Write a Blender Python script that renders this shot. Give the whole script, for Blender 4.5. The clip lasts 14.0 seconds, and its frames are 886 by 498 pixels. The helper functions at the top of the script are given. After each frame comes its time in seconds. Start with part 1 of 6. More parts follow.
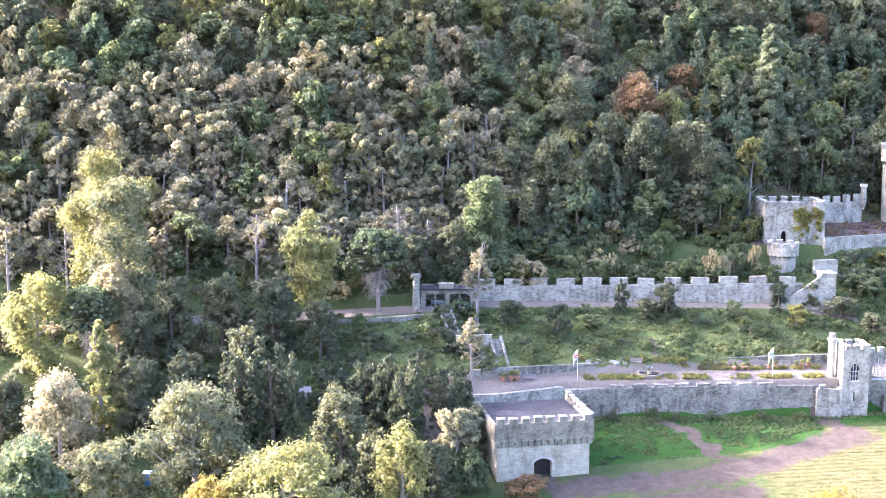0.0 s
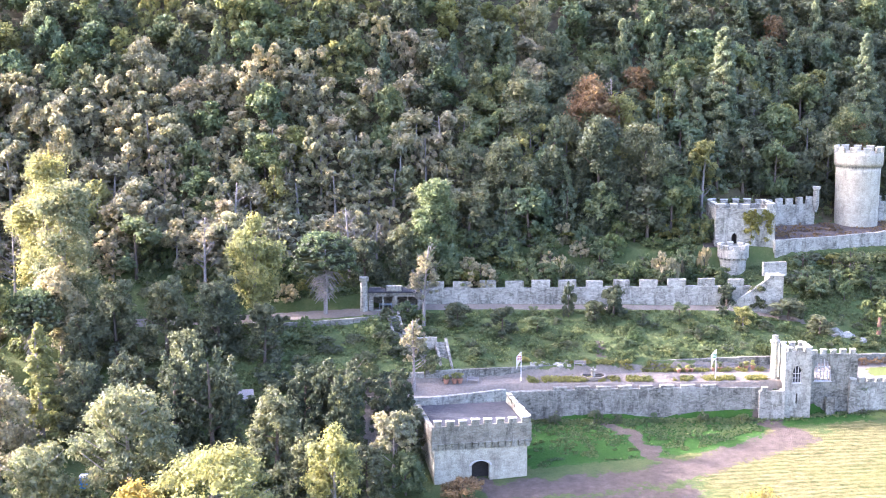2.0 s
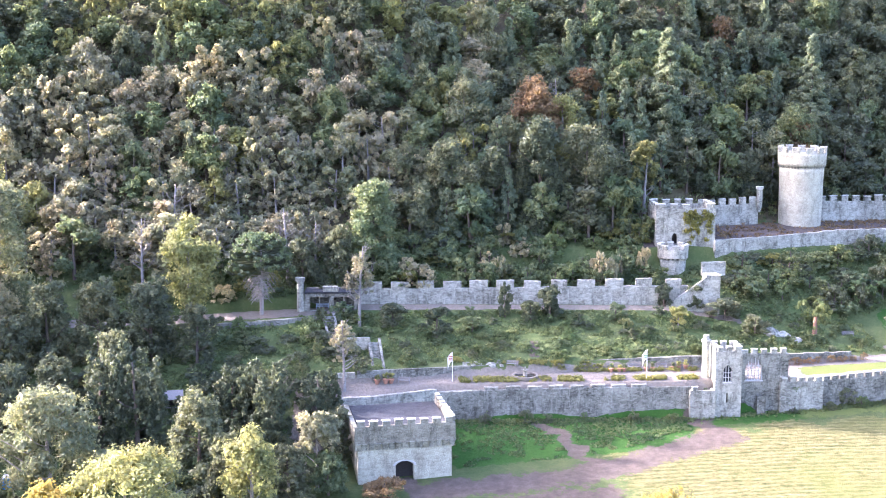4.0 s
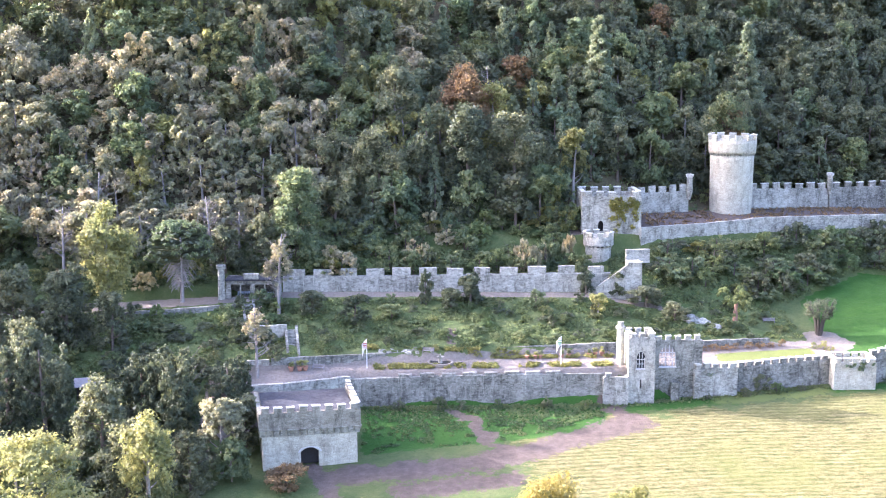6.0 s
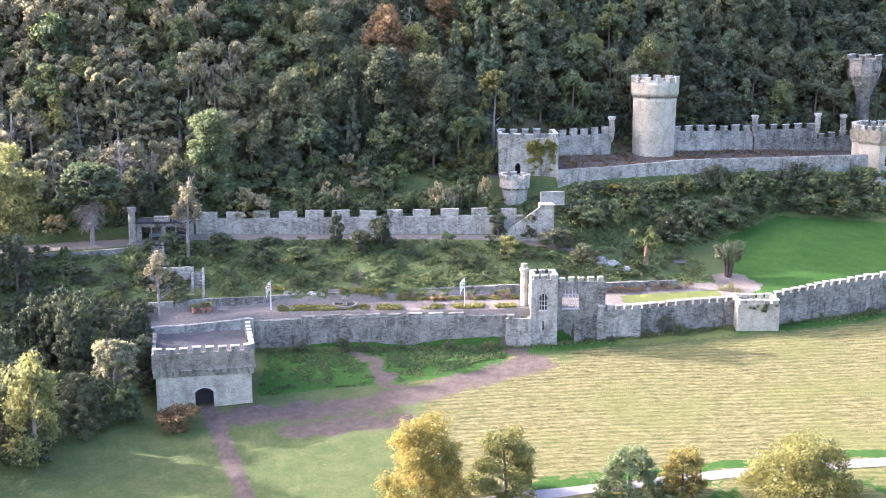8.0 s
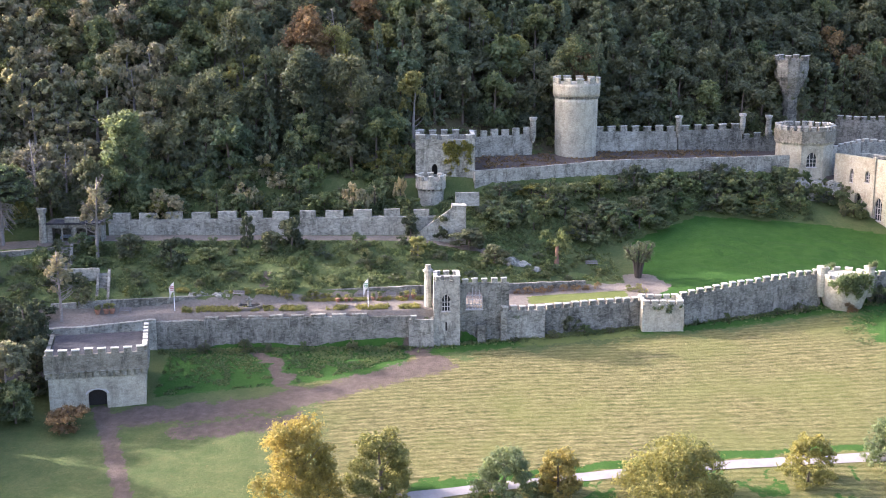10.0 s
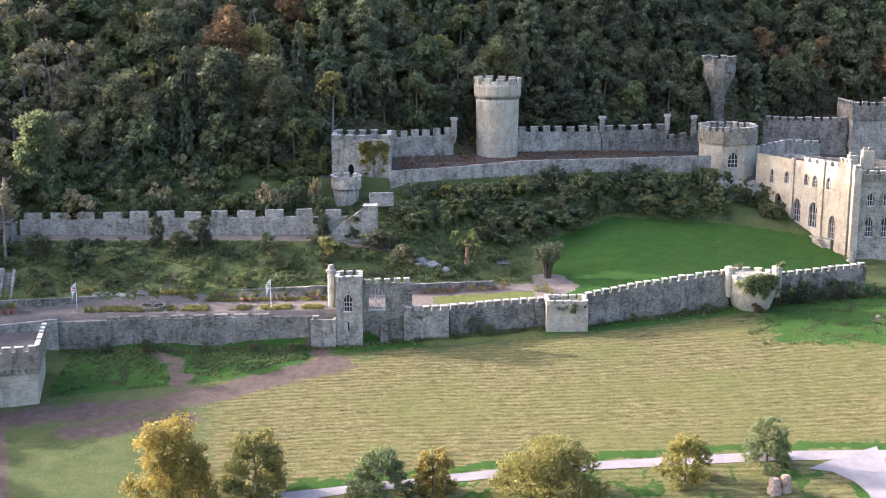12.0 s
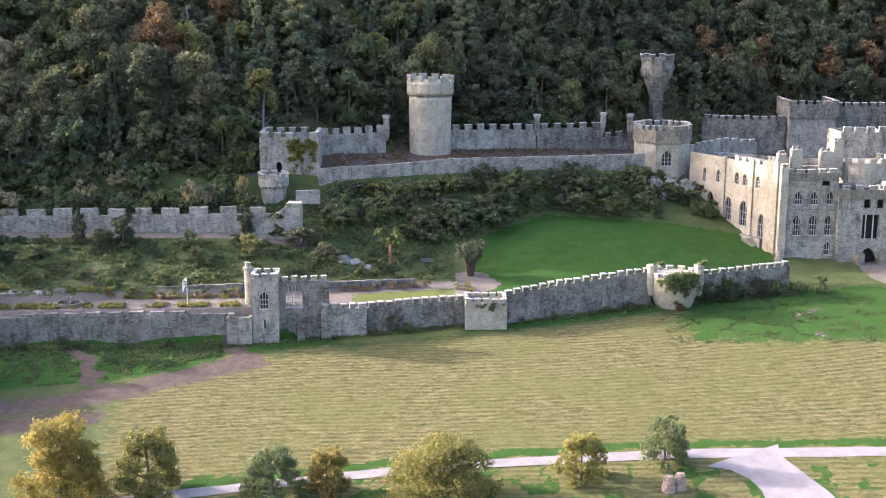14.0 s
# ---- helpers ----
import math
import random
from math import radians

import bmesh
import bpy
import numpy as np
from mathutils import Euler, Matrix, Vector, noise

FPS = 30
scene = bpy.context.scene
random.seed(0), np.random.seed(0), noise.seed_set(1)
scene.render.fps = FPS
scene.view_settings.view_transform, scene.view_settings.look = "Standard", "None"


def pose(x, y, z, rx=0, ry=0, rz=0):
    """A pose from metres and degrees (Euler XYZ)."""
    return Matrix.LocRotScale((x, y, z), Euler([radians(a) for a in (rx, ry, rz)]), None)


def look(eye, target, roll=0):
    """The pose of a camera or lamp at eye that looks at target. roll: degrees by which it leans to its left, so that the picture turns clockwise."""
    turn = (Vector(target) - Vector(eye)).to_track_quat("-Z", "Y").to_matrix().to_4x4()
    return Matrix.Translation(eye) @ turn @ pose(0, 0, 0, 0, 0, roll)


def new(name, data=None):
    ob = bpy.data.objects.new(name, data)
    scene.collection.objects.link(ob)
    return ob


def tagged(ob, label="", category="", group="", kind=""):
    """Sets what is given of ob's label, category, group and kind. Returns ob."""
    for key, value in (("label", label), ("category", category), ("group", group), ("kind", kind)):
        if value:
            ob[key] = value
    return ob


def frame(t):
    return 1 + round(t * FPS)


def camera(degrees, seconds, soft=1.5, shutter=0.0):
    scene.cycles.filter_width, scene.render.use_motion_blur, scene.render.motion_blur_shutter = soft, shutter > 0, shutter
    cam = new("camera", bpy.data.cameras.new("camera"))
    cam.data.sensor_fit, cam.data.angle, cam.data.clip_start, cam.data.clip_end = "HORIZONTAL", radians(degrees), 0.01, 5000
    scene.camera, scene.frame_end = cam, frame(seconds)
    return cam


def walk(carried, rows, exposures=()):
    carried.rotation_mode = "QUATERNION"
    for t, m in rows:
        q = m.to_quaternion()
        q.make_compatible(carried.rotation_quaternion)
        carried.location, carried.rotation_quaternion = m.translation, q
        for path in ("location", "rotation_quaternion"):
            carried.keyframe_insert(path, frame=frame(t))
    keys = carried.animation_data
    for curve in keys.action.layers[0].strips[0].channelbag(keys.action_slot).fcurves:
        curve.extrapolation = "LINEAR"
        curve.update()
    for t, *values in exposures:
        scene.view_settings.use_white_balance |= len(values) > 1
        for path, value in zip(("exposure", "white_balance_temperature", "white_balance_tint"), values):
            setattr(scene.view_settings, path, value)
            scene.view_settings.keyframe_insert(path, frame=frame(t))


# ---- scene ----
cam = camera(38.8, 14.0, soft=1.0)
METRES, EYE, TILT, LEAN, TURN = 90.0, 50.0, -9.0, 0.0, 0.0
ROWS = [
    (0.0, 0.0, 0.0, 0.0, 0.0, 0.0, -0.0),
    (0.5, 0.0187, -0.0003, 0.0006, -0.09, 0.02, 0.01),
    (1.0, 0.0431, -0.0016, 0.001, -0.15, 0.05, 0.04),
    (1.5, 0.0652, -0.0024, 0.0012, -0.22, 0.07, 0.06),
    (2.0, 0.0916, -0.0035, 0.0014, -0.3, 0.09, 0.07),
    (4.5, 0.2402, -0.0084, -0.0014, -0.69, 0.15, 0.17),
    (5.0, 0.2767, -0.0094, -0.0024, -0.78, 0.15, 0.17),
    (5.5, 0.31, -0.0106, -0.0043, -0.85, 0.16, 0.21),
    (6.0, 0.3506, -0.0128, -0.0058, -0.92, -0.32, 0.23),
    (6.5, 0.3876, -0.0148, -0.0074, -0.99, -1.09, 0.26),
    (7.0, 0.4303, -0.017, -0.0104, -1.08, -1.99, 0.28),
    (7.5, 0.4698, -0.0194, -0.0108, -1.15, -2.76, 0.26),
    (8.0, 0.5155, -0.0208, -0.0102, -1.25, -2.86, 0.25),
    (10.5, 0.7298, -0.0347, -0.0025, -1.55, -3.0, 0.27),
    (11.0, 0.7745, -0.0372, -0.0018, -1.63, -3.01, 0.26),
    (11.5, 0.8133, -0.0395, -0.0011, -1.69, -3.03, 0.24),
    (12.0, 0.8557, -0.0419, -0.0005, -1.77, -3.05, 0.22),
    (12.5, 0.891, -0.0439, -0.0, -1.83, -3.08, 0.19),
    (13.0, 0.9294, -0.0453, -0.0002, -1.93, -3.1, 0.15),
    (13.5, 0.962, -0.0458, -0.0008, -2.0, -3.12, 0.13),
    (14.0, 0.9983, -0.0454, -0.002, -2.08, -3.13, 0.1),
]
walk(cam, [(t, pose(0, 0, EYE, TILT, LEAN, TURN) @ pose(METRES * x, METRES * y, METRES * z, 90 + pitch, roll, yaw)) for t, x, y, z, yaw, pitch, roll in ROWS],
     exposures=[(0.0, 3.6, 5600, 34), (2.0, 3.6, 5600, 34), (4.5, 3.6, 5550, 34), (6.0, 3.5, 5550, 33), (8.0, 3.1, 5700, 31), (10.5, 2.5, 5900, 29), (14.0, 2.33, 5950, 29)])


# ---- light: low autumn sun from beyond the left shoulder of the hill, pale sky ----
SUN_EL, SUN_TO = 21.5, Vector((0.955, -0.297, 0.0)).normalized()
world = bpy.data.worlds.new("world")
scene.world = world
world.use_nodes = True
wn = world.node_tree
sky = wn.nodes.new("ShaderNodeTexSky")
sky.sky_type, sky.sun_disc = "NISHITA", False
sky.sun_elevation, sky.sun_rotation = radians(SUN_EL), math.atan2(-SUN_TO.x, -SUN_TO.y)
sky.air_density, sky.dust_density = 1.0, 6.0
wn.links.new(sky.outputs[0], wn.nodes["Background"].inputs[0])
wn.nodes["Background"].inputs[1].default_value = 0.15
sun_data = bpy.data.lights.new("sun", "SUN")
sun_data.energy, sun_data.angle, sun_data.color = 2.4, radians(0.6), (1.0, 0.92, 0.79)
sun = new("sun", sun_data)
sun.matrix_world = look(Vector((0, 0, 300)), Vector((0, 0, 300)) + SUN_TO * math.cos(radians(SUN_EL)) - Vector((0, 0, math.sin(radians(SUN_EL)))))


# ---- materials ----
def node(nt, kind, **values):
    n = nt.nodes.new(kind)
    for key, v in values.items():
        n.inputs[key].default_value = v
    return n


def material(name, rough=0.9, spec=0.2):
    m = bpy.data.materials.new(name)
    m.use_nodes = True
    b = m.node_tree.nodes["Principled BSDF"]
    b.inputs["Roughness"].default_value = rough
    b.inputs["Specular IOR Level"].default_value = spec
    return m, m.node_tree, b


def ramp(nt, fac, stops):
    r = nt.nodes.new("ShaderNodeValToRGB")
    while len(r.color_ramp.elements) < len(stops):
        r.color_ramp.elements.new(0.5)
    for e, (p, c) in zip(r.color_ramp.elements, stops):
        e.position, e.color = p, (*c, 1) if len(c) == 3 else c
    nt.links.new(fac, r.inputs[0])
    return r.outputs[0]


def mix(nt, fac, a, b, how="MIX"):
    m = nt.nodes.new("ShaderNodeMix")
    m.data_type, m.blend_type = "RGBA", how
    for sock, v in ((m.inputs[0], fac), (m.inputs[6], a), (m.inputs[7], b)):
        if isinstance(v, (int, float)):
            sock.default_value = v
        elif isinstance(v, tuple):
            sock.default_value = (*v, 1)
        else:
            nt.links.new(v, sock)
    return m.outputs[2]


def noise_out(nt, scale, detail=6.0, rough=0.6, stretch=(1, 1, 1), out=0, distort=0.0):
    tc = nt.nodes.new("ShaderNodeNewGeometry")
    mp = nt.nodes.new("ShaderNodeMapping")
    mp.inputs["Scale"].default_value = stretch
    nt.links.new(tc.outputs["Position"], mp.inputs[0])
    n = node(nt, "ShaderNodeTexNoise", Scale=scale, Detail=detail, Roughness=rough, Distortion=distort)
    nt.links.new(mp.outputs[0], n.inputs["Vector"])
    return n.outputs[out]


def bump(nt, b, height, strength=0.5, dist=0.05):
    n = node(nt, "ShaderNodeBump", Strength=strength, Distance=dist)
    nt.links.new(height, n.inputs["Height"])
    nt.links.new(n.outputs[0], b.inputs["Normal"])


def stone(name, dark, mid, pale, stain=0.5, moss=0.3):
    """Rubble limestone: courses of stones, grey weather streaks, moss near noise peaks."""
    m, nt, b = material(name, 0.92, 0.15)
    geo = nt.nodes.new("ShaderNodeNewGeometry")
    mp = nt.nodes.new("ShaderNodeMapping")
    mp.inputs["Scale"].default_value = (1.0, 1.0, 1.9)
    nt.links.new(geo.outputs["Position"], mp.inputs[0])
    vor = node(nt, "ShaderNodeTexVoronoi", Scale=2.1, Randomness=1.0)
    nt.links.new(mp.outputs[0], vor.inputs["Vector"])
    sep = nt.nodes.new("ShaderNodeSeparateColor")
    nt.links.new(vor.outputs["Color"], sep.inputs[0])
    blocks = ramp(nt, sep.outputs[0], [(0.0, dark), (0.4, mid), (1.0, pale)])
    patches = ramp(nt, noise_out(nt, 0.28, 9, 0.72), [(0.4, (0, 0, 0)), (0.6, (1, 1, 1))])
    c = mix(nt, patches, mix(nt, 0.45, blocks, dark), mix(nt, 0.55, blocks, pale))
    runs = ramp(nt, noise_out(nt, 1.1, 8, 0.75, (1, 1, 0.18)), [(0.56, (0, 0, 0)), (0.66, (0.8, 0.8, 0.8))])
    c = mix(nt, runs, c, pale)
    streak = ramp(nt, noise_out(nt, 0.8, 9, 0.78, (1, 1, 0.3)), [(0.5, (0, 0, 0)), (0.64, (stain,) * 3)])
    c = mix(nt, streak, c, tuple(0.5 * v for v in dark))
    green = ramp(nt, noise_out(nt, 0.5, 7, 0.7), [(0.58, (0, 0, 0)), (0.75, (moss,) * 3)])
    c = mix(nt, green, c, (0.075, 0.085, 0.035))
    fine = ramp(nt, noise_out(nt, 5.0, 4, 0.7), [(0.3, (0.72, 0.72, 0.72)), (0.7, (1.0, 1.0, 1.0))])
    c = mix(nt, 1.0, c, fine, "MULTIPLY")
    nt.links.new(c, b.inputs["Base Color"])
    vd = node(nt, "ShaderNodeTexVoronoi", Scale=2.1)
    vd.feature = "DISTANCE_TO_EDGE"
    nt.links.new(mp.outputs[0], vd.inputs["Vector"])
    bump(nt, b, ramp(nt, vd.outputs["Distance"], [(0.0, (0, 0, 0)), (0.12, (1, 1, 1))]), 0.7, 0.06)
    return m


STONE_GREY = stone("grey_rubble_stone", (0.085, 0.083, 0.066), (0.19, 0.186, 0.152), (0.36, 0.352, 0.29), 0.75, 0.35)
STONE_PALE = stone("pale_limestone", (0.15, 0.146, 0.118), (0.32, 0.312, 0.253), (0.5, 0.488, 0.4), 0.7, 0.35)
STONE_WHITE = stone("limewashed_stone", (0.31, 0.292, 0.221), (0.46, 0.438, 0.333), (0.55, 0.528, 0.405), 0.5, 0.14)
STONE_GATE = stone("lichened_gate_stone", (0.19, 0.185, 0.152), (0.37, 0.36, 0.294), (0.51, 0.5, 0.409), 0.65, 0.2)
# lighter, warmer copy of the castle's stone: sunlight put into the colour
STONE_SUNLIT = stone("sunlit_warm_stone", (0.35, 0.315, 0.221), (0.46, 0.425, 0.308), (0.58, 0.545, 0.414), 0.5, 0.18)
# copings paler than their walls: light on the tops, put into the colour
COPING = stone("lit_coping_stone", (0.42, 0.412, 0.345), (0.52, 0.51, 0.431), (0.62, 0.61, 0.52), 0.35, 0.25)
STONE_DULL = stone("weathered_parapet_stone", (0.135, 0.125, 0.092), (0.23, 0.216, 0.164), (0.345, 0.328, 0.253), 0.7, 0.45)
SLATE = stone("dark_flat_roofing", (0.035, 0.038, 0.042), (0.052, 0.055, 0.06), (0.075, 0.076, 0.08), 0.2, 0.3)


def plain(name, color, rough=0.7, spec=0.3, scale=6.0, amount=0.35, metal=0.0):
    m, nt, b = material(name, rough, spec)
    b.inputs["Metallic"].default_value = metal
    lo = tuple(v * (1 - amount) for v in color)
    nt.links.new(ramp(nt, noise_out(nt, scale, 5), [(0.3, lo), (0.7, color)]), b.inputs["Base Color"])
    return m


# near-black fill whose colour stands for the shade inside the buildings
SHADE_INSIDE = plain("interior_shade", (0.05, 0.046, 0.043), 0.95, 0.1)
GLASS = plain("dark_window_glass", (0.035, 0.04, 0.045), 0.12, 0.5)
FRAME = plain("pale_stone_tracery", (0.55, 0.53, 0.5), 0.85, 0.2)
WOOD = plain("weathered_grey_wood", (0.27, 0.25, 0.23), 0.8, 0.2)
WOOD_DARK = plain("dark_stained_wood", (0.07, 0.06, 0.05), 0.7, 0.2)
BARK = plain("brown_bark", (0.17, 0.14, 0.11), 0.95, 0.1, 9.0, 0.5)
BARK_PALE = plain("pale_grey_bark", (0.3, 0.275, 0.245), 0.9, 0.1, 5.0, 0.5)
BARK_RED = plain("reddish_palm_bark", (0.26, 0.16, 0.11), 0.95, 0.1, 9.0, 0.4)
CLOTH = plain("white_flag_cloth", (0.8, 0.8, 0.8), 0.8, 0.1, 3.0, 0.1)
CLOTH_GREEN = plain("green_flag_cloth", (0.06, 0.25, 0.1), 0.8, 0.1, 3.0, 0.2)
POLE = plain("white_painted_pole", (0.75, 0.75, 0.74), 0.5, 0.4, 3.0, 0.1)
TERRACOTTA = plain("terracotta", (0.38, 0.2, 0.13), 0.85, 0.2)
BLUE = plain("blue_plastic", (0.05, 0.2, 0.42), 0.5, 0.4, 3.0, 0.1)
METAL = plain("galvanised_metal", (0.45, 0.46, 0.47), 0.45, 0.5, 4.0, 0.2, 0.6)


def leaf(name, colors, through_light=0.4):
    """Foliage: a hue for each tree and each few metres of wood, lighter and darker sprays within it, light that passes through."""
    m, nt, b = material(name, 0.65, 0.25)
    info = nt.nodes.new("ShaderNodeObjectInfo")
    geo = nt.nodes.new("ShaderNodeNewGeometry")
    n = len(colors)
    stops = [(i / max(1, n - 1), c) for i, c in enumerate(colors)]
    own = nt.nodes.new("ShaderNodeAttribute")
    own.attribute_name = "hue"
    add = nt.nodes.new("ShaderNodeMath")
    add.operation = "ADD"
    nt.links.new(info.outputs["Random"], add.inputs[0])
    nt.links.new(own.outputs["Fac"], add.inputs[1])
    wrap = nt.nodes.new("ShaderNodeMath")
    wrap.operation = "FRACT"
    nt.links.new(add.outputs[0], wrap.inputs[0])
    tree = ramp(nt, wrap.outputs[0], stops)
    shade = ramp(nt, wrap.outputs[0], [(0.0, (0.8, 0.85, 0.9)), (0.37, (1.3, 1.22, 1.05)), (0.6, (0.9, 0.92, 0.95)), (0.85, (1.15, 1.15, 1.1)), (1.0, (0.8, 0.85, 0.9))])
    tree = mix(nt, 1.0, tree, shade, "MULTIPLY")
    stand = ramp(nt, noise_out(nt, 0.11, 2, 0.5, (1, 1, 0.5)), [(0.3 + 0.4 * p, c) for p, c in stops])
    c = mix(nt, 0.4, tree, stand)
    vary = ramp(nt, geo.outputs["Random Per Island"], [(0.0, (0.74, 0.77, 0.76)), (0.55, (1.0, 1.0, 1.0)), (0.93, (1.22, 1.18, 1.05)), (1.0, (1.5, 1.35, 1.05))])
    c = mix(nt, 1.0, c, vary, "MULTIPLY")
    patch = ramp(nt, noise_out(nt, 0.2, 4, 0.6), [(0.35, (0.75, 0.82, 0.84)), (0.65, (1.15, 1.1, 1.0))])
    c = mix(nt, 1.0, c, patch, "MULTIPLY")
    nt.links.new(c, b.inputs["Base Color"])
    tr = nt.nodes.new("ShaderNodeBsdfTranslucent")
    nt.links.new(mix(nt, 1.0, c, (1.15, 1.12, 0.85), "MULTIPLY"), tr.inputs[0])
    ms = nt.nodes.new("ShaderNodeMixShader")
    ms.inputs[0].default_value = through_light
    nt.links.new(b.outputs[0], ms.inputs[1])
    nt.links.new(tr.outputs[0], ms.inputs[2])
    nt.links.new(ms.outputs[0], nt.nodes["Material Output"].inputs[0])
    return m


# hill foliage is lifted and blued: part of the haze is in these colours
LEAF_GREEN = leaf("mid_green_foliage", [(0.138, 0.179, 0.1), (0.16, 0.2, 0.11), (0.189, 0.207, 0.105), (0.138, 0.193, 0.126)], 0.52)
LEAF_DARK = leaf("dark_green_foliage", [(0.1, 0.12, 0.083), (0.13, 0.147, 0.096), (0.149, 0.155, 0.093)], 0.48)
LEAF_YEW = leaf("dark_yew_foliage", [(0.069, 0.086, 0.056), (0.092, 0.108, 0.065)], 0.35)
LEAF_PALE = leaf("pale_autumn_foliage", [(0.337, 0.317, 0.228), (0.376, 0.343, 0.256), (0.305, 0.31, 0.206), (0.362, 0.31, 0.241), (0.286, 0.292, 0.193)], 0.58)
LEAF_YELLOW = leaf("yellow_green_foliage", [(0.27, 0.27, 0.116), (0.25, 0.265, 0.126), (0.3, 0.276, 0.121)], 0.55)
LEAF_GOLD = leaf("golden_foliage", [(0.285, 0.23, 0.07), (0.26, 0.225, 0.075)], 0.5)
LEAF_RUST = leaf("rust_brown_foliage", [(0.228, 0.155, 0.094), (0.198, 0.138, 0.088), (0.252, 0.184, 0.099)], 0.5)
LEAF_SILVER = leaf("grey_green_foliage", [(0.204, 0.214, 0.134), (0.176, 0.194, 0.122), (0.22, 0.219, 0.139)], 0.45)
LEAF_CONIFER = leaf("blue_green_conifer", [(0.181, 0.222, 0.155), (0.206, 0.238, 0.155), (0.155, 0.191, 0.134)], 0.5)
LEAF_HERB = leaf("garden_undergrowth", [(0.118, 0.168, 0.07), (0.15, 0.17, 0.08), (0.1, 0.15, 0.06)], 0.4)
LEAF_DRY = leaf("seeding_climber_foliage", [(0.36, 0.31, 0.21), (0.32, 0.3, 0.19)], 0.4)
LEAF_OLIVE = leaf("olive_autumn_foliage", [(0.224, 0.216, 0.077), (0.201, 0.21, 0.083)], 0.52)


# ---- the lie of the land ----
def field_z(x, y):
    return -8.7 + 0.11 * (y - 207) + 0.006 * (max(-60, min(x, 220)) - 108)


# for each x: (y, z) of wall foot, wall head, terrace back, its bank, path front, path back,
# bank behind, upper terrace foot, upper terrace head, foot of the hill, crest
LAND = [
    (-160, [(185, -11.6), (186, -11.4), (195, -6), (196, -5.8), (208, 0), (213, 0.5), (214, 1), (222, 5), (223, 5.5), (228, 8), (302, 56)]),
    (-100, [(185, -11.6), (186, -11.3), (195.4, -6.4), (196.3, -6.1), (210.7, 1.4), (216.6, 2), (217.6, 2.8), (225.6, 6.6), (226.6, 7.1), (231.6, 9.3), (302, 56)]),
    (-25, [(185, -11.5), (186, -11.2), (196, -7), (196.6, -6.6), (214, 3.2), (221, 3.8), (222, 5), (230, 8.5), (231, 9), (236, 11), (302, 56)]),
    (0, [(185.5, -11), (193, -5), (199, -3.4), (199.8, -2), (218.5, 3.9), (225.8, 4.2), (226.8, 6.3), (236, 10), (237, 10.5), (242, 12.5), (302, 56)]),
    (4, [(187, -10.6), (194, -5), (200, -3.4), (200.7, -2), (222.3, 3.8), (228.5, 4.1), (229.5, 6.4), (237, 10.4), (238, 10.9), (243, 12.8), (302, 56)]),
    (15, [(196, -9.9), (199.5, -4), (202.4, -3.4), (203, -2), (223.2, 3.7), (228.7, 4.1), (229.6, 6.5), (239, 11.2), (240, 11.7), (245, 13.2), (302, 56)]),
    (20, [(199.6, -9.6), (200.4, -3.9), (203.4, -3.4), (204, -2), (223.5, 3.7), (228.7, 4.1), (229.6, 6.5), (240, 11.5), (241, 12), (246, 13.5), (302, 56)]),
    (62, [(200.6, -9.6), (201.4, -3.7), (209.3, -3.3), (210, -1.9), (224, 3.2), (228.7, 3.8), (229.8, 6), (237.6, 6.9), (242.3, 12.3), (252, 14.5), (304, 55)]),
    (78, [(203.4, -9.3), (204.3, -4.2), (212, -3.4), (213, -2.2), (222, 0.5), (226, 1.5), (227, 2), (243, 10.7), (243.8, 13.2), (259, 14.6), (306, 54)]),
    (101, [(208.4, -8.7), (209.3, -4.2), (217, -3.4), (218, -3), (226, -2), (232, 0), (233, 0.5), (250, 11), (250.9, 13.6), (268, 14.4), (312, 51)]),
    (120, [(211.9, -8.1), (212.8, -3.5), (222, -2), (223, -1.9), (240, 1.8), (247.5, 3.2), (248.5, 4), (255.7, 11), (256.7, 13.3), (274, 14), (320, 46)]),
    (136, [(217.3, -7.5), (218.1, -3.0), (225, -2.3), (226, -2.2), (242, 0.7), (248.5, 1.9), (249.5, 2.5), (259.9, 9.4), (261.5, 11.5), (280, 13.4), (332, 46)]),
    (145, [(218.6, -7.3), (219, -3.2), (226, -2.5), (227, -2.4), (243, 0), (249, 1.2), (250, 1.8), (262, 8.5), (264, 10.5), (283, 13), (332, 46)]),
    (165, [(222.8, -6.7), (223.7, -5.4), (228, -4.6), (229, -4.5), (240, -3), (246, -1.5), (247, -1), (264, 4.5), (265, 6), (295, 12), (342, 46)]),
    (200, [(224, -6.3), (225, -6.1), (229, -5.6), (230, -5.5), (240, -5), (246, -4), (247, -3), (264, 4), (265, 5), (298, 13), (346, 48)]),
    (320, [(224, -6.3), (225, -6.1), (229, -5.6), (230, -5.5), (240, -5), (246, -4), (247, -3), (264, 4), (265, 5), (298, 13), (346, 48)]),
]
for lx, knots in LAND:
    # the hill: steep above its foot, easing towards the crest
    fy, fz = knots[9]
    steep = 0.5 if lx < -150 else (1.05 if lx < 0 else (0.9 if 18 < lx < 110 else 0.92 if lx > 100 else 1.06))
    knots[10:] = [(fy + 20, fz + 20 * steep), (fy + 44, fz + 43 * steep), (fy + 70, fz + 58 * steep)]
LAND_X = np.array([x for x, _ in LAND], float)
LAND_K = np.array([k for _, k in LAND], float)


def profile(x):
    """The knots (y, z) of the land along the line at x."""
    xx = min(max(x, -160), 320)
    i = min(int(np.searchsorted(LAND_X, xx, "right")) - 1, len(LAND_X) - 2)
    f = (xx - LAND_X[i]) / (LAND_X[i + 1] - LAND_X[i])
    return LAND_K[i] * (1 - f) + LAND_K[i + 1] * f


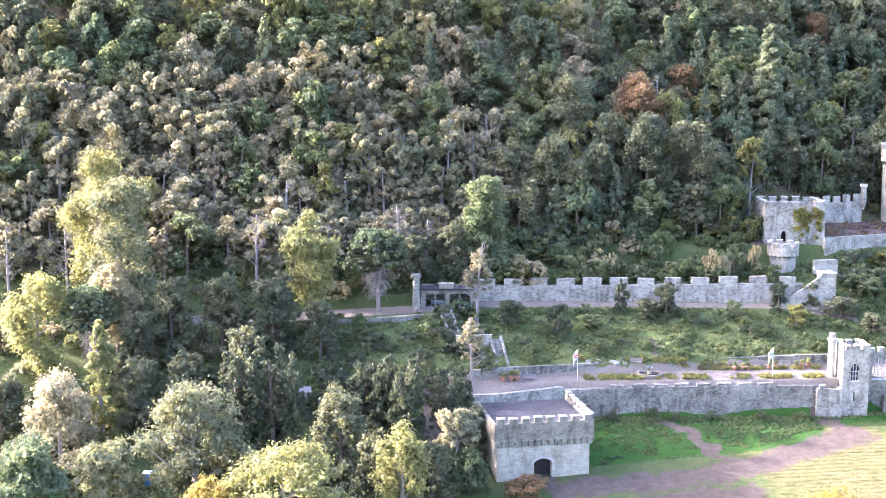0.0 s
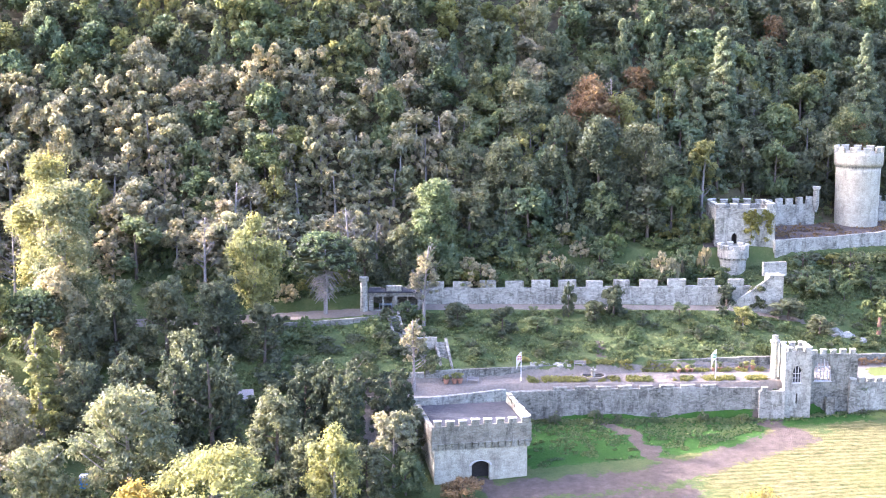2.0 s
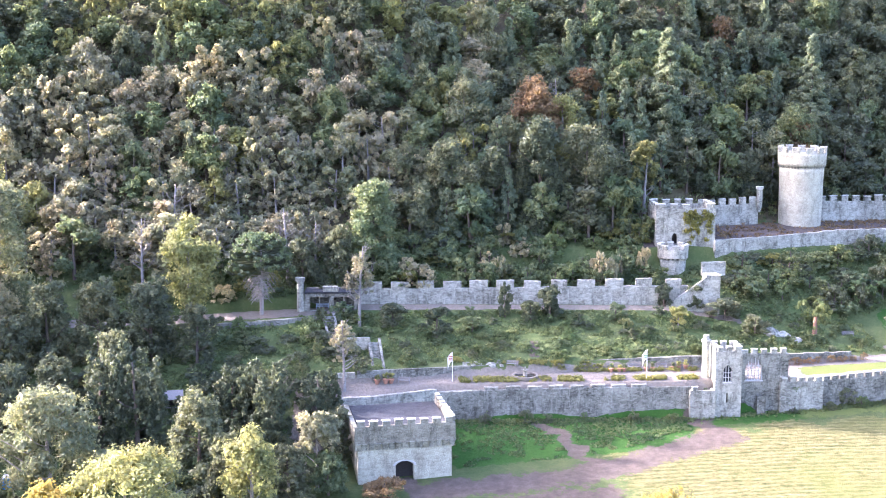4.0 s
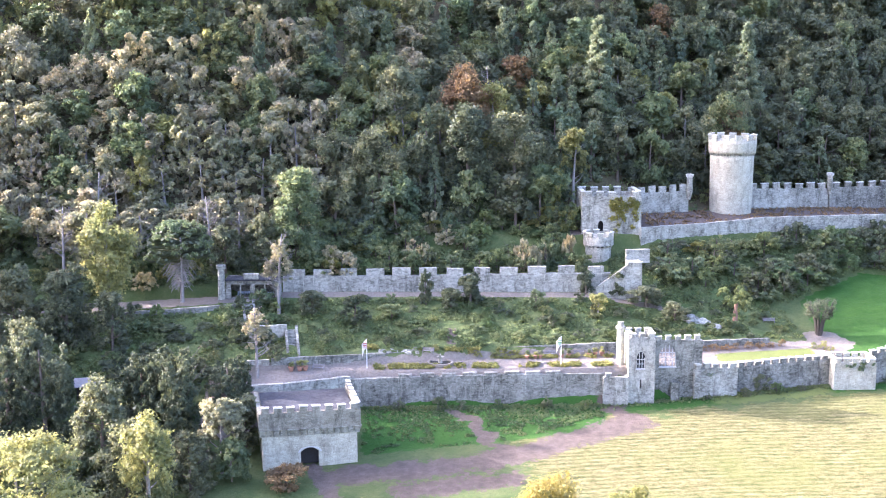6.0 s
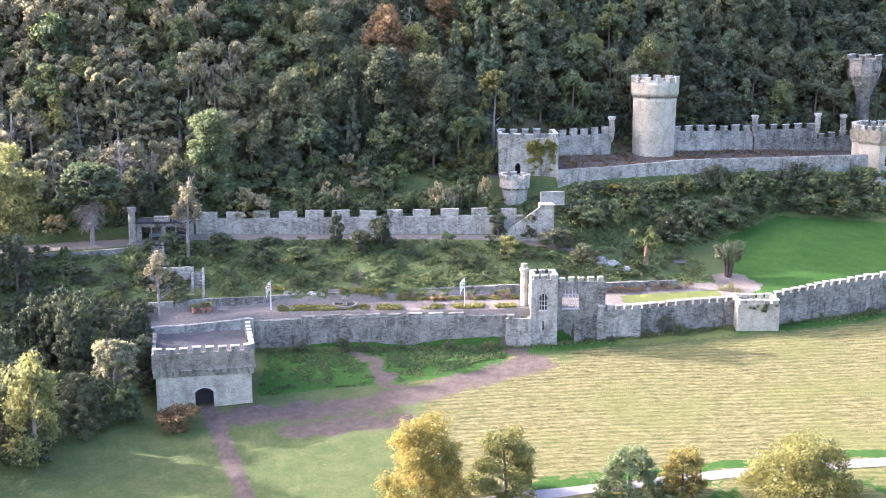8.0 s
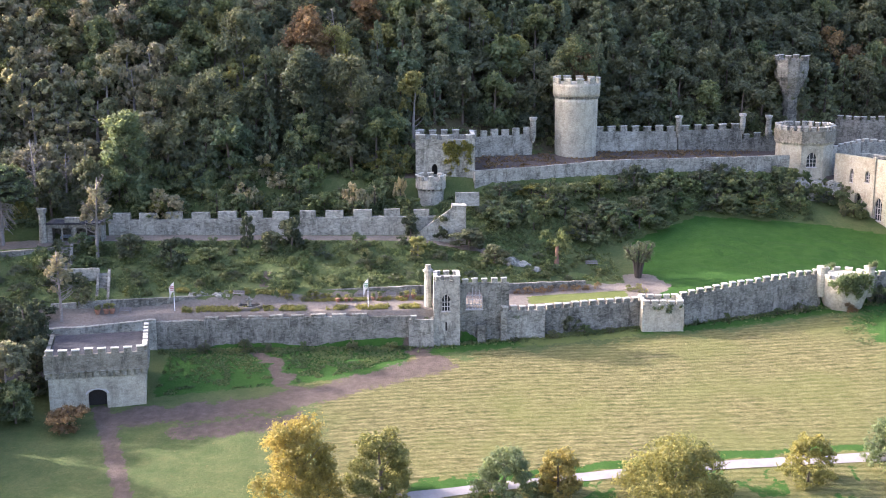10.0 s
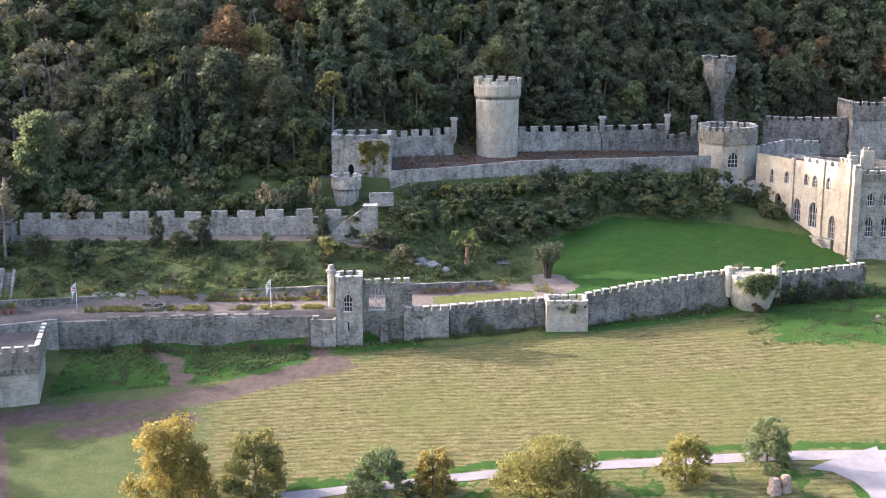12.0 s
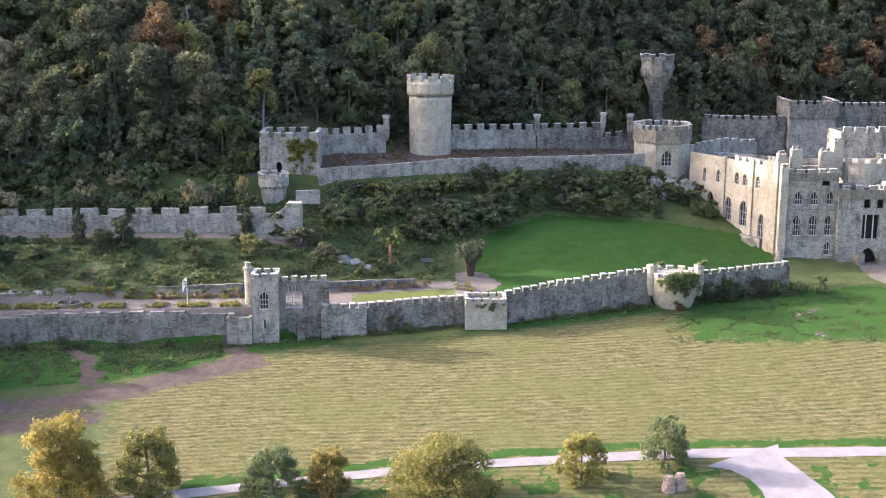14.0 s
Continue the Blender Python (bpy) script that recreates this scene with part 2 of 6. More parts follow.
def land_z(x, y):
    k = profile(x)
    if y <= k[0, 0]:
        return float(max(field_z(x, y), -40) + (k[0, 1] - field_z(x, k[0, 0])) * max(0, 1 - (k[0, 0] - y) / 12))
    if y >= k[-1, 0]:
        return float(k[-1, 1] + min(6, (y - k[-1, 0]) * 0.04))
    return float(np.interp(y, k[:, 0], k[:, 1]))


def rough_z(x, y):
    k = profile(x)
    z = land_z(x, y)
    wild = 0.5 if y > k[3, 0] + 1 else 0.12
    if k[1, 0] - 0.6 < y < k[3, 0] + 0.5 or k[4, 0] < y < k[5, 0] + 1 or (k[7, 0] - 0.3 < y < k[9, 0]):
        wild = 0.04
    return z + wild * noise.noise(Vector((x * 0.3, y * 0.3, 0))) + 0.4 * wild * noise.noise(Vector((x, y, 5)))


def between(v, a, b, soft=0.8):
    return min(1.0, max(0.0, (v - a) / soft + 0.5)) * min(1.0, max(0.0, (b - v) / soft + 0.5))


def near_line(x, y, pts, half, soft=0.8):
    d = min(seg_distance(x, y, a, b) for a, b in zip(pts, pts[1:]))
    return min(1.0, max(0.0, (half - d) / soft + 0.5))


def seg_distance(x, y, a, b):
    ax, ay, bx, by = *a, *b
    t = max(0, min(1, ((x - ax) * (bx - ax) + (y - ay) * (by - ay)) / ((bx - ax) ** 2 + (by - ay) ** 2)))
    return math.hypot(x - ax - t * (bx - ax), y - ay - t * (by - ay))


def zones(x, y):
    """Cover of the land: bare earth, mown hay, short lawn, gravel."""
    k = profile(x)
    earth = hay = lawn = gravel = 0.0
    wob = 2.2 * noise.noise(Vector((x * 0.25, y * 0.25, 2))) + noise.noise(Vector((x * 0.8, y * 0.8, 12)))
    if y < k[0, 0] + 0.5:
        earth = max(near_line(x, y, [(15, 178), (18, 170), (24, 152), (26, 140)], 1.3, 0.8),
                    near_line(x + wob, y + wob, [(20, 175), (34, 177), (46, 181), (57, 188), (66, 193)], 3.3, 5.0),
                    near_line(x + wob, y + wob, [(37, 198), (40, 191), (44, 184)], 1.6, 1.5),
                    near_line(x + wob, y + wob, [(62.5, 200), (64, 194)], 2.2, 1.5),
                    0.75 * near_line(x + wob, y + wob, [(28, 170), (44, 173)], 3.5, 5.0),
                    0.7 * near_line(x + wob, y, [(162, 202), (163, 200)], 1.2, 1.5),
                    0.6 * near_line(x + wob, y, [(160, 209), (166, 214)], 1.2, 1.5))
        if x > 160:
            gravel = near_line(x, y, [(184, 234), (184, 228), (200, 219), (230, 215)], 3.4, 1.0)
        hay = between(x, 46 + (188 - y) * 0.15, 400, 14) * between(y + wob * 1.5, 90, k[0, 0] - 6, 6)
        hay = max(hay, 0.24 * between(x, -25, 60, 8) * between(y, 90, 176, 6))
        if y < 159.5 and x > 60:
            hay *= 0.62
        if x > 140:
            hay *= between(y, 0, 206 - (x - 140) * 0.15, 9)
        lawn = between(x, 22, 61, 2) * between(y, 182 + (x - 22) * 0.2, 220, 3)
        lawn = max(lawn, 0.75 * near_line(x, y + 0.4 * wob, [(62, 152.4), (84, 157.0), (102, 159.8), (118, 161.4), (130, 161.9), (230, 162.4)], 1.2, 1.0), 0.55 * between(x, 60, 300, 6) * between(y, 120, 157, 3) * (wob > 0.2))
        lawn = max(lawn, 0.62 * between(x + 3 * wob, 138, 400, 10) * between(y + wob, 197, 400, 8))
        lawn = max(lawn, 0.6 * between(x, 61, 400, 4) * between(y, k[0, 0] - 5, 400, 3))
    elif y < k[2, 0] + 0.6 and x < 106:
        gravel = between(x, -3, 106, 2)
        lawn = between(x, 82, 100, 0.6) * between(y, k[1, 0] + 1.2, k[2, 0] - 2.6, 0.6)
        gravel *= 1 - lawn
    elif 30 < x < 42 and y < k[3, 0] + 7.5:
        earth = near_line(x + 0.3 * wob, y, [(36.3, 209), (36.8, 216)], 0.9, 0.6)
    elif x < 76 and k[4, 0] + 1.2 < y < k[5, 0] - 0.6:
        gravel = 0.9
    elif x > 100 and y < k[5, 0] + 0.3:
        lawn = between(x, 104, 164, 1.5)
        gravel = near_line(x, y, [(99, 218), (104, 219)], 2.4, 0.8)
        if x > 160:
            gravel = near_line(x, y, [(184, 234), (184, 228), (200, 219), (230, 215)], 3.4, 1.0)
        gravel = max(gravel, between(math.hypot(x - 104.5, y - 216), 0.0, 3.6, 0.5))
        lawn *= 1 - gravel
    elif x > 160 and y < 236:
        gravel = near_line(x, y, [(184, 232), (184, 228), (200, 219), (230, 215)], 3.2, 1.0)
    elif k[8, 0] < y < k[9, 0] - 1 and x > 60:
        gravel = between(y, k[8, 0], k[8, 0] + 3, 1.5) * 0.8
        earth = 0.85
    return earth, hay, lawn, gravel


def ground_material():
    m, nt, b = material("ground_cover", 0.95, 0.1)

    def attr(name, low=0.0):
        a = nt.nodes.new("ShaderNodeAttribute")
        a.attribute_name = name
        add = nt.nodes.new("ShaderNodeMath")
        add.operation = "MULTIPLY_ADD"
        nt.links.new(noise_out(nt, 0.9, 8, 0.8), add.inputs[0])
        add.inputs[1].default_value = 1.7
        nt.links.new(a.outputs["Fac"], add.inputs[2])
        sub = nt.nodes.new("ShaderNodeMath")
        sub.operation = "SUBTRACT"
        nt.links.new(add.outputs[0], sub.inputs[0])
        sub.inputs[1].default_value = 0.35 + low
        return ramp(nt, sub.outputs[0], [(0.0, (0, 0, 0)), (0.9, (0, 0, 0)), (1.0, (1, 1, 1))])

    rough = mix(nt, ramp(nt, noise_out(nt, 0.35, 8, 0.7), [(0.35, (0, 0, 0)), (0.65, (1, 1, 1))]), (0.065, 0.095, 0.03), (0.115, 0.13, 0.05))
    rough = mix(nt, ramp(nt, noise_out(nt, 2.2, 6, 0.8), [(0.4, (0, 0, 0)), (0.7, (0.7, 0.7, 0.7))]), rough, (0.05, 0.075, 0.024))
    # swaths of cut hay two metres apart, bending with the slope towards the castle
    geo = nt.nodes.new("ShaderNodeNewGeometry")
    sep = nt.nodes.new("ShaderNodeSeparateXYZ")
    nt.links.new(geo.outputs["Position"], sep.inputs[0])

    def calc(op, a, b=0.0, c=0.0):
        m2 = nt.nodes.new("ShaderNodeMath")
        m2.operation = op
        for sock, v in zip(m2.inputs, (a, b, c)):
            if isinstance(v, (int, float)):
                sock.default_value = v
            else:
                nt.links.new(v, sock)
        return m2.outputs[0]
    right = calc("MAXIMUM", calc("SUBTRACT", sep.outputs[0], 80.0), 0.0)
    left = calc("MINIMUM", calc("SUBTRACT", sep.outputs[0], 86.0), 0.0)
    high = calc("DIVIDE", calc("SUBTRACT", sep.outputs[1], 150.0), 60.0)
    bend = calc("MULTIPLY", calc("MULTIPLY", right, right), calc("MULTIPLY", high, 0.0016))
    bend = calc("ADD", bend, calc("MULTIPLY", calc("MULTIPLY", left, left), -0.0022))
    wander = calc("MULTIPLY", noise_out(nt, 0.1, 5, 0.65, (0.5, 1, 1)), 1.3)
    across = calc("ADD", calc("SUBTRACT", sep.outputs[1], bend), wander)
    line = calc("SINE", calc("MULTIPLY", across, 5.2))
    streaks = noise_out(nt, 1.0, 9, 0.8, (0.4, 1.3, 0.0), distort=0.6)
    rows = calc("MULTIPLY_ADD", line, 0.05, streaks)
    straw = ramp(nt, rows, [(0.36, (0.062, 0.067, 0.024)), (0.46, (0.118, 0.112, 0.045)), (0.55, (0.17, 0.153, 0.072)), (0.68, (0.235, 0.205, 0.11))])
    fine = ramp(nt, noise_out(nt, 2.4, 7, 0.9, (0.6, 1.0, 1.0)), [(0.36, (0.5, 0.55, 0.44)), (0.58, (1.2, 1.18, 1.12))])
    straw = mix(nt, 1.0, straw, fine, "MULTIPLY")
    patchy = ramp(nt, noise_out(nt, 0.06, 5, 0.6), [(0.42, (0, 0, 0)), (0.62, (1, 1, 1))])
    straw = mix(nt, patchy, straw, mix(nt, 0.5, straw, (0.11, 0.125, 0.036)))
    turf = mix(nt, ramp(nt, noise_out(nt, 0.5, 6, 0.7), [(0.35, (0, 0, 0)), (0.65, (1, 1, 1))]), (0.03, 0.086, 0.013), (0.05, 0.112, 0.021))
    turf = mix(nt, ramp(nt, noise_out(nt, 2.6, 6, 0.8), [(0.4, (0, 0, 0)), (0.65, (0.7, 0.7, 0.7))]), turf, (0.027, 0.066, 0.013))
    # terrace lawn: yellower turf, brightened to put the sunlight on it into the colour
    sun_tint = nt.nodes.new("ShaderNodeAttribute")
    sun_tint.attribute_name = "sun_tint"
    turf = mix(nt, sun_tint.outputs["Fac"], turf, mix(nt, 0.25, (0.155, 0.165, 0.05), turf))
    soil = mix(nt, ramp(nt, noise_out(nt, 0.8, 8, 0.7), [(0.35, (0, 0, 0)), (0.65, (1, 1, 1))]), (0.092, 0.07, 0.058), (0.155, 0.122, 0.1))
    soil = mix(nt, ramp(nt, noise_out(nt, 3.2, 6, 0.8), [(0.42, (0, 0, 0)), (0.66, (0.8, 0.8, 0.8))]), soil, (0.062, 0.055, 0.038))
    stones = mix(nt, ramp(nt, noise_out(nt, 2.0, 6, 0.7), [(0.35, (0, 0, 0)), (0.65, (1, 1, 1))]), (0.16, 0.138, 0.11), (0.225, 0.195, 0.158))
    litter = mix(nt, ramp(nt, noise_out(nt, 0.9, 8, 0.8), [(0.4, (0, 0, 0)), (0.6, (1, 1, 1))]), (0.085, 0.07, 0.045), (0.12, 0.11, 0.055))
    c = mix(nt, attr("litter"), rough, litter)
    c = mix(nt, attr("hay"), c, straw)
    c = mix(nt, attr("lawn"), c, turf)
    c = mix(nt, attr("gravel"), c, stones)
    c = mix(nt, attr("earth", 0.12), c, soil)
    nt.links.new(c, b.inputs["Base Color"])
    hb = nt.nodes.new("ShaderNodeMath")
    hb.operation = "ADD"
    nt.links.new(noise_out(nt, 2.5, 6, 0.8), hb.inputs[0])
    nt.links.new(rows, hb.inputs[1])
    bump(nt, b, hb.outputs[0], 1.0, 0.22)
    return m


def build_ground():
    xs = np.concatenate([[-4000, -1500, -600, -300, -200], np.arange(-160, -40, 4.0), np.arange(-40, 190, 1.0), np.arange(190, 321, 5.0), [500, 1000, 4000]])
    ys = np.concatenate([[-4000, -1000, -300, 0, 60, 100], np.arange(125, 172, 1.2), np.arange(172, 262, 0.6), np.arange(262, 360, 2.5), [400, 600, 1500, 4000]])
    nx, ny = len(xs), len(ys)
    verts, zone = [], []
    for y in ys:
        for x in xs:
            verts.append((x, y, rough_z(x, y) if abs(x) < 350 and 60 < y < 360 else land_z(x, y)))
            zone.append((*(zones(x, y) if -60 < x < 260 and 100 < y < 300 else (0, 0, 0, 0)), 1.0 if y > profile(x)[9, 0] else 0.0, between(x, 80, 101, 2) * between(y, 200, profile(x)[2, 0], 1)))
    faces = [(j * nx + i, j * nx + i + 1, (j + 1) * nx + i + 1, (j + 1) * nx + i) for j in range(ny - 1) for i in range(nx - 1)]
    me = bpy.data.meshes.new("ground")
    me.from_pydata(verts, [], faces)
    zone = np.array(zone, np.float32)
    for n, key in enumerate(("earth", "hay", "lawn", "gravel", "litter", "sun_tint")):
        me.attributes.new(key, "FLOAT", "POINT").data.foreach_set("value", np.ascontiguousarray(zone[:, n]))
    me.shade_smooth()
    me.materials.append(ground_material())
    return tagged(new("ground", me), "sloping parkland with mown hay field, lawn and rough banks", "ground", kind="structure")


build_ground()


# ---- builders ----
def thing(name, at, label, category, group="", kind="", turn=0.0):
    ob = new(name)
    ob.matrix_world = pose(*at, 0, 0, turn)
    return tagged(ob, label, category, group, kind)


def part(name, bm, mat, parent, label="", smooth=False):
    me = bpy.data.meshes.new(name)
    bm.to_mesh(me)
    bm.free()
    return part_mesh(name, me, mat, parent, label, smooth)


def part_mesh(name, me, mat, parent, label="", smooth=False, m=None):
    if mat and not me.materials:
        me.materials.append(mat)
    if smooth:
        me.shade_smooth()
    ob = new(name, me)
    ob.parent = parent
    if m is not None:
        ob.matrix_basis = m
    return tagged(ob, label)


def box(bm, x0, x1, y0, y1, z0, z1, jitter=0.0):
    v = [bm.verts.new((x + random.uniform(-jitter, jitter), y + random.uniform(-jitter, jitter), z + random.uniform(-jitter, jitter)))
         for z in (z0, z1) for x, y in ((x0, y0), (x1, y0), (x1, y1), (x0, y1))]
    for f in ((3, 2, 1, 0), (4, 5, 6, 7), (0, 1, 5, 4), (1, 2, 6, 5), (2, 3, 7, 6), (3, 0, 4, 7)):
        bm.faces.new([v[i] for i in f])


def bevelled_box(x0, x1, y0, y1, z0, z1, width=0.04, jitter=0.0):
    bm = bmesh.new()
    box(bm, x0, x1, y0, y1, z0, z1, jitter)
    bmesh.ops.bevel(bm, geom=bm.edges[:], offset=width, segments=1, affect="EDGES")
    return bm


def slab(bm, a, b, c, d, lift):
    """A prism over the corners a, b, c, d, pushed along lift."""
    p = [bm.verts.new(v) for v in (a, b, c, d)]
    q = [bm.verts.new(Vector(v) + Vector(lift)) for v in (a, b, c, d)]
    bm.faces.new(p[::-1])
    bm.faces.new(q)
    for i in range(4):
        bm.faces.new((p[i], p[(i + 1) % 4], q[(i + 1) % 4], q[i]))


def pierced(width, z0, z1, thick, holes=(), cell=1.2, uneven=0.05, seed=0):
    """An upright wall along +x from 0 to width, its face at y=0, its back at y=thick, with openings
    (x, z, width, height, arched) that go through it."""
    bm = bmesh.new()
    cuts_x = sorted({0.0, width, *(h[0] for h in holes), *(h[0] + h[2] for h in holes)})
    cuts_z = sorted({z0, z1, *(h[1] for h in holes), *(h[1] + h[3] for h in holes)})

    def fill(cuts):
        out = [cuts[0]]
        for a, b in zip(cuts, cuts[1:]):
            n = max(1, round((b - a) / cell))
            out += [a + (b - a) * (i + 1) / n for i in range(n)]
        return out
    gx, gz = fill(cuts_x), fill(cuts_z)
    front, back = {}, {}
    for i, x in enumerate(gx):
        for j, z in enumerate(gz):
            d = uneven * noise.noise(Vector((x * 0.7 + seed * 7.1, z * 0.7, seed)))
            top = uneven * 1.5 * noise.noise(Vector((x * 0.9, seed, 3))) if j == len(gz) - 1 else 0
            front[i, j] = bm.verts.new((x, d, z + top))
            back[i, j] = bm.verts.new((x, thick - d, z + top))

    def solid(i, j):
        if not (0 <= i < len(gx) - 1 and 0 <= j < len(gz) - 1):
            return False
        cx, cz = (gx[i] + gx[i + 1]) / 2, (gz[j] + gz[j + 1]) / 2
        return not any(h[0] < cx < h[0] + h[2] and h[1] < cz < h[1] + h[3] for h in holes)
    for i in range(len(gx) - 1):
        for j in range(len(gz) - 1):
            if not solid(i, j):
                continue
            f, k = front, back
            bm.faces.new((f[i, j], f[i + 1, j], f[i + 1, j + 1], f[i, j + 1]))
            bm.faces.new((k[i, j + 1], k[i + 1, j + 1], k[i + 1, j], k[i, j]))
            if not solid(i - 1, j):
                bm.faces.new((k[i, j], f[i, j], f[i, j + 1], k[i, j + 1]))
            if not solid(i + 1, j):
                bm.faces.new((f[i + 1, j], k[i + 1, j], k[i + 1, j + 1], f[i + 1, j + 1]))
            if not solid(i, j + 1):
                bm.faces.new((f[i, j + 1], f[i + 1, j + 1], k[i + 1, j + 1], k[i, j + 1]))
            if not solid(i, j - 1):
                bm.faces.new((k[i, j], k[i + 1, j], f[i + 1, j], f[i, j]))
    for x, z, w, h, arched in holes:
        if arched:
            rise = min(h * 0.6, w * 0.62) * arched
            n = 6
            pts = []
            for s in range(n + 1):
                u = s / n
                pts.append((x + w * u, z + h - rise + rise * (1 - abs(2 * u - 1) ** 1.7) ** 0.75))
            for (xa, za), (xb, zb) in zip(pts, pts[1:]):
                slab(bm, (xa, 0.03, za), (xb, 0.03, zb), (xb, 0.03, z + h + 0.02), (xa, 0.03, z + h + 0.02), (0, thick - 0.06, 0))
    return bm


MERLON = {}


def merlon_meshes(mat, w, d, h):
    key = (mat.name, round(w, 1), round(d, 1), round(h, 1))
    if key not in MERLON:
        a, b = bpy.data.meshes.new("merlon"), bpy.data.meshes.new("coping")
        bm = bevelled_box(-w / 2, w / 2, -d / 2, d / 2, -0.08, h, 0.04, 0.04)
        bm.to_mesh(a)
        bm.free()
        bm = bevelled_box(-w / 2 - 0.07, w / 2 + 0.07, -d / 2 - 0.07, d / 2 + 0.07, h - 0.02, h + 0.16, 0.04, 0.03)
        bm.to_mesh(b)
        bm.free()
        a.materials.append(mat)
        b.materials.append(COPING)
        MERLON[key] = (a, b)
    return MERLON[key]


def merlons(parent, a, b, w, gap, d, h, mat, inset=0.0, ruined=0.0, capped=True):
    """A row of merlons with copings along the line from a to b, in the parent's own space."""
    a, b = Vector(a), Vector(b)
    flat = Vector((b.x - a.x, b.y - a.y))
    n = max(1, round((flat.length + gap) / (w + gap)))
    step = flat.length / n
    turn = math.degrees(math.atan2(flat.y, flat.x))
    stone_mesh, cap_mesh = merlon_meshes(mat, w, d, h)
    for i in range(n):
        if random.random() < ruined:
            continue
        p = a + (b - a) * ((i + 0.5) / n)
        s = random.uniform(0.9, 1.08), random.uniform(0.88, 1.1)
        m = pose(p.x, p.y, p.z, random.uniform(-1, 1), random.uniform(-1.5, 1.5), turn + random.uniform(-1, 1)) @ Matrix.Diagonal((s[0] * min(1.0, step / (w + gap * 0.6)), 1, s[1], 1))
        ob = part_mesh("merlon", stone_mesh, None, parent, m=m)
        if capped:
            part_mesh("coping", cap_mesh, None, ob)


def ring_tower(bm, r0, r1, z0, z1, seg=28, rows=10, cx=0.0, cy=0.0, uneven=0.05):
    """The shell of a round tower, r0 wide at its foot and r1 at its head, closed above."""
    grid = []
    for j in range(rows + 1):
        f = j / rows
        r = r0 + (r1 - r0) * f
        grid.append([bm.verts.new((cx + (r + uneven * noise.noise(Vector((math.cos(t) * 3, math.sin(t) * 3, f * 9 + cx)))) * math.cos(t),
                                   cy + r * math.sin(t), z0 + (z1 - z0) * f)) for t in (2 * math.pi * i / seg for i in range(seg))])
    for j in range(rows):
        for i in range(seg):
            bm.faces.new((grid[j][i], grid[j][(i + 1) % seg], grid[j + 1][(i + 1) % seg], grid[j + 1][i]))
    bm.faces.new(grid[-1])
    bm.faces.new(grid[0][::-1])


def ring_merlons(parent, cx, cy, r, z, n, w, d, h, mat, start=0.0, sweep=360.0):
    stone_mesh, cap_mesh = merlon_meshes(mat, w, d, h)
    for i in range(n):
        t = start + sweep * i / n
        m = pose(cx + r * math.cos(radians(t)), cy + r * math.sin(radians(t)), z, 0, 0, t + 90) @ Matrix.Diagonal((1, 1, random.uniform(0.88, 1.08), 1))
        part_mesh("coping", cap_mesh, None, part_mesh("merlon", stone_mesh, None, parent, m=m))


CORBEL = {}


def corbel_mesh(mat):
    if mat.name not in CORBEL:
        me = bpy.data.meshes.new("corbel")
        bm = bmesh.new()
        box(bm, -0.18, 0.18, -0.32, 0.05, -0.02, 0.5)
        for v in bm.verts:
            if v.co.z < 0.1 and v.co.y < 0:
                v.co.y = -0.08
        bm.to_mesh(me)
        bm.free()
        me.materials.append(mat)
        CORBEL[mat.name] = me
    return CORBEL[mat.name]


def corbels(parent, a, b, step, mat, size=1.0):
    a, b = Vector(a), Vector(b)
    n = max(2, round((b - a).length / step))
    turn = math.degrees(math.atan2(b.y - a.y, b.x - a.x))
    for i in range(n):
        p = a + (b - a) * ((i + 0.5) / n)
        part_mesh("corbel", corbel_mesh(mat), None, parent, m=pose(*p, 0, 0, turn) @ Matrix.Scale(size, 4))


def gothic_window(parent, x, z, w, h, y=0.35, bars=2, glazed=True, turn=None, rows=3):
    """Pointed window set in an opening: stone mullions and transoms, dark panes behind."""
    hold = new("window")
    hold.parent = parent
    hold.matrix_basis = (turn or Matrix()) @ pose(x, y, z)
    bm = bmesh.new()
    t = 0.09
    box(bm, 0, t, -0.06, 0.06, 0, h * 0.62)
    box(bm, w - t, w, -0.06, 0.06, 0, h * 0.62)
    box(bm, -0.08, w + 0.08, -0.42, 0.06, -0.14, 0.04)
    for i in range(bars):
        c = w * (i + 1) / (bars + 1)
        box(bm, c - t / 2, c + t / 2, -0.06, 0.06, 0, h * 0.93)
    for i in range(1, rows):
        box(bm, 0, w, -0.05, 0.05, h * i / rows * 0.8 - t / 2, h * i / rows * 0.8 + t / 2)
    part("tracery", bm, FRAME, hold)
    if glazed:
        for i in range(bars + 1):
            bm = bmesh.new()
            box(bm, w * i / (bars + 1), w * (i + 1) / (bars + 1), 0.065, 0.085, 0, h)
            part("pane", bm, GLASS, hold)
    return hold


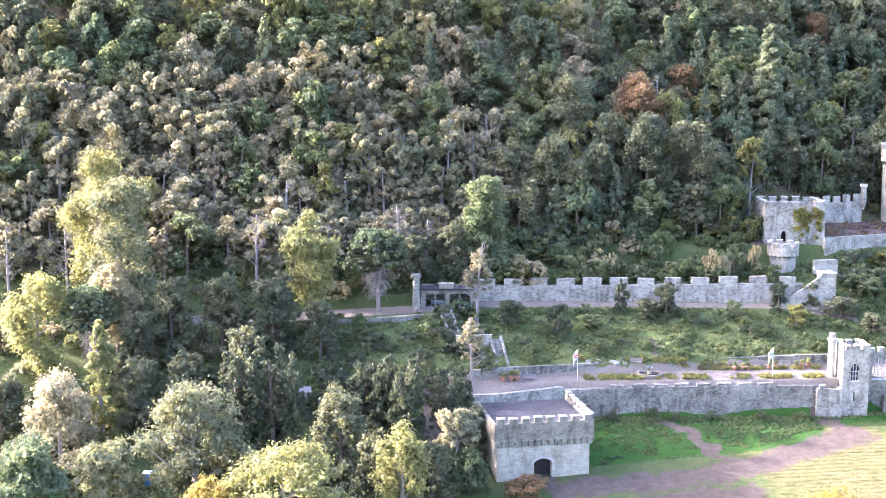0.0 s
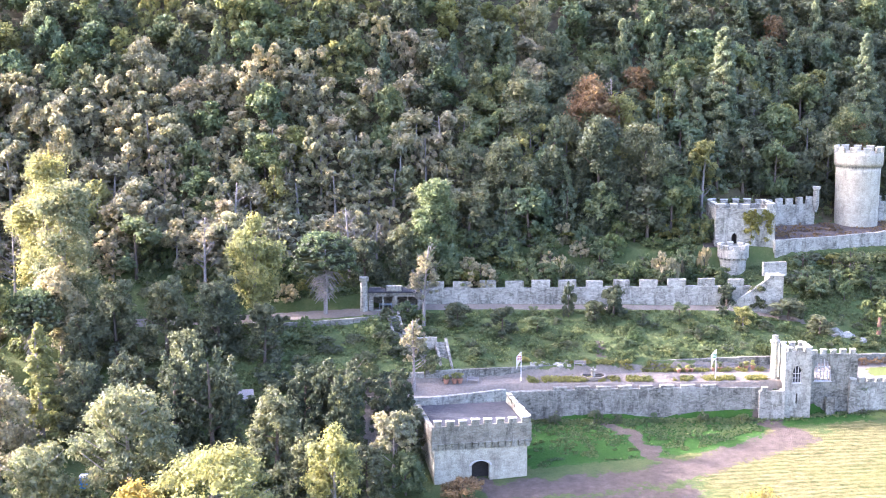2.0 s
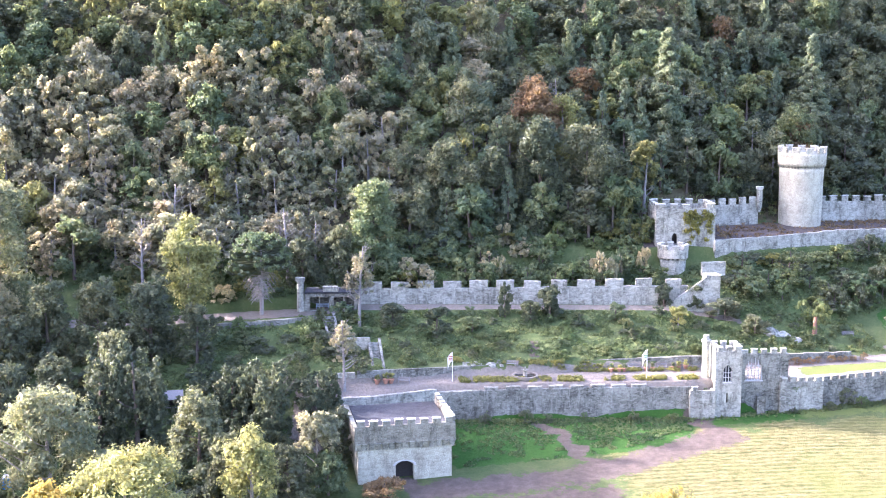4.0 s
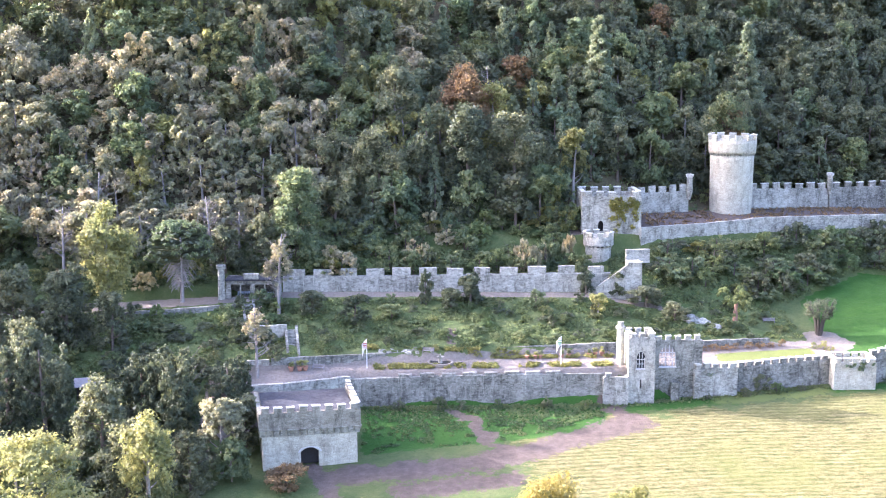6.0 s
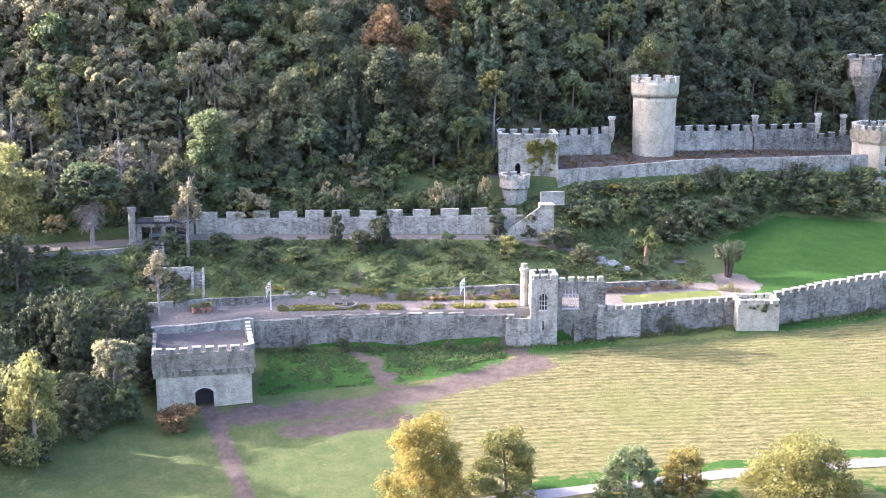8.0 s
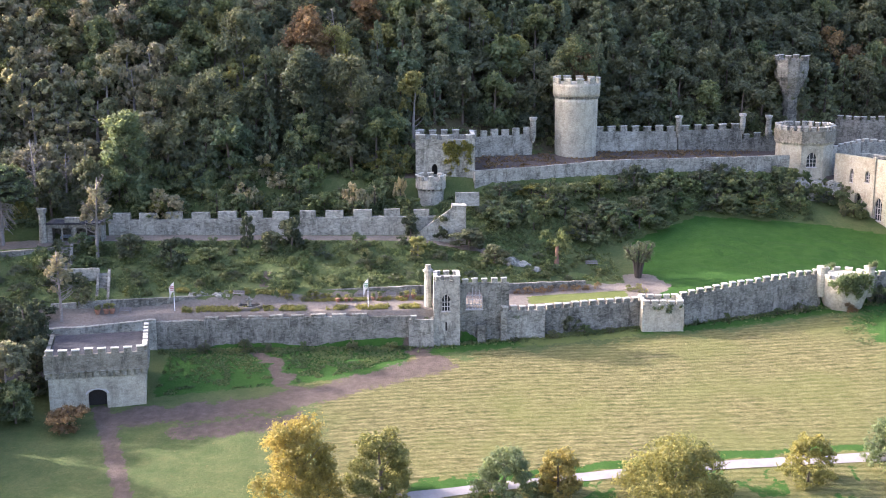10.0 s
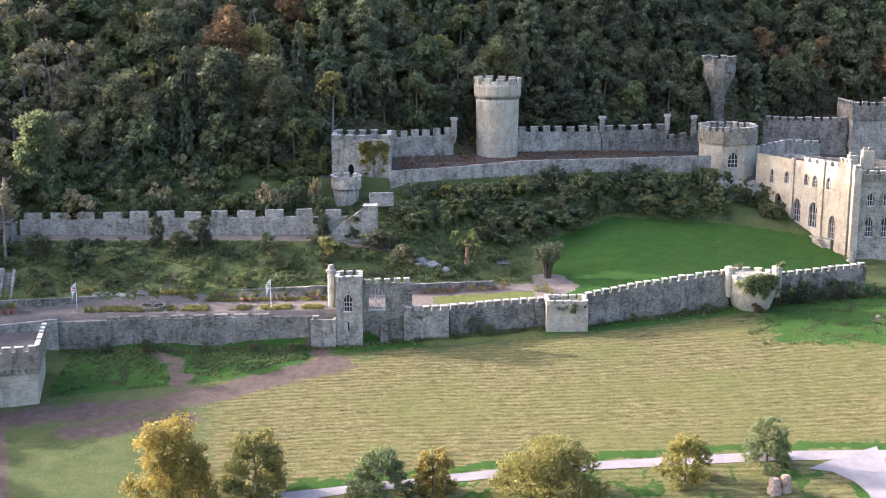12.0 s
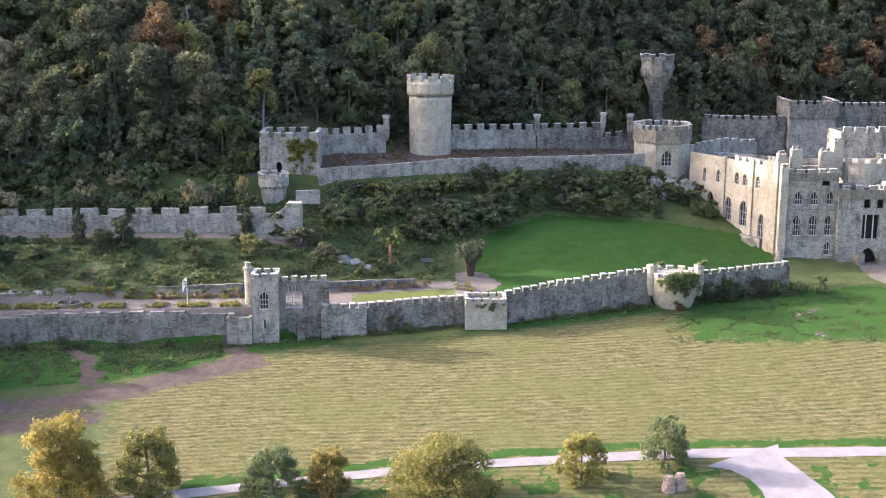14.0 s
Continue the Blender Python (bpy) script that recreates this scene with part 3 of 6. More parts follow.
def wall_run(name, label, pts, thick, mat, foot, w=1.1, gap=0.8, h=0.75, group="castle walls", ruined=0.0, cell=1.2, capped=True):
    """A battlemented wall along pts (x, y, top z); its foot stands in the land at depth foot."""
    x0, y0, _ = pts[0]
    ob = thing(name, (x0, y0, 0), label, "wall", group)
    for n, (a, b) in enumerate(zip(pts, pts[1:])):
        a, b = Vector(a), Vector(b)
        run = Vector((b.x - a.x, b.y - a.y))
        turn = math.degrees(math.atan2(run.y, run.x))
        low = min(land_z(a.x + (b.x - a.x) * s / 6, a.y + (b.y - a.y) * s / 6 - 0.6) for s in range(7)) - foot
        bm = pierced(run.length + 0.02, low, a.z, thick, cell=cell, uneven=0.12, seed=n + len(name))
        for v in bm.verts:
            f = (v.co.z - low) / (a.z - low)
            v.co.z += (b.z - a.z) * f * v.co.x / run.length
        body = part("wall_body", bm, mat, ob)
        body.matrix_basis = pose(a.x - x0, a.y - y0, 0, 0, 0, turn)
        off = Vector((-run.y, run.x)).normalized() * thick / 2
        if h:
            merlons(ob, (a.x - x0 + off.x, a.y - y0 + off.y, a.z), (b.x - x0 + off.x, b.y - y0 + off.y, b.z), w, gap, thick * 0.7, h, mat, ruined=ruined, capped=capped)
    return ob


def tower_block(ob, x0, x1, y0, y1, z0, z1, mat, holes=None, thick=0.7, roof=SLATE, roof_drop=0.9, seed=1):
    """Four walls (front, right, back, left) round a rectangle in ob's space, with openings, and a flat roof."""
    holes = holes or {}
    sides = {"front": ((x0, y0), (x1, y0)), "right": ((x1, y0), (x1, y1)), "back": ((x1, y1), (x0, y1)), "left": ((x0, y1), (x0, y0))}
    for n, (side, (a, b)) in enumerate(sides.items()):
        run = Vector((b[0] - a[0], b[1] - a[1]))
        bm = pierced(run.length, z0, z1, thick, holes.get(side, ()), seed=seed + n)
        w = part(side + "_wall", bm, mat, ob)
        w.matrix_basis = pose(a[0], a[1], 0, 0, 0, math.degrees(math.atan2(run.y, run.x)))
    bm = bmesh.new()
    box(bm, x0 + thick, x1 - thick, y0 + thick, y1 - thick, z1 - roof_drop - 0.3, z1 - roof_drop)
    part("roof", bm, roof, ob)
    # solid dark block in place of rooms, for the shade behind the openings
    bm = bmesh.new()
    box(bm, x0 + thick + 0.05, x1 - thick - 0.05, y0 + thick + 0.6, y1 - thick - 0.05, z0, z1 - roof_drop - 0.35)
    part("interior", bm, SHADE_INSIDE, ob)


# ---- lodge at the foot of the garden ----
def build_lodge():
    ob = thing("lodge", (7.9, 176.8, -12.4), "square limewashed castle lodge with corbelled battlements and arched doorway", "lodge", turn=10.5)
    w, d, h = 14.0, 12.5, 6.0
    tower_block(ob, 0, w, 0, d, -1.0, h, STONE_WHITE, {"front": [(5.6, -0.6, 2.7, 3.6, 0.4)]}, 0.9, roof_drop=-0.6)
    o = 0.5
    for side, (a, b) in {"front": ((-o, -o), (w + o, -o)), "right": ((w + o, -o), (w + o, d + o)), "back": ((w + o, d + o), (-o, d + o)), "left": ((-o, d + o), (-o, -o))}.items():
        run = Vector((b[0] - a[0], b[1] - a[1]))
        turn = math.degrees(math.atan2(run.y, run.x))
        if side == "back":
            continue
        if side == "left":
            part("kerb", pierced(run.length, h - 0.05, h + 2.3, 0.6, seed=4), STONE_DULL, ob).matrix_basis = pose(a[0], a[1], 0, 0, 0, turn)
            continue
        p = part("parapet", pierced(run.length, h - 0.05, h + 2.6, 0.6, seed=len(side)), STONE_DULL, ob)
        p.matrix_basis = pose(a[0], a[1], 0, 0, 0, turn)
        inn = Vector((-run.y, run.x)).normalized() * 0.3
        merlons(ob, (a[0] + inn.x, a[1] + inn.y, h + 2.6), (b[0] + inn.x, b[1] + inn.y, h + 2.6), 1.15, 0.85, 0.6, 0.75, STONE_DULL)
        if side in ("front", "right", "left"):
            corbels(ob, (*(Vector(a) + inn * (0.5 / 0.3)), h - 1.0), (*(Vector(b) + inn * (0.5 / 0.3)), h - 1.0), 1.0, STONE_PALE, 2.1)
    bm = bmesh.new()
    box(bm, 0.3, w - 0.3, 0.3, d + 0.1, h + 2.05, h + 2.2)
    part("roof_deck", bm, SLATE, ob, "dark flat roof covering")
    bm = bmesh.new()
    n = 10
    for i in range(n):
        a, b = math.pi * i / n, math.pi * (i + 1) / n
        slab(bm, *[(5.6 + 1.35 - r * math.cos(t), -0.05, 2.3 + r * 0.48 * math.sin(t)) for r, t in ((1.45, a), (1.45, b), (1.75, b), (1.75, a))], (0, 0.25, 0))
    part("door_arch", bm, FRAME, ob)
    return ob


build_lodge()


# ---- garden terrace walls ----
wall_run("castle_wall", "weathered grey rubble retaining wall with broken battlements below the garden", [(19.5, 199.3, -4.9), (34, 199.9, -4.6), (48, 200.3, -4.5), (61.5, 200.7, -4.5)], 1.2, STONE_GREY, 0.8, 2.5, 1.9, 0.45, ruined=0.25, capped=False)
# paler than the wall it ends: sun on its return, given as stone colour
wall_run("castle_wall", "projecting end of the terrace lawn wall, paled as sunlit", [(76.7, 206.4, -4.3), (76.9, 202.2, -4.3), (84.5, 203.7, -4.5), (84.6, 204.9, -4.5)], 1.0, STONE_PALE, 0.8, 0.95, 0.75, 0.75)
wall_run("castle_wall", "grey stone battlemented wall in front of the terrace lawn", [(84.7, 204.7, -4.7), (101.6, 208.3, -4.3)], 1.1, STONE_GREY, 0.8, 0.95, 0.75, 0.75)
wall_run("castle_wall", "long grey battlemented wall climbing along the lawn", [(108.6, 208.1, -3.6), (119.5, 211.6, -2.5), (136.0, 216.8, -1.5)], 1.1, STONE_GREY, 0.8, 1.0, 0.8, 0.75)
wall_run("castle_wall", "low grey battlemented wall overgrown beside the castle forecourt", [(144.0, 218.3, -2.6), (154, 220.2, -2.1), (163.0, 222.2, -1.6)], 1.0, STONE_GREY, 0.8, 1.0, 0.8, 0.7)
wall_run("garden_wall", "low grey rubble wall behind the gravel terrace", [(6.5, 200.8, -1.7), (20, 203.5, -1.8), (33, 206.7, -1.9), (48, 208.4, -1.7), (63, 209.6, -1.5), (78, 212.2, -1.9), (93, 215.5, -2.2)], 0.6, STONE_GREY, 0.5, h=0, group="garden walls")
wall_run("castle_wall", "pale limestone terrace wall with wide stepped merlons", [(5.6, 228.2, 6.9), (30, 228.3, 7.0), (50, 228.3, 7.2), (66.5, 228.3, 7.3)], 1.2, STONE_PALE, 0.6, 3.2, 2.4, 1.35, capped=False)
wall_run("garden_wall", "ruined grey retaining wall below the left garden path", [(-22, 213.3, 3.4), (-8, 215.4, 3.9), (-1.5, 217.2, 4.1)], 0.7, STONE_GREY, 0.6, h=0, group="garden walls")
wall_run("castle_wall", "rough rubble retaining wall of the upper castle terrace", [(74.4, 242.0, 13.8), (88.4, 246.4, 14.0), (101, 250.2, 14.6), (125, 257.4, 14.1), (143, 262.8, 13.8)], 0.9, STONE_PALE, 0.6, h=0)
wall_run("castle_wall", "ruined upper curtain wall with tall merlons", [(73.7, 256.6, 18.6), (87.5, 260.9, 18.8)], 0.8, STONE_PALE, 0.6, 1.5, 1.2, 1.4, capped=False)
wall_run("castle_wall", "pale upper curtain wall below the wooded hill", [(101.2, 265.4, 18.7), (120.4, 271.4, 18.0)], 0.8, STONE_PALE, 0.6, 1.7, 1.4, 1.1)
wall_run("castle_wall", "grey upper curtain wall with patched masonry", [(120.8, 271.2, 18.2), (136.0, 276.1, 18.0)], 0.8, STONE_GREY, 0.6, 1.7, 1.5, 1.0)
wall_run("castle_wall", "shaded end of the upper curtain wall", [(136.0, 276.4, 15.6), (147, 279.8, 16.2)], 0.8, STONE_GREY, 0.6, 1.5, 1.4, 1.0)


def finial(x, y, z, h, mat=STONE_PALE):
    ob = thing("turret_pinnacle", (x, y, z), "slim stone bartizan pinnacle on the curtain wall", "pinnacle", "wall pinnacles")
    bm = bmesh.new()
    ring_tower(bm, 0.25, 0.65, -2.2, -0.6, 10, 4)
    ring_tower(bm, 0.65, 0.62, -0.6, h - 0.5, 10, 4)
    part("shaft", bm, mat, ob)
    bm = bmesh.new()
    ring_tower(bm, 0.62, 0.85, h - 0.5, h - 0.2, 10, 1)
    ring_tower(bm, 0.85, 0.85, h - 0.2, h + 0.2, 10, 1)
    part("cap", bm, COPING, ob)


for fx, fy, fz, fh in ((87.6, 260.6, 19.2, 3.0), (120.6, 271.0, 19.0, 2.3), (136.0, 276.0, 19.0, 2.2), (142.5, 278.3, 17.6, 3.0)):
    finial(fx, fy, fz, fh)


# ---- garden gatehouse ----
def build_gatehouse():
    ob = thing("gatehouse", (65.5, 200.5, 0), "ruined gothic gatehouse with tower, chimney turret and traceried window", "gatehouse")
    tower_block(ob, 0, 4.4, 0, 4.6, -10.5, 1.5, STONE_GATE, {"front": [(1.35, -3.7, 1.4, 2.9, True), (1.95, -7.2, 0.25, 1.7, False)]}, 0.6)
    for a, b in (((0, 0.3), (4.4, 0.3)), ((4.1, 0), (4.1, 4.6)), ((0.3, 4.6), (0.3, 0)), ((4.4, 4.3), (0, 4.3))):
        merlons(ob, (*a, 1.5), (*b, 1.5), 0.85, 0.65, 0.55, 0.65, STONE_GATE)
    gothic_window(ob, 1.35, -3.7, 1.4, 2.9, 0.3, 2)
    bm = bmesh.new()
    ring_tower(bm, 0.62, 0.62, -10.5, 2.4, 8, 10)
    ring_tower(bm, 0.85, 0.85, 2.4, 2.8, 8, 1)
    ring_tower(bm, 0.5, 0.5, 2.8, 3.6, 8, 1)
    t = part("chimney_turret", bm, STONE_GATE, ob, "slim octagonal limewashed stair turret")
    t.matrix_basis = pose(-0.9, 3.3, 0)
    tower_block(ob, -4.2, -0.05, -0.7, 2.2, -10.5, -4.9, STONE_PALE, thick=0.5, roof_drop=0.5, seed=5)
    merlons(ob, (-4.2, -0.45, -4.9), (-2.6, -0.45, -4.9), 0.9, 0.7, 0.4, 0.5, STONE_PALE)
    bm = pierced(8.4, -10.3, 0.6, 0.8, [(1.05, -3.9, 2.9, 4.0, True)], seed=9)
    p = part("screen_wall", bm, STONE_GREY, ob, "rough grey wall pierced by a traceried window")
    p.matrix_basis = pose(4.38, 1.8, 0, 0, 0, 4)
    gothic_window(ob, 5.4, -3.9, 2.9, 4.0, 2.25, 4, glazed=False, rows=4)
    merlons(ob, (4.5, 2.2, 0.6), (12.7, 2.8, 0.6), 0.95, 0.8, 0.6, 0.65, STONE_PALE)
    bm = pierced(1.4, -10.5, -6.4, 0.7, seed=3)
    p = part("buttress", bm, STONE_GREY, ob)
    p.matrix_basis = pose(7.4, 1.0, 0)
    return ob


build_gatehouse()


def build_square_bastion():
    ob = thing("wall_tower", (101.5, 205.6, 0), "small pale square bastion on the garden wall", "tower", "wall towers")
    tower_block(ob, 0, 7.2, 0, 5.0, -9.8, -4.2, STONE_WHITE, thick=0.6, roof_drop=0.8, roof=STONE_GREY)
    for a, b in (((0, 0.3), (7.2, 0.3)), ((6.9, 0), (6.9, 5.0)), ((0.3, 5.0), (0.3, 0)), ((7.2, 4.7), (0, 4.7))):
        merlons(ob, (*a, -4.2), (*b, -4.2), 0.95, 0.75, 0.5, 0.6, STONE_WHITE)


build_square_bastion()


def build_horned_tower():
    ob = thing("wall_tower", (140.2, 217.2, 0), "half-round bastion with two corner turrets draped in ivy", "tower", "wall towers")
    bm = bmesh.new()
    ring_tower(bm, 3.0, 4.4, -8.8, -4.6, 26, 6)
    ring_tower(bm, 4.4, 4.5, -4.6, -1.9, 26, 3)
    part("drum", bm, STONE_WHITE, ob)
    ring_merlons(ob, 0, 0, 4.2, -1.9, 12, 1.2, 0.6, 0.5, STONE_WHITE)
    for sx in (-4.3, 4.3):
        bm = bmesh.new()
        ring_tower(bm, 0.6, 0.95, -5.6, -3.4, 12, 3)
        ring_tower(bm, 0.95, 0.9, -3.4, -0.4, 12, 3)
        ring_tower(bm, 1.05, 1.05, -0.4, 0.0, 12, 1)
        t = part("corner_turret", bm, STONE_WHITE, ob)
        t.matrix_basis = pose(sx, -0.9, 0)


build_horned_tower()


# ---- upper ruins and the round tower ----
def build_round_tower():
    ob = thing("round_tower", (96.9, 263.0, 0), "tall round limewashed tower with corbelled battlements", "tower")
    bm = bmesh.new()
    ring_tower(bm, 4.35, 4.55, 12.5, 26.3, 40, 16)
    part("shaft", bm, STONE_WHITE, ob, smooth=True)
    bm = bmesh.new()
    ring_tower(bm, 4.9, 5.0, 26.7, 29.4, 40, 4)
    part("parapet", bm, STONE_WHITE, ob, smooth=True)
    for i in range(44):
        t = 360 * i / 44
        part_mesh("corbel", corbel_mesh(STONE_PALE), None, ob, m=pose(4.55 * math.cos(radians(t)), 4.55 * math.sin(radians(t)), 26.22, 0, 0, t + 90))
    ring_merlons(ob, 0, 0, 4.72, 29.4, 11, 1.5, 0.5, 1.1, STONE_WHITE, 10)


build_round_tower()


def build_ruined_keep():
    ob = thing("ruined_keep", (62.8, 243.0, 0), "roofless square ruined tower with ivy and a low doorway", "tower")
    tower_block(ob, 0, 11.7, 0, 9.0, 9.5, 19.9, STONE_PALE, {"front": [(3.2, 12.9, 1.1, 2.2, True)]}, 0.9, roof=STONE_GREY, roof_drop=1.6)
    for a, b in (((0, 0.4), (11.7, 0.4)), ((11.3, 0), (11.3, 9)), ((0.4, 9), (0.4, 0)), ((11.7, 8.6), (0, 8.6))):
        merlons(ob, (*a, 19.9), (*b, 19.9), 1.3, 1.1, 0.7, 0.8, STONE_PALE, ruined=0.12)
    bm = bmesh.new()
    ring_tower(bm, 2.3, 2.55, 4.5, 10.6, 24, 8)
    ring_tower(bm, 2.95, 2.95, 10.9, 12.6, 24, 3)
    t = part("stair_turret", bm, STONE_PALE, ob, "round stair turret at the foot of the keep")
    t.matrix_basis = pose(2.9, -3.0, 0)
    ring_merlons(ob, 2.9, -3.0, 2.7, 12.6, 8, 1.15, 0.5, 0.75, STONE_PALE)
    for i in range(20):
        part_mesh("corbel", corbel_mesh(STONE_PALE), None, ob, m=pose(2.9 + 2.55 * math.cos(radians(18 * i)), -3.0 + 2.55 * math.sin(radians(18 * i)), 10.45, 0, 0, 18 * i + 90))
    bm = pierced(4.6, 8.0, 10.6, 0.8, seed=31)
    p = part("low_wall", bm, STONE_PALE, ob)
    p.matrix_basis = pose(7.6, -8.0, 0, 0, 0, 6)
    return ob


build_ruined_keep()


def build_stair_block():
    ob = thing("wall_stair", (62.2, 226.6, 0), "pale stone stair rising beside the terrace wall", "stair")
    bm = bmesh.new()
    slab(bm, (0, 0, 2.0), (7.2, 0, 2.0), (7.2, 0, 9.2), (0, 0, 4.0), (0, 0.5, 0))
    part("ramp_wall", bm, STONE_PALE, ob, "sloping pale parapet of the stair")
    part("end_block", pierced(2.6, 2.0, 9.5, 3.6, seed=12), STONE_PALE, ob).matrix_basis = pose(7.2, 0.02, 0)
    for i in range(24):
        part("step", bevelled_box(0.3 + i * 0.29, 0.62 + i * 0.29, 0.52, 1.7, 2.0, 3.7 + i * 0.215, 0.015), STONE_GREY, ob)
    part("coping", bevelled_box(7.1, 9.95, -0.1, 0.6, 9.5, 9.7, 0.04), COPING, ob)


build_stair_block()


# ---- the castle house ----
def build_castle():
    ob = thing("castle", (166.0, 237.6, 0), "ruined gothic castle house of pale stone with battlements and mullioned windows", "castle")
    # front block, grey in shade
    front = [(2.2 + 3.2 * i, z, 1.5, h, True) for i in range(3) for z, h in ((1.0, 3.9), (7.2, 2.5))] + [(8.7, -3.0, 1.4, 2.6, True), (7.6, 10.9, 1.6, 2.0, True)]
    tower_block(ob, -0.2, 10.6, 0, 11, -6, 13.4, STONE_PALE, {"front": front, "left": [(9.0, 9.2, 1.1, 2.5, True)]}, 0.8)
    merlons(ob, (-0.2, 0.35, 13.4), (10.6, 0.35, 13.4), 1.3, 1.0, 0.6, 0.7, STONE_PALE)
    for i in range(3):
        gothic_window(ob, 2.2 + 3.2 * i, 1.0, 1.5, 3.9, 0.35, 2)
        gothic_window(ob, 2.2 + 3.2 * i, 7.2, 1.5, 2.5, 0.35, 2, rows=2)
    gothic_window(ob, 8.7, -3.0, 1.4, 2.6, 0.35, 2, rows=2)
    band = part("parapet_band", pierced(10.9, 11.9, 13.45, 0.2, seed=81), STONE_DULL, ob, "weather-darkened parapet")
    band.matrix_basis = pose(-0.25, -0.16, 0)
    for z in (6.2, 0.2):
        part("string_course", bevelled_box(-0.22, 10.62, -0.1, 0.02, z, z + 0.22, 0.03), STONE_PALE, ob)
    part("corner_turret", bevelled_box(-1.0, 0.5, -0.6, 0.9, -6, 14.6, 0.08), STONE_SUNLIT, ob, "square corner turret catching the sun")
    merlons(ob, (-1.0, 0.1, 14.6), (0.5, 0.1, 14.6), 0.5, 0.4, 1.2, 0.6, STONE_SUNLIT)
    bm = bmesh.new()
    ring_tower(bm, 0.5, 0.9, -6, -3.2, 9, 5, uneven=0.2)
    ring_tower(bm, 0.7, 0.45, -3.2, -1.6, 9, 3, uneven=0.2)
    st = part("garden_pier", bm, STONE_WHITE, ob, "pale ruined pier by the corner")
    st.matrix_basis = pose(-1.2, -2.4, 0)
    # long wing whose sunlit face looks up the lawn
    wing = new("wing")
    wing.parent = ob
    length = 27.0
    wing.matrix_basis = pose(-0.9, 1.6, 0, 0, 0, 116.6)
    # along the wing's own x from the front corner backwards; its face is at y=0 towards the lawn
    tall = [(3.4, -0.5, 1.7, 4.8, True), (8.5, 1.0, 2.2, 5.2, True), (13.2, 1.5, 2.0, 4.8, True)]
    upper = [(5.2, 9.4, 1.2, 2.4, True), (9.0, 9.4, 1.2, 2.4, True), (11.4, 9.4, 1.2, 2.4, True), (17.0, 9.0, 1.3, 2.5, True), (21.5, 8.5, 1.0, 3.0, True)]
    low = [(10.5, -3.2, 2.0, 2.2, True)]
    doorway = [(19.0, 3.0, 1.8, 3.6, True)]
    bm = pierced(length, -5, 14.2, 0.9, [(a, b, c, d, e) for a, b, c, d, e in tall + upper + low + doorway], seed=21)
    for v in bm.verts:
        v.co.y = -v.co.y
    bmesh.ops.reverse_faces(bm, faces=bm.faces[:])
    part("wing_wall", bm, STONE_SUNLIT, wing, "sunlit warm stone front of the wing")
    for a, b, c, d, e in tall + upper:
        gothic_window(wing, -a - c, b, c, d, 0.35, 2 if c > 1.5 else 1, turn=pose(0, 0, 0, 0, 0, 180))
    # dark block in place of the wing's rooms, painted as their shade
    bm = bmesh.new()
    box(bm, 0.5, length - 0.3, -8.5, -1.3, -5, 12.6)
    part("wing_shade_block", bm, SHADE_INSIDE, wing)
    bm = bmesh.new()
    box(bm, 0.3, length - 0.2, -8.8, -0.92, 12.65, 12.95)
    part("wing_roof", bm, SLATE, wing)
    bm = bmesh.new()
    box(bm, 0.0, length, -9.4, -8.85, -5, 13.6)
    part("wing_back", bm, STONE_PALE, wing)
    merlons(wing, (3.2, -0.45, 14.2), (13.5, -0.45, 14.2), 1.2, 0.9, 0.6, 0.7, STONE_SUNLIT)
    for a, b, proud, top in ((-0.6, 2.6, 0.9, 15.6), (6.9, 8.1, 0.35, 14.9), (15.4, 16.2, 0.3, 14.6)):
        bm = bevelled_box(a, b, -0.4, proud, -5, top, 0.06)
        part("buttress_turret", bm, STONE_SUNLIT, wing, "square sunlit turret")
        if top > 15:
            merlons(wing, (a, proud - 0.3, top), (b, proud - 0.3, top), 0.8, 0.6, 0.5, 0.6, STONE_SUNLIT)
    # steps down from the hall door to the lawn
    for i in range(9):
        part("step", bevelled_box(5.4 - i * 0.35, 7.0 - i * 0.35, 0.1, 2.4, -4.5, -0.6 - i * 0.34, 0.02), STONE_SUNLIT, wing)
    part("step_landing", bevelled_box(3.2, 9.2, 0.05, 1.1, -5, -0.5, 0.05), STONE_PALE, wing)
    band = part("parapet_band", pierced(11.0, 8.4, 10.25, 0.2, seed=83), STONE_DULL, ob, "weather-darkened parapet")
    band.matrix_basis = pose(10.6, -1.16, 0)
    # entrance range, recessed
    porch = [(4.6, -5.6, 3.6, 4.2, True), (4.9, 0.4, 3.3, 4.9, False), (5.0, 6.6, 1.3, 2.6, False), (7.6, 6.6, 1.3, 2.6, False)]
    tower_block(ob, 10.65, 21.5, -1.0, 8, -6.5, 10.2, STONE_PALE, {"front": porch}, 0.8, seed=41)
    merlons(ob, (10.65, -0.6, 10.2), (21.5, -0.6, 10.2), 1.5, 1.2, 0.6, 0.8, STONE_PALE)
    for x in (16.2, 17.7):
        bm = bmesh.new()
        box(bm, x, x + 0.18, -0.8, -0.55, 0.4, 5.3)
        part("mullion", bm, FRAME, ob)
    for x in (14.2, 19.0):
        bm = bmesh.new()
        box(bm, x, x + 1.6, -3.2, -1.02, -6.5, -2.2, 0.12)
        part("porch_pier", bm, STONE_GREY, ob)
    for i in range(4):
        part("step", bevelled_box(14.9, 19.4, -4.8 + i * 0.45, -1.05, -6.6, -6.0 + i * 0.17, 0.02), STONE_PALE, ob)
    tower_block(ob, 21.55, 40, 0, 10, -6.5, 11.0, STONE_PALE, {"front": [(0.9, 2.2, 1.7, 4.6, True), (6.0, 2.2, 1.7, 4.6, True)]}, 0.8, seed=47)
    gothic_window(ob, 22.45, 2.2, 1.7, 4.6, 0.35, 2)
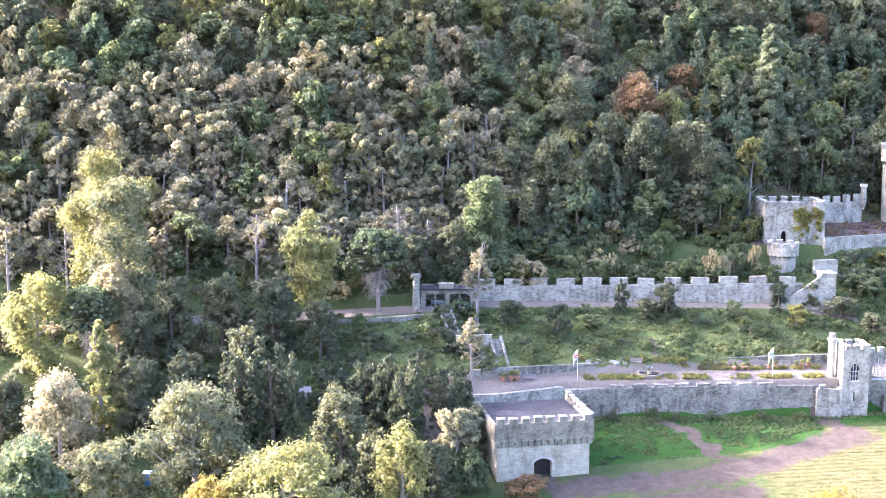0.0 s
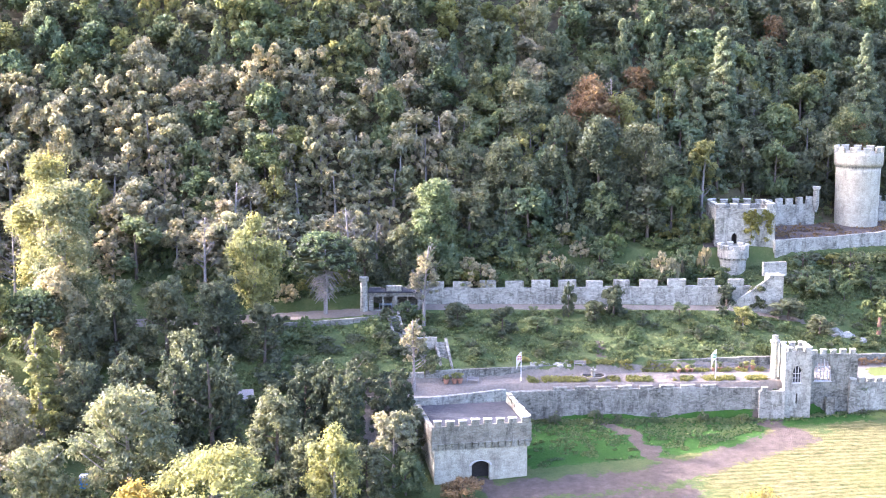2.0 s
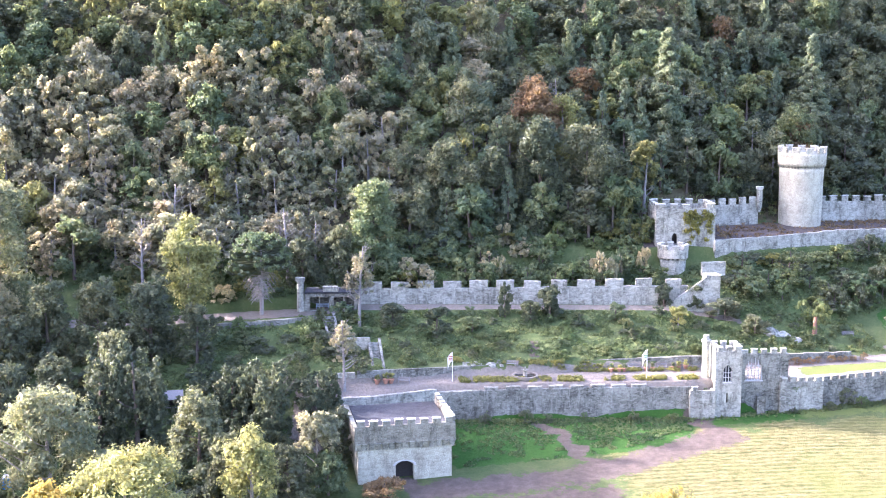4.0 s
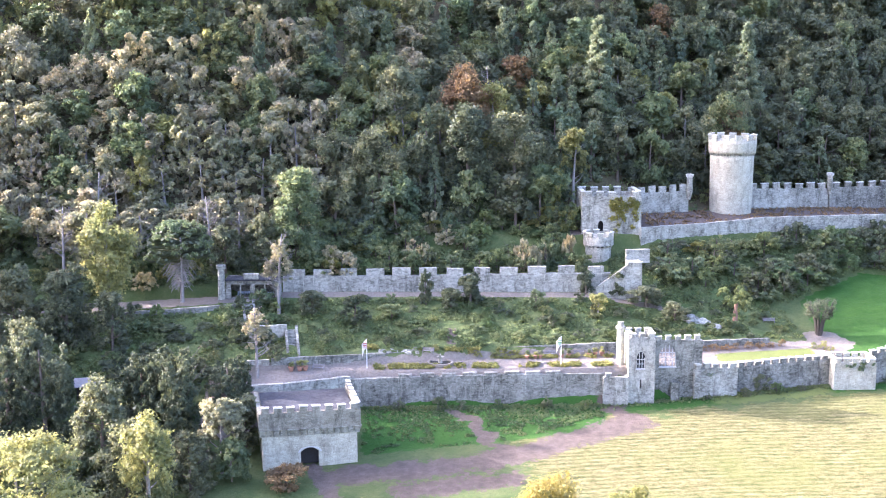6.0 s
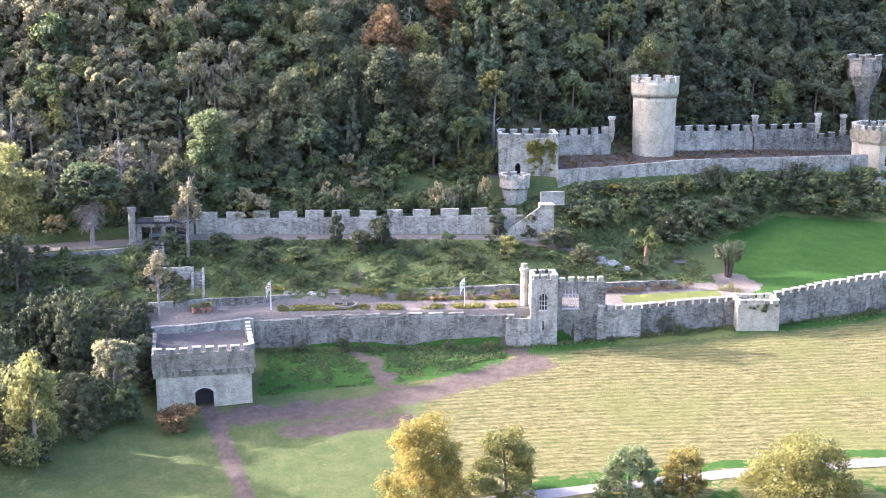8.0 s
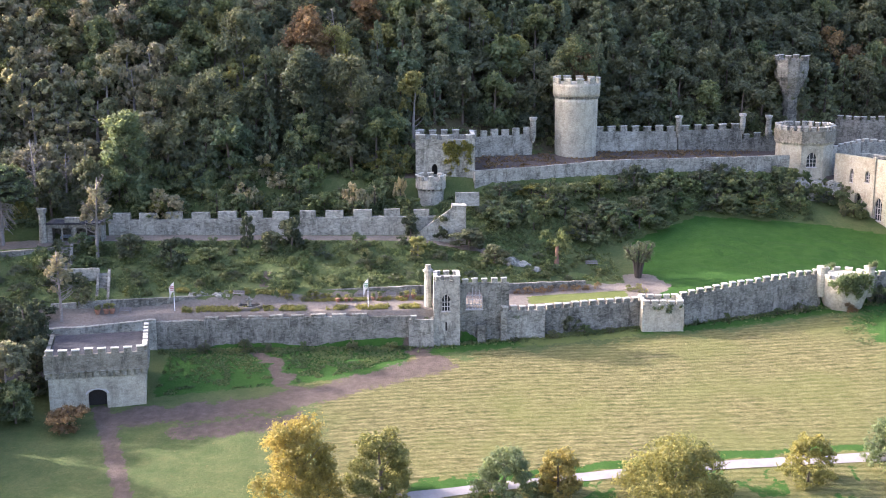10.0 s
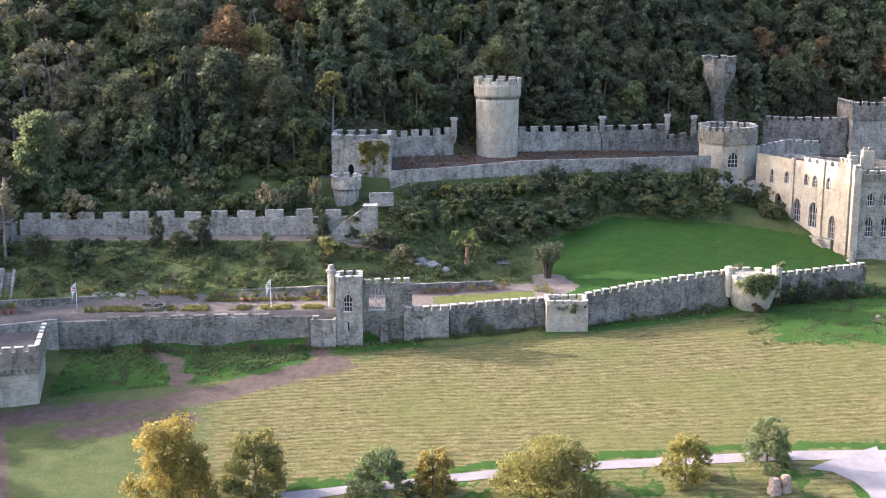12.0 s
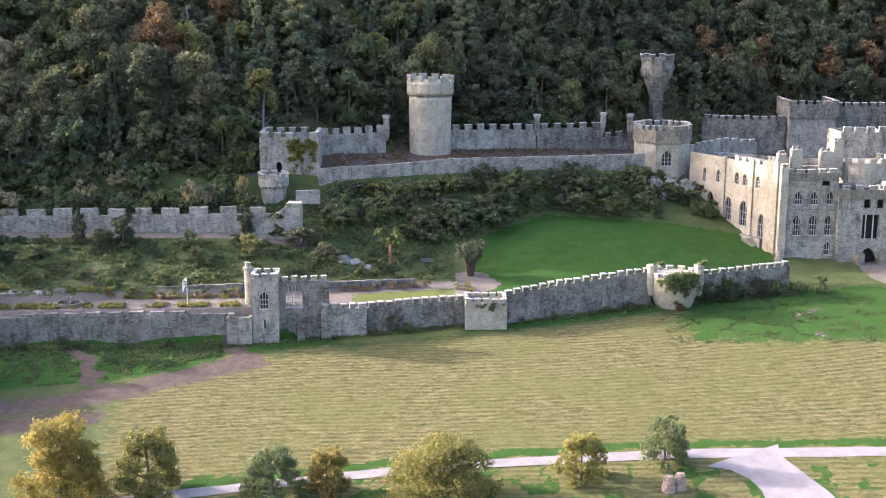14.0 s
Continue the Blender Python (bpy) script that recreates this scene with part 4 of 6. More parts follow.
    # round corner tower behind the entrance
    bm = bmesh.new()
    ring_tower(bm, 5.4, 5.4, -4, 14.2, 32, 12)
    drum = part("round_turret", bm, STONE_SUNLIT, ob, "big round turret")
    drum.matrix_basis = pose(19.5, 12.5, 0)
    ring_merlons(ob, 19.5, 12.5, 5.2, 14.2, 13, 1.3, 0.6, 1.0, STONE_SUNLIT)
    tower_block(ob, 16.0, 26.0, 15.5, 24, 8, 19.6, STONE_PALE, thick=0.7, seed=53)
    merlons(ob, (16.0, 15.8, 19.6), (26.0, 15.8, 19.6), 1.5, 1.2, 0.6, 1.0, STONE_PALE)
    # chimney stacks on the roofs
    for x, y, w, h in ((3.0, 6.2, 2.2, 17.3), (8.6, 5.5, 2.6, 17.0), (12.4, 9.0, 2.0, 18.6), (0.2, 6.0, 1.6, 16.4)):
        part("chimney", bevelled_box(x, x + w, y, y + 1.7, 11.5, h, 0.06, 0.06), STONE_SUNLIT, ob)
        for i in range(2):
            part("chimney_pot", bevelled_box(x + 0.2 + i * w * 0.45, x + 0.2 + i * w * 0.45 + 0.6, y + 0.5, y + 1.1, h - 0.02, h + 0.6, 0.05), STONE_PALE, ob)
    return ob


build_castle()


def build_octagon():
    ob = thing("castle_tower", (147.8, 268.5, 0), "octagonal battlemented castle tower with a mullioned window", "tower", "castle towers")
    r = 6.1
    pts = [(r * math.cos(radians(22.5 + 45 * i)), r * math.sin(radians(22.5 + 45 * i))) for i in range(8)]
    for i in range(8):
        a, b = pts[i], pts[(i + 1) % 8]
        run = Vector((b[0] - a[0], b[1] - a[1]))
        turn = math.degrees(math.atan2(run.y, run.x))
        hole = [(run.length / 2 - 1.1, 11.2, 2.2, 3.2, True)] if i == 5 else []
        p = part("side_wall", pierced(run.length, 6.0, 16.4, 0.7, hole, seed=60 + i), STONE_WHITE, ob)
        p.matrix_basis = pose(*a, 0, 0, 0, turn)
        inn = Vector((-run.y, run.x)).normalized()
        grow = 1.07
        p = part("parapet", pierced(run.length * grow, 16.3, 18.9, 0.6, seed=70 + i), STONE_DULL, ob)
        p.matrix_basis = pose(a[0] * grow, a[1] * grow, 0, 0, 0, turn)
        merlons(ob, (a[0] * grow + inn.x * 0.3, a[1] * grow + inn.y * 0.3, 18.9), (b[0] * grow + inn.x * 0.3, b[1] * grow + inn.y * 0.3, 18.9), 0.95, 0.75, 0.6, 0.85, STONE_PALE)
        corbels(ob, (*a, 15.75), (*b, 15.75), 0.75, STONE_WHITE, 1.4)
        if hole:
            gothic_window(ob, hole[0][0], 11.2, 2.2, 3.2, 0.3, 2, turn=pose(*a, 0, 0, 0, turn))
    bm = bmesh.new()
    ring_tower(bm, 5.3, 5.3, 6.5, 17.9, 8, 1)
    part("core", bm, SLATE, ob)


build_octagon()


def build_back_range():
    ob = thing("castle_tower", (181.2, 285.0, 0), "square battlemented service tower with arched doorway in shade", "tower", "castle towers")
    tower_block(ob, 0, 10.8, 0, 10, 8, 19.2, STONE_PALE, {"left": [(6.6, 9.5, 1.9, 3.0, True), (7.0, 14.6, 1.0, 2.6, True)]}, 0.8)
    o = 0.35
    for a, b in (((-o, -o), (10.8 + o, -o)), ((10.8 + o, -o), (10.8 + o, 10)), ((-o, 10), (-o, -o))):
        run = Vector((b[0] - a[0], b[1] - a[1]))
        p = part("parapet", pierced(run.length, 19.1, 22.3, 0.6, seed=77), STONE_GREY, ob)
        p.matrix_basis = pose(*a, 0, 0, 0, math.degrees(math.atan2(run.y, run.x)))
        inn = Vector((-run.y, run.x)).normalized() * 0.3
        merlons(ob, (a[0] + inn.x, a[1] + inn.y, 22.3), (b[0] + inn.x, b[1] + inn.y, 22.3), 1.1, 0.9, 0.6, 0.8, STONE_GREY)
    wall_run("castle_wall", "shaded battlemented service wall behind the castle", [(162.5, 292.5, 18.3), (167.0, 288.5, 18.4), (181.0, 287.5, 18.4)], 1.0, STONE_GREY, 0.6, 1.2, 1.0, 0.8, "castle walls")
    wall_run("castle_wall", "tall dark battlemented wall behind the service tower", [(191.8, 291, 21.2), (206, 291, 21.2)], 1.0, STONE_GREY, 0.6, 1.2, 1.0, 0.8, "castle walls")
    wall_run("castle_wall", "ruined yard wall linking tower and castle house", [(153.6, 266.5, 14.6), (162.8, 274.5, 15.2), (172, 279.0, 14.2)], 0.8, STONE_PALE, 0.6, 1.4, 1.2, 0.5, "castle walls")
    wall_run("castle_wall", "plain yard wall behind the wing roofs", [(158.5, 266.0, 13.8), (176, 262.0, 12.8), (186, 258, 13.5)], 0.8, STONE_PALE, 0.6, h=0, group="castle walls")


build_back_range()


def build_ivy_tower():
    ob = thing("hill_tower", (150.3, 289.0, 0), "slender ruined tower widening to a broken battlemented head", "tower")
    bm = bmesh.new()
    ring_tower(bm, 1.5, 1.7, 13, 24.0, 9, 12, uneven=0.5)
    ring_tower(bm, 1.7, 3.6, 24.0, 28.6, 9, 5, uneven=0.6)
    ring_tower(bm, 3.7, 4.0, 28.6, 32.6, 9, 4, uneven=0.6)
    part("shaft", bm, STONE_GREY, ob)
    ring_merlons(ob, 0, 0, 3.6, 32.6, 6, 1.3, 0.6, 0.9, STONE_GREY)


build_ivy_tower()


# ---- drive ----
def build_drive():
    m, nt, b = material("pale_drive_surface", 0.9, 0.2)
    c = mix(nt, ramp(nt, noise_out(nt, 0.5, 8, 0.7), [(0.35, (0, 0, 0)), (0.65, (1, 1, 1))]), (0.22, 0.208, 0.197), (0.29, 0.275, 0.263))
    nt.links.new(mix(nt, ramp(nt, noise_out(nt, 6, 4, 0.7), [(0.4, (0, 0, 0)), (0.7, (0.5, 0.5, 0.5))]), c, (0.17, 0.16, 0.15)), b.inputs["Base Color"])

    def strip(pts, half):
        bm = bmesh.new()
        line = []
        for a, c2 in zip(pts, pts[1:]):
            n = max(2, int(math.dist(a, c2) / 1.5))
            line += [(a[0] + (c2[0] - a[0]) * i / n, a[1] + (c2[1] - a[1]) * i / n, a[2] + (c2[2] - a[2]) * i / n) for i in range(n)]
        line.append(pts[-1])
        rows = []
        for i, (x, y, w) in enumerate(line):
            p, q = line[max(0, i - 1)], line[min(len(line) - 1, i + 1)]
            d = Vector((q[0] - p[0], q[1] - p[1])).normalized()
            nrm = Vector((-d.y, d.x))
            wob = 1 + 0.06 * noise.noise(Vector((x * 0.5, y * 0.5, 9)))
            rows.append([bm.verts.new((x + nrm.x * w * s * wob, y + nrm.y * w * s * wob, rough_z(x + nrm.x * w * s, y + nrm.y * w * s) + 0.07)) for s in (-1, -0.5, 0, 0.5, 1)])
        for r, s in zip(rows, rows[1:]):
            for i in range(4):
                bm.faces.new((r[i], s[i], s[i + 1], r[i + 1]))
        return bm
    me = bpy.data.meshes.new("drive")
    bm = strip([(40, 145.5, 1.1), (62, 150.3, 1.1), (84, 154.6, 1.1), (102, 157.2, 1.15), (118, 158.5, 1.3), (130, 159.2, 1.3), (145, 159.0, 1.4), (160, 159.0, 1.3), (230, 160, 1.3)], 1.2)
    bm.to_mesh(me)
    bm.free()
    me.materials.append(m)
    tagged(new("drive", me), "pale compacted stone driveway curving across the park", "driveway", kind="structure")
    me = bpy.data.meshes.new("drive_branch")
    bm = strip([(137.5, 158.6, 6.5), (138.6, 156.5, 4.6), (140.2, 153.2, 3.8), (141.4, 149.5, 4.2), (142, 145, 4.6), (142, 120, 4.6)], 3.0)
    for v in bm.verts:
        v.co.z += 0.02
    bm.to_mesh(me)
    bm.free()
    me.materials.append(m)
    tagged(new("drive_branch", me), "pale stone side branch of the driveway", "driveway", kind="structure")


build_drive()


# ---- trees ----
def leaf_cloud(rng, centres, radii, per, size, flat=0.8, hang=0.0):
    """Sprays of leaves round many centres, three corners to a spray: broad ones within each clump, finer ones at its rim."""
    per = int(per * 1.7)
    n = len(centres) * per
    c = np.repeat(np.asarray(centres, float), per, axis=0)
    r = np.repeat(np.asarray(radii, float), per)[:, None]
    u = rng.normal(size=(n, 3))
    u /= np.linalg.norm(u, axis=1)[:, None]
    reach = rng.uniform(0.2, 1.12, (n, 1))
    p = c + u * r * reach * np.array((1, 1, flat))
    nrm = u * 0.7 + rng.normal(size=(n, 3)) * 0.55 + np.array((0, 0, 0.35))
    nrm /= np.linalg.norm(nrm, axis=1)[:, None]
    t = np.cross(nrm, rng.normal(size=(n, 3)))
    t[:, 2] -= hang
    t /= np.linalg.norm(t, axis=1)[:, None]
    b = np.cross(nrm, t)
    s = size * rng.uniform(0.65, 1.3, (n, 1)) * np.where(reach < 0.6, 1.2, 0.68)
    spray = np.stack([p - t * s * 0.55 - b * s * 0.34, p + t * s * 0.62 + nrm * s * 0.1, p - t * s * 0.2 + b * s * 0.5], axis=1)
    return spray.reshape(-1, 3)


def leaf_mesh(name, verts, mat):
    me = bpy.data.meshes.new(name)
    n = len(verts)
    me.vertices.add(n)
    me.vertices.foreach_set("co", np.ascontiguousarray(verts, np.float32).ravel())
    me.loops.add(n)
    me.loops.foreach_set("vertex_index", np.arange(n, dtype=np.int32))
    me.polygons.add(n // 3)
    me.polygons.foreach_set("loop_start", np.arange(0, n, 3, dtype=np.int32))
    me.update(calc_edges=True)
    me.materials.append(mat)
    return me


def tube(bm, pts, r0, r1, seg=6):
    rings = []
    for i, p in enumerate(pts):
        p = Vector(p)
        d = (Vector(pts[min(i + 1, len(pts) - 1)]) - Vector(pts[max(i - 1, 0)])).normalized()
        a = d.orthogonal().normalized()
        b = d.cross(a)
        r = r0 + (r1 - r0) * i / (len(pts) - 1)
        rings.append([bm.verts.new(p + (a * math.cos(t) + b * math.sin(t)) * r) for t in (2 * math.pi * k / seg for k in range(seg))])
    for q, s in zip(rings, rings[1:]):
        for k in range(seg):
            bm.faces.new((q[k], q[(k + 1) % seg], s[(k + 1) % seg], s[k]))
    bm.faces.new(rings[-1])


def trunk_mesh(rng, h, r, limbs, spread, mat, first=0.3, fork=0):
    bm = bmesh.new()
    lean = rng.normal(size=2) * 0.03 * h
    stem = [(lean[0] * f * f, lean[1] * f * f, h * f) for f in (-0.06, 0.25, 0.5, 0.75, 1.0)]
    tube(bm, stem, r, r * 0.25, 7)
    for i in range(limbs):
        f = first + (0.92 - first) * (i + rng.uniform(0, 0.8)) / max(1, limbs)
        t = rng.uniform(0, 6.28)
        ln = spread * (1.15 - 0.6 * f) * rng.uniform(0.7, 1.1)
        x0, y0, z0 = lean[0] * f * f, lean[1] * f * f, h * f
        tip = (x0 + ln * math.cos(t), y0 + ln * math.sin(t), z0 + ln * rng.uniform(0.4, 0.9))
        mid = ((x0 + tip[0]) / 2, (y0 + tip[1]) / 2, z0 + (tip[2] - z0) * 0.38)
        tube(bm, [(x0, y0, z0), mid, tip], r * 0.42 * (1.2 - f), r * 0.08, 5)
        for _ in range(fork):
            q = Vector(mid).lerp(Vector(tip), rng.uniform(0.1, 0.9))
            e = q + Vector((rng.normal(), rng.normal(), rng.uniform(0.2, 1.4))) * ln * 0.3
            tube(bm, [q, q.lerp(e, 0.5) + Vector(rng.normal(size=3)) * 0.1, e], r * 0.13, r * 0.04, 4)
    me = bpy.data.meshes.new("trunk")
    bm.to_mesh(me)
    bm.free()
    me.shade_smooth()
    me.materials.append(mat)
    return me


def crown_points(kind, rng, n):
    """Clump centres and radii of a crown that is 1 high and 1 wide, its foot at 0."""
    c, r = [], []
    if kind == "dome":
        lobes = []
        for i in range(26):
            t, z = 2.4 * i + rng.uniform(-0.5, 0.5), 0.05 + 0.83 * (i + rng.uniform(0, 0.9)) / 26
            d = 0.36 * (1.0 - z) ** 0.55 * rng.uniform(0.7, 1.05)
            lobes.append((d * math.cos(t), d * math.sin(t), z, rng.uniform(0.1, 0.17)))
        while len(c) < n:
            lx, ly, lz, lr = lobes[rng.integers(len(lobes))]
            u = rng.normal(size=3)
            u /= np.linalg.norm(u)
            c.append(np.array((lx, ly, lz)) + u * lr * rng.uniform(0.4, 1.0) * np.array((1, 1, 0.7)))
            r.append(rng.uniform(0.05, 0.09))
    elif kind in ("broad", "tall", "shrub", "thin"):
        low, girth = {"broad": (0.03, 0.34), "tall": (0.03, 0.31), "shrub": (0.0, 0.34), "thin": (0.32, 0.3)}[kind]
        lobes = [(0, 0, 0.84, 0.17), (0.03, 0.0, 0.6, 0.3)]
        for i in range(15):
            t, f = 2.4 * i + rng.uniform(-0.5, 0.5), rng.uniform(0, 1)
            z = low + 0.12 + (0.72 - low) * f
            d = girth * math.sqrt(max(0.05, 1 - ((z - 0.42) / 0.52) ** 2)) * rng.uniform(0.75, 1.1)
            lobes.append((d * math.cos(t), d * math.sin(t), z, rng.uniform(0.12, 0.2)))
        while len(c) < n:
            lx, ly, lz, lr = lobes[rng.integers(len(lobes))]
            u = rng.normal(size=3)
            u /= np.linalg.norm(u)
            u[2] = abs(u[2]) if rng.random() < 0.7 else u[2]
            p = np.array((lx, ly, lz)) + u * lr * rng.uniform(0.65, 1.0) * np.array((1, 1, 0.75))
            if p[2] < low or p[2] > 0.99 or math.hypot(p[0], p[1]) > 0.55:
                continue
            c.append(p)
            r.append(rng.uniform(0.07, 0.13) if kind != "thin" else rng.uniform(0.035, 0.06))
    elif kind == "conifer":
        boughs = []
        for i in range(64):
            f = 0.06 + 0.92 * (i + rng.uniform(0, 0.9)) / 64
            boughs.append((f, 2.4 * i + rng.uniform(-0.5, 0.5), (0.46 * (1.02 - f) ** 0.75 + 0.015) * rng.uniform(0.62, 1.15)))
        while len(c) < n:
            f, t, ln = boughs[rng.integers(len(boughs))]
            d = ln * rng.uniform(0.25, 1.0) ** 0.7
            t += rng.normal() * 0.12
            c.append((d * math.cos(t), d * math.sin(t), f - 0.22 * d + 0.35 * d * d + rng.normal() * 0.006))
            r.append(0.028 + 0.05 * (1 - f))
        c[0], r[0] = (0, 0, 0.98), 0.03
    elif kind == "column":
        plumes = [(rng.uniform(-0.34, 0.34), rng.uniform(-0.34, 0.34), rng.uniform(0.6, 1.0)) for _ in range(14)]
        while len(c) < n:
            px, py, top = plumes[rng.integers(len(plumes))]
            f = rng.uniform(0.02, 1.0)
            t, w = rng.uniform(0, 6.28), 0.16 * (1.05 - f) ** 0.6
            c.append((px + w * math.cos(t), py + w * math.sin(t), top * f))
            r.append(0.045)
    elif kind == "weep":
        domes = [(rng.uniform(-0.3, 0.3), rng.uniform(-0.3, 0.3), rng.uniform(0.62, 0.95)) for _ in range(9)]
        while len(c) < n:
            px, py, top = domes[rng.integers(len(domes))]
            t, d = rng.uniform(0, 6.28), rng.uniform(0, 0.2)
            c.append((px + d * math.cos(t), py + d * math.sin(t), top - 6.0 * d * d - rng.uniform(0, 0.5) * (d > 0.1)))
            r.append(rng.uniform(0.035, 0.06))
    return np.array(c), np.array(r)


MAKE = {}


def tree_meshes(kind, variant, mat, w, h, clumps, per, size):
    key = (kind, variant, mat.name, w, h, clumps, per)
    if key not in MAKE:
        rng = np.random.default_rng(97 * variant + len(kind) * 13 + clumps)
        c, r = crown_points(kind, rng, clumps)
        c = c * np.array((w, w, h))
        r = r * (w + h) / 2
        hang = 0.9 if kind in ("weep", "column") else 0.0
        crown = leaf_mesh("crown", leaf_cloud(rng, c, r, per, size, 0.6 if kind == "conifer" else 0.85, hang), mat)
        pale = mat in (LEAF_PALE, LEAF_YELLOW, LEAF_SILVER)
        trunk = trunk_mesh(rng, h * (0.95 if kind == "conifer" else 0.8), 0.022 * h + 0.06, 0 if kind == "conifer" else 6, w * 0.42, BARK_PALE if pale else BARK, 0.3)
        MAKE[key] = (trunk, crown)
    return MAKE[key]


def plant_tree(x, y, h, w, kind, mat, label, variant=0, clumps=60, per=36, size=0.6, group="", name="tree", category="tree", sink=0.15, z=None, base=(8.0, 12.0)):
    """A tree or shrub h high and w wide at (x, y), standing in the land."""
    bw, bh = base
    trunk, crown = tree_meshes(kind, variant, mat, bw, bh, clumps, per, size)
    ob = thing(name, (x, y, (land_z(x, y) if z is None else z) - sink), label, category, group)
    s = Matrix.Diagonal((w / bw, w / bw, h / bh, 1))
    turn = pose(0, 0, 0, 0, 0, (x * 37 + y * 53) % 360)
    part_mesh("trunk", trunk, None, ob, m=turn @ s)
    part_mesh("crown", crown, None, ob, m=turn @ s)
    return ob


LABELS = {
    LEAF_GREEN: "green broadleaf tree on the wooded hill", LEAF_DARK: "dark green tree in the hill wood", LEAF_PALE: "pale autumn birch on the wooded hillside",
    LEAF_YELLOW: "yellow-green autumn tree on the hillside", LEAF_RUST: "rust-brown autumn tree in the wood", LEAF_SILVER: "grey-green leafy tree on the hillside",
    LEAF_CONIFER: "blue-green conifer in the hill wood", LEAF_GOLD: "golden autumn tree in the park",
}


def wood_kind(x, y, rnd):
    """Which tree grows where on the hill: birches low on the left, mixed wood above, darker foliage on the right for
    the shade there.
    """
    k = profile(x)
    up = (y - k[9, 0]) / 60
    if x < 12 and up < 0.46 - 0.006 * max(0, x + 20):
        return rnd.choice([(LEAF_PALE, "weep")] * 4 + [(LEAF_PALE, "broad")] * 6 + [(LEAF_SILVER, "tall"), (LEAF_YELLOW, "tall"), (LEAF_SILVER, "weep"), (LEAF_GREEN, "broad")])
    if x < 30:
        return rnd.choice([(LEAF_GREEN, "broad")] * 5 + [(LEAF_CONIFER, "conifer")] * 2 + [(LEAF_SILVER, "tall")] * 3 + [(LEAF_DARK, "broad"), (LEAF_YELLOW, "tall"), (LEAF_YELLOW, "weep"), (LEAF_PALE, "broad"), (LEAF_PALE, "weep")])
    if x < 100:
        return rnd.choice([(LEAF_DARK, "tall")] * 4 + [(LEAF_DARK, "broad")] * 3 + [(LEAF_GREEN, "broad")] * 4 + [(LEAF_CONIFER, "conifer")] * 4 + [(LEAF_RUST, "tall"), (LEAF_SILVER, "tall"), (LEAF_YELLOW, "thin")])
    return rnd.choice([(LEAF_DARK, "broad")] * 6 + [(LEAF_DARK, "tall")] * 4 + [(LEAF_GREEN, "tall")] + [(LEAF_CONIFER, "conifer")] + ([(LEAF_RUST, "broad")] if x > 150 else []))


def mass_of(heap, base, name, label, category):
    """Plants past counting, joined into one mass for each kind of foliage."""
    bw, bh, clumps, per, size = base
    by_mat = {}
    for (mat, kind, v), items in heap.items():
        _, crown = tree_meshes(kind, v, mat, bw, bh, clumps, per, size)
        co = np.empty(len(crown.vertices) * 3, np.float32)
        crown.vertices.foreach_get("co", co)
        co = co.reshape(-1, 3)
        for x, y, z, h, w, t in items:
            s, c = math.sin(t), math.cos(t)
            q = co * np.array((w / bw, w / bw, h / bh), np.float32)
            by_mat.setdefault(mat, []).append(np.stack([q[:, 0] * c - q[:, 1] * s + x, q[:, 0] * s + q[:, 1] * c + y, q[:, 2] + z], axis=1))
    hues = np.random.default_rng(31)
    for mat, chunks in by_mat.items():
        me = leaf_mesh(name, np.concatenate(chunks), mat)
        hue = np.concatenate([np.full(len(q), hues.random(), np.float32) for q in chunks])
        me.attributes.new("hue", "FLOAT", "POINT").data.foreach_set("value", hue)
        tagged(new(name, me), label, category, kind="stuff")


def build_wood():
    rnd = random.Random(11)
    spots = []
    cell = {}
    for _ in range(40000):
        x, y = rnd.uniform(-125, 235), rnd.uniform(222, 365)
        k = profile(x)
        start = k[9, 0] + (2.5 if x > 60 else -5.0)
        if 58 < x < 110 and y < k[9, 0] + 4:
            continue
        if x > 140 and y < k[9, 0] + 4:
            continue
        if y < start or y > k[11, 0] + 21:
            continue
        gap = 4.1 if y < start + 32 else (4.8 if y < start + 50 else 6.5)
        near = [q for a in (-1, 0, 1) for b in (-1, 0, 1) for q in cell.get((int(x // 6) + a, int(y // 6) + b), ())]
        if any((q[0] - x) ** 2 + (q[1] - y) ** 2 < gap * gap for q in near):
            continue
        cell.setdefault((int(x // 6), int(y // 6)), []).append((x, y))
        spots.append((x, y, (y - start)))
    spots.sort(key=lambda s: s[2])
    heap = {}
    for n, (x, y, deep) in enumerate(spots):
        mat, kind = wood_kind(x, y, rnd)
        h = rnd.uniform(9.5, 14) * (1.15 if kind == "conifer" else 1.0)
        w = rnd.uniform(7.2, 10.0) * (0.9 if kind in ("conifer", "tall") else 1.0)
        if x < 8 and deep < 12:
            h *= 0.9
        v = rnd.randrange(3)
        if n < 290:
            plant_tree(x, y, h, w, kind, mat, LABELS[mat], v, 130, 9, 0.78, "hillside wood")
        else:
            heap.setdefault((mat, kind, v), []).append((x, y, land_z(x, y) - 0.2, h, w, rnd.uniform(0, 6.28)))
    mass_of(heap, (8.0, 12.0, 130, 9, 0.78), "distant_wood", "dense mass of tree crowns on the upper hill", "wood")


build_wood()


# ---- single trees that stand out ----
def specimen(x, y, h, w, kind, mat, label, variant=0, dense=1.0, size=0.55, low=None, name="tree"):
    clumps = int(min(330, max(70, 1.9 * (w * h) ** 0.9)) * dense)
    return plant_tree(x, y, h, w, kind, mat, label, variant, int(clumps * 1.5), 18, size, name=name, base=(float(round(w)), float(round(h))))


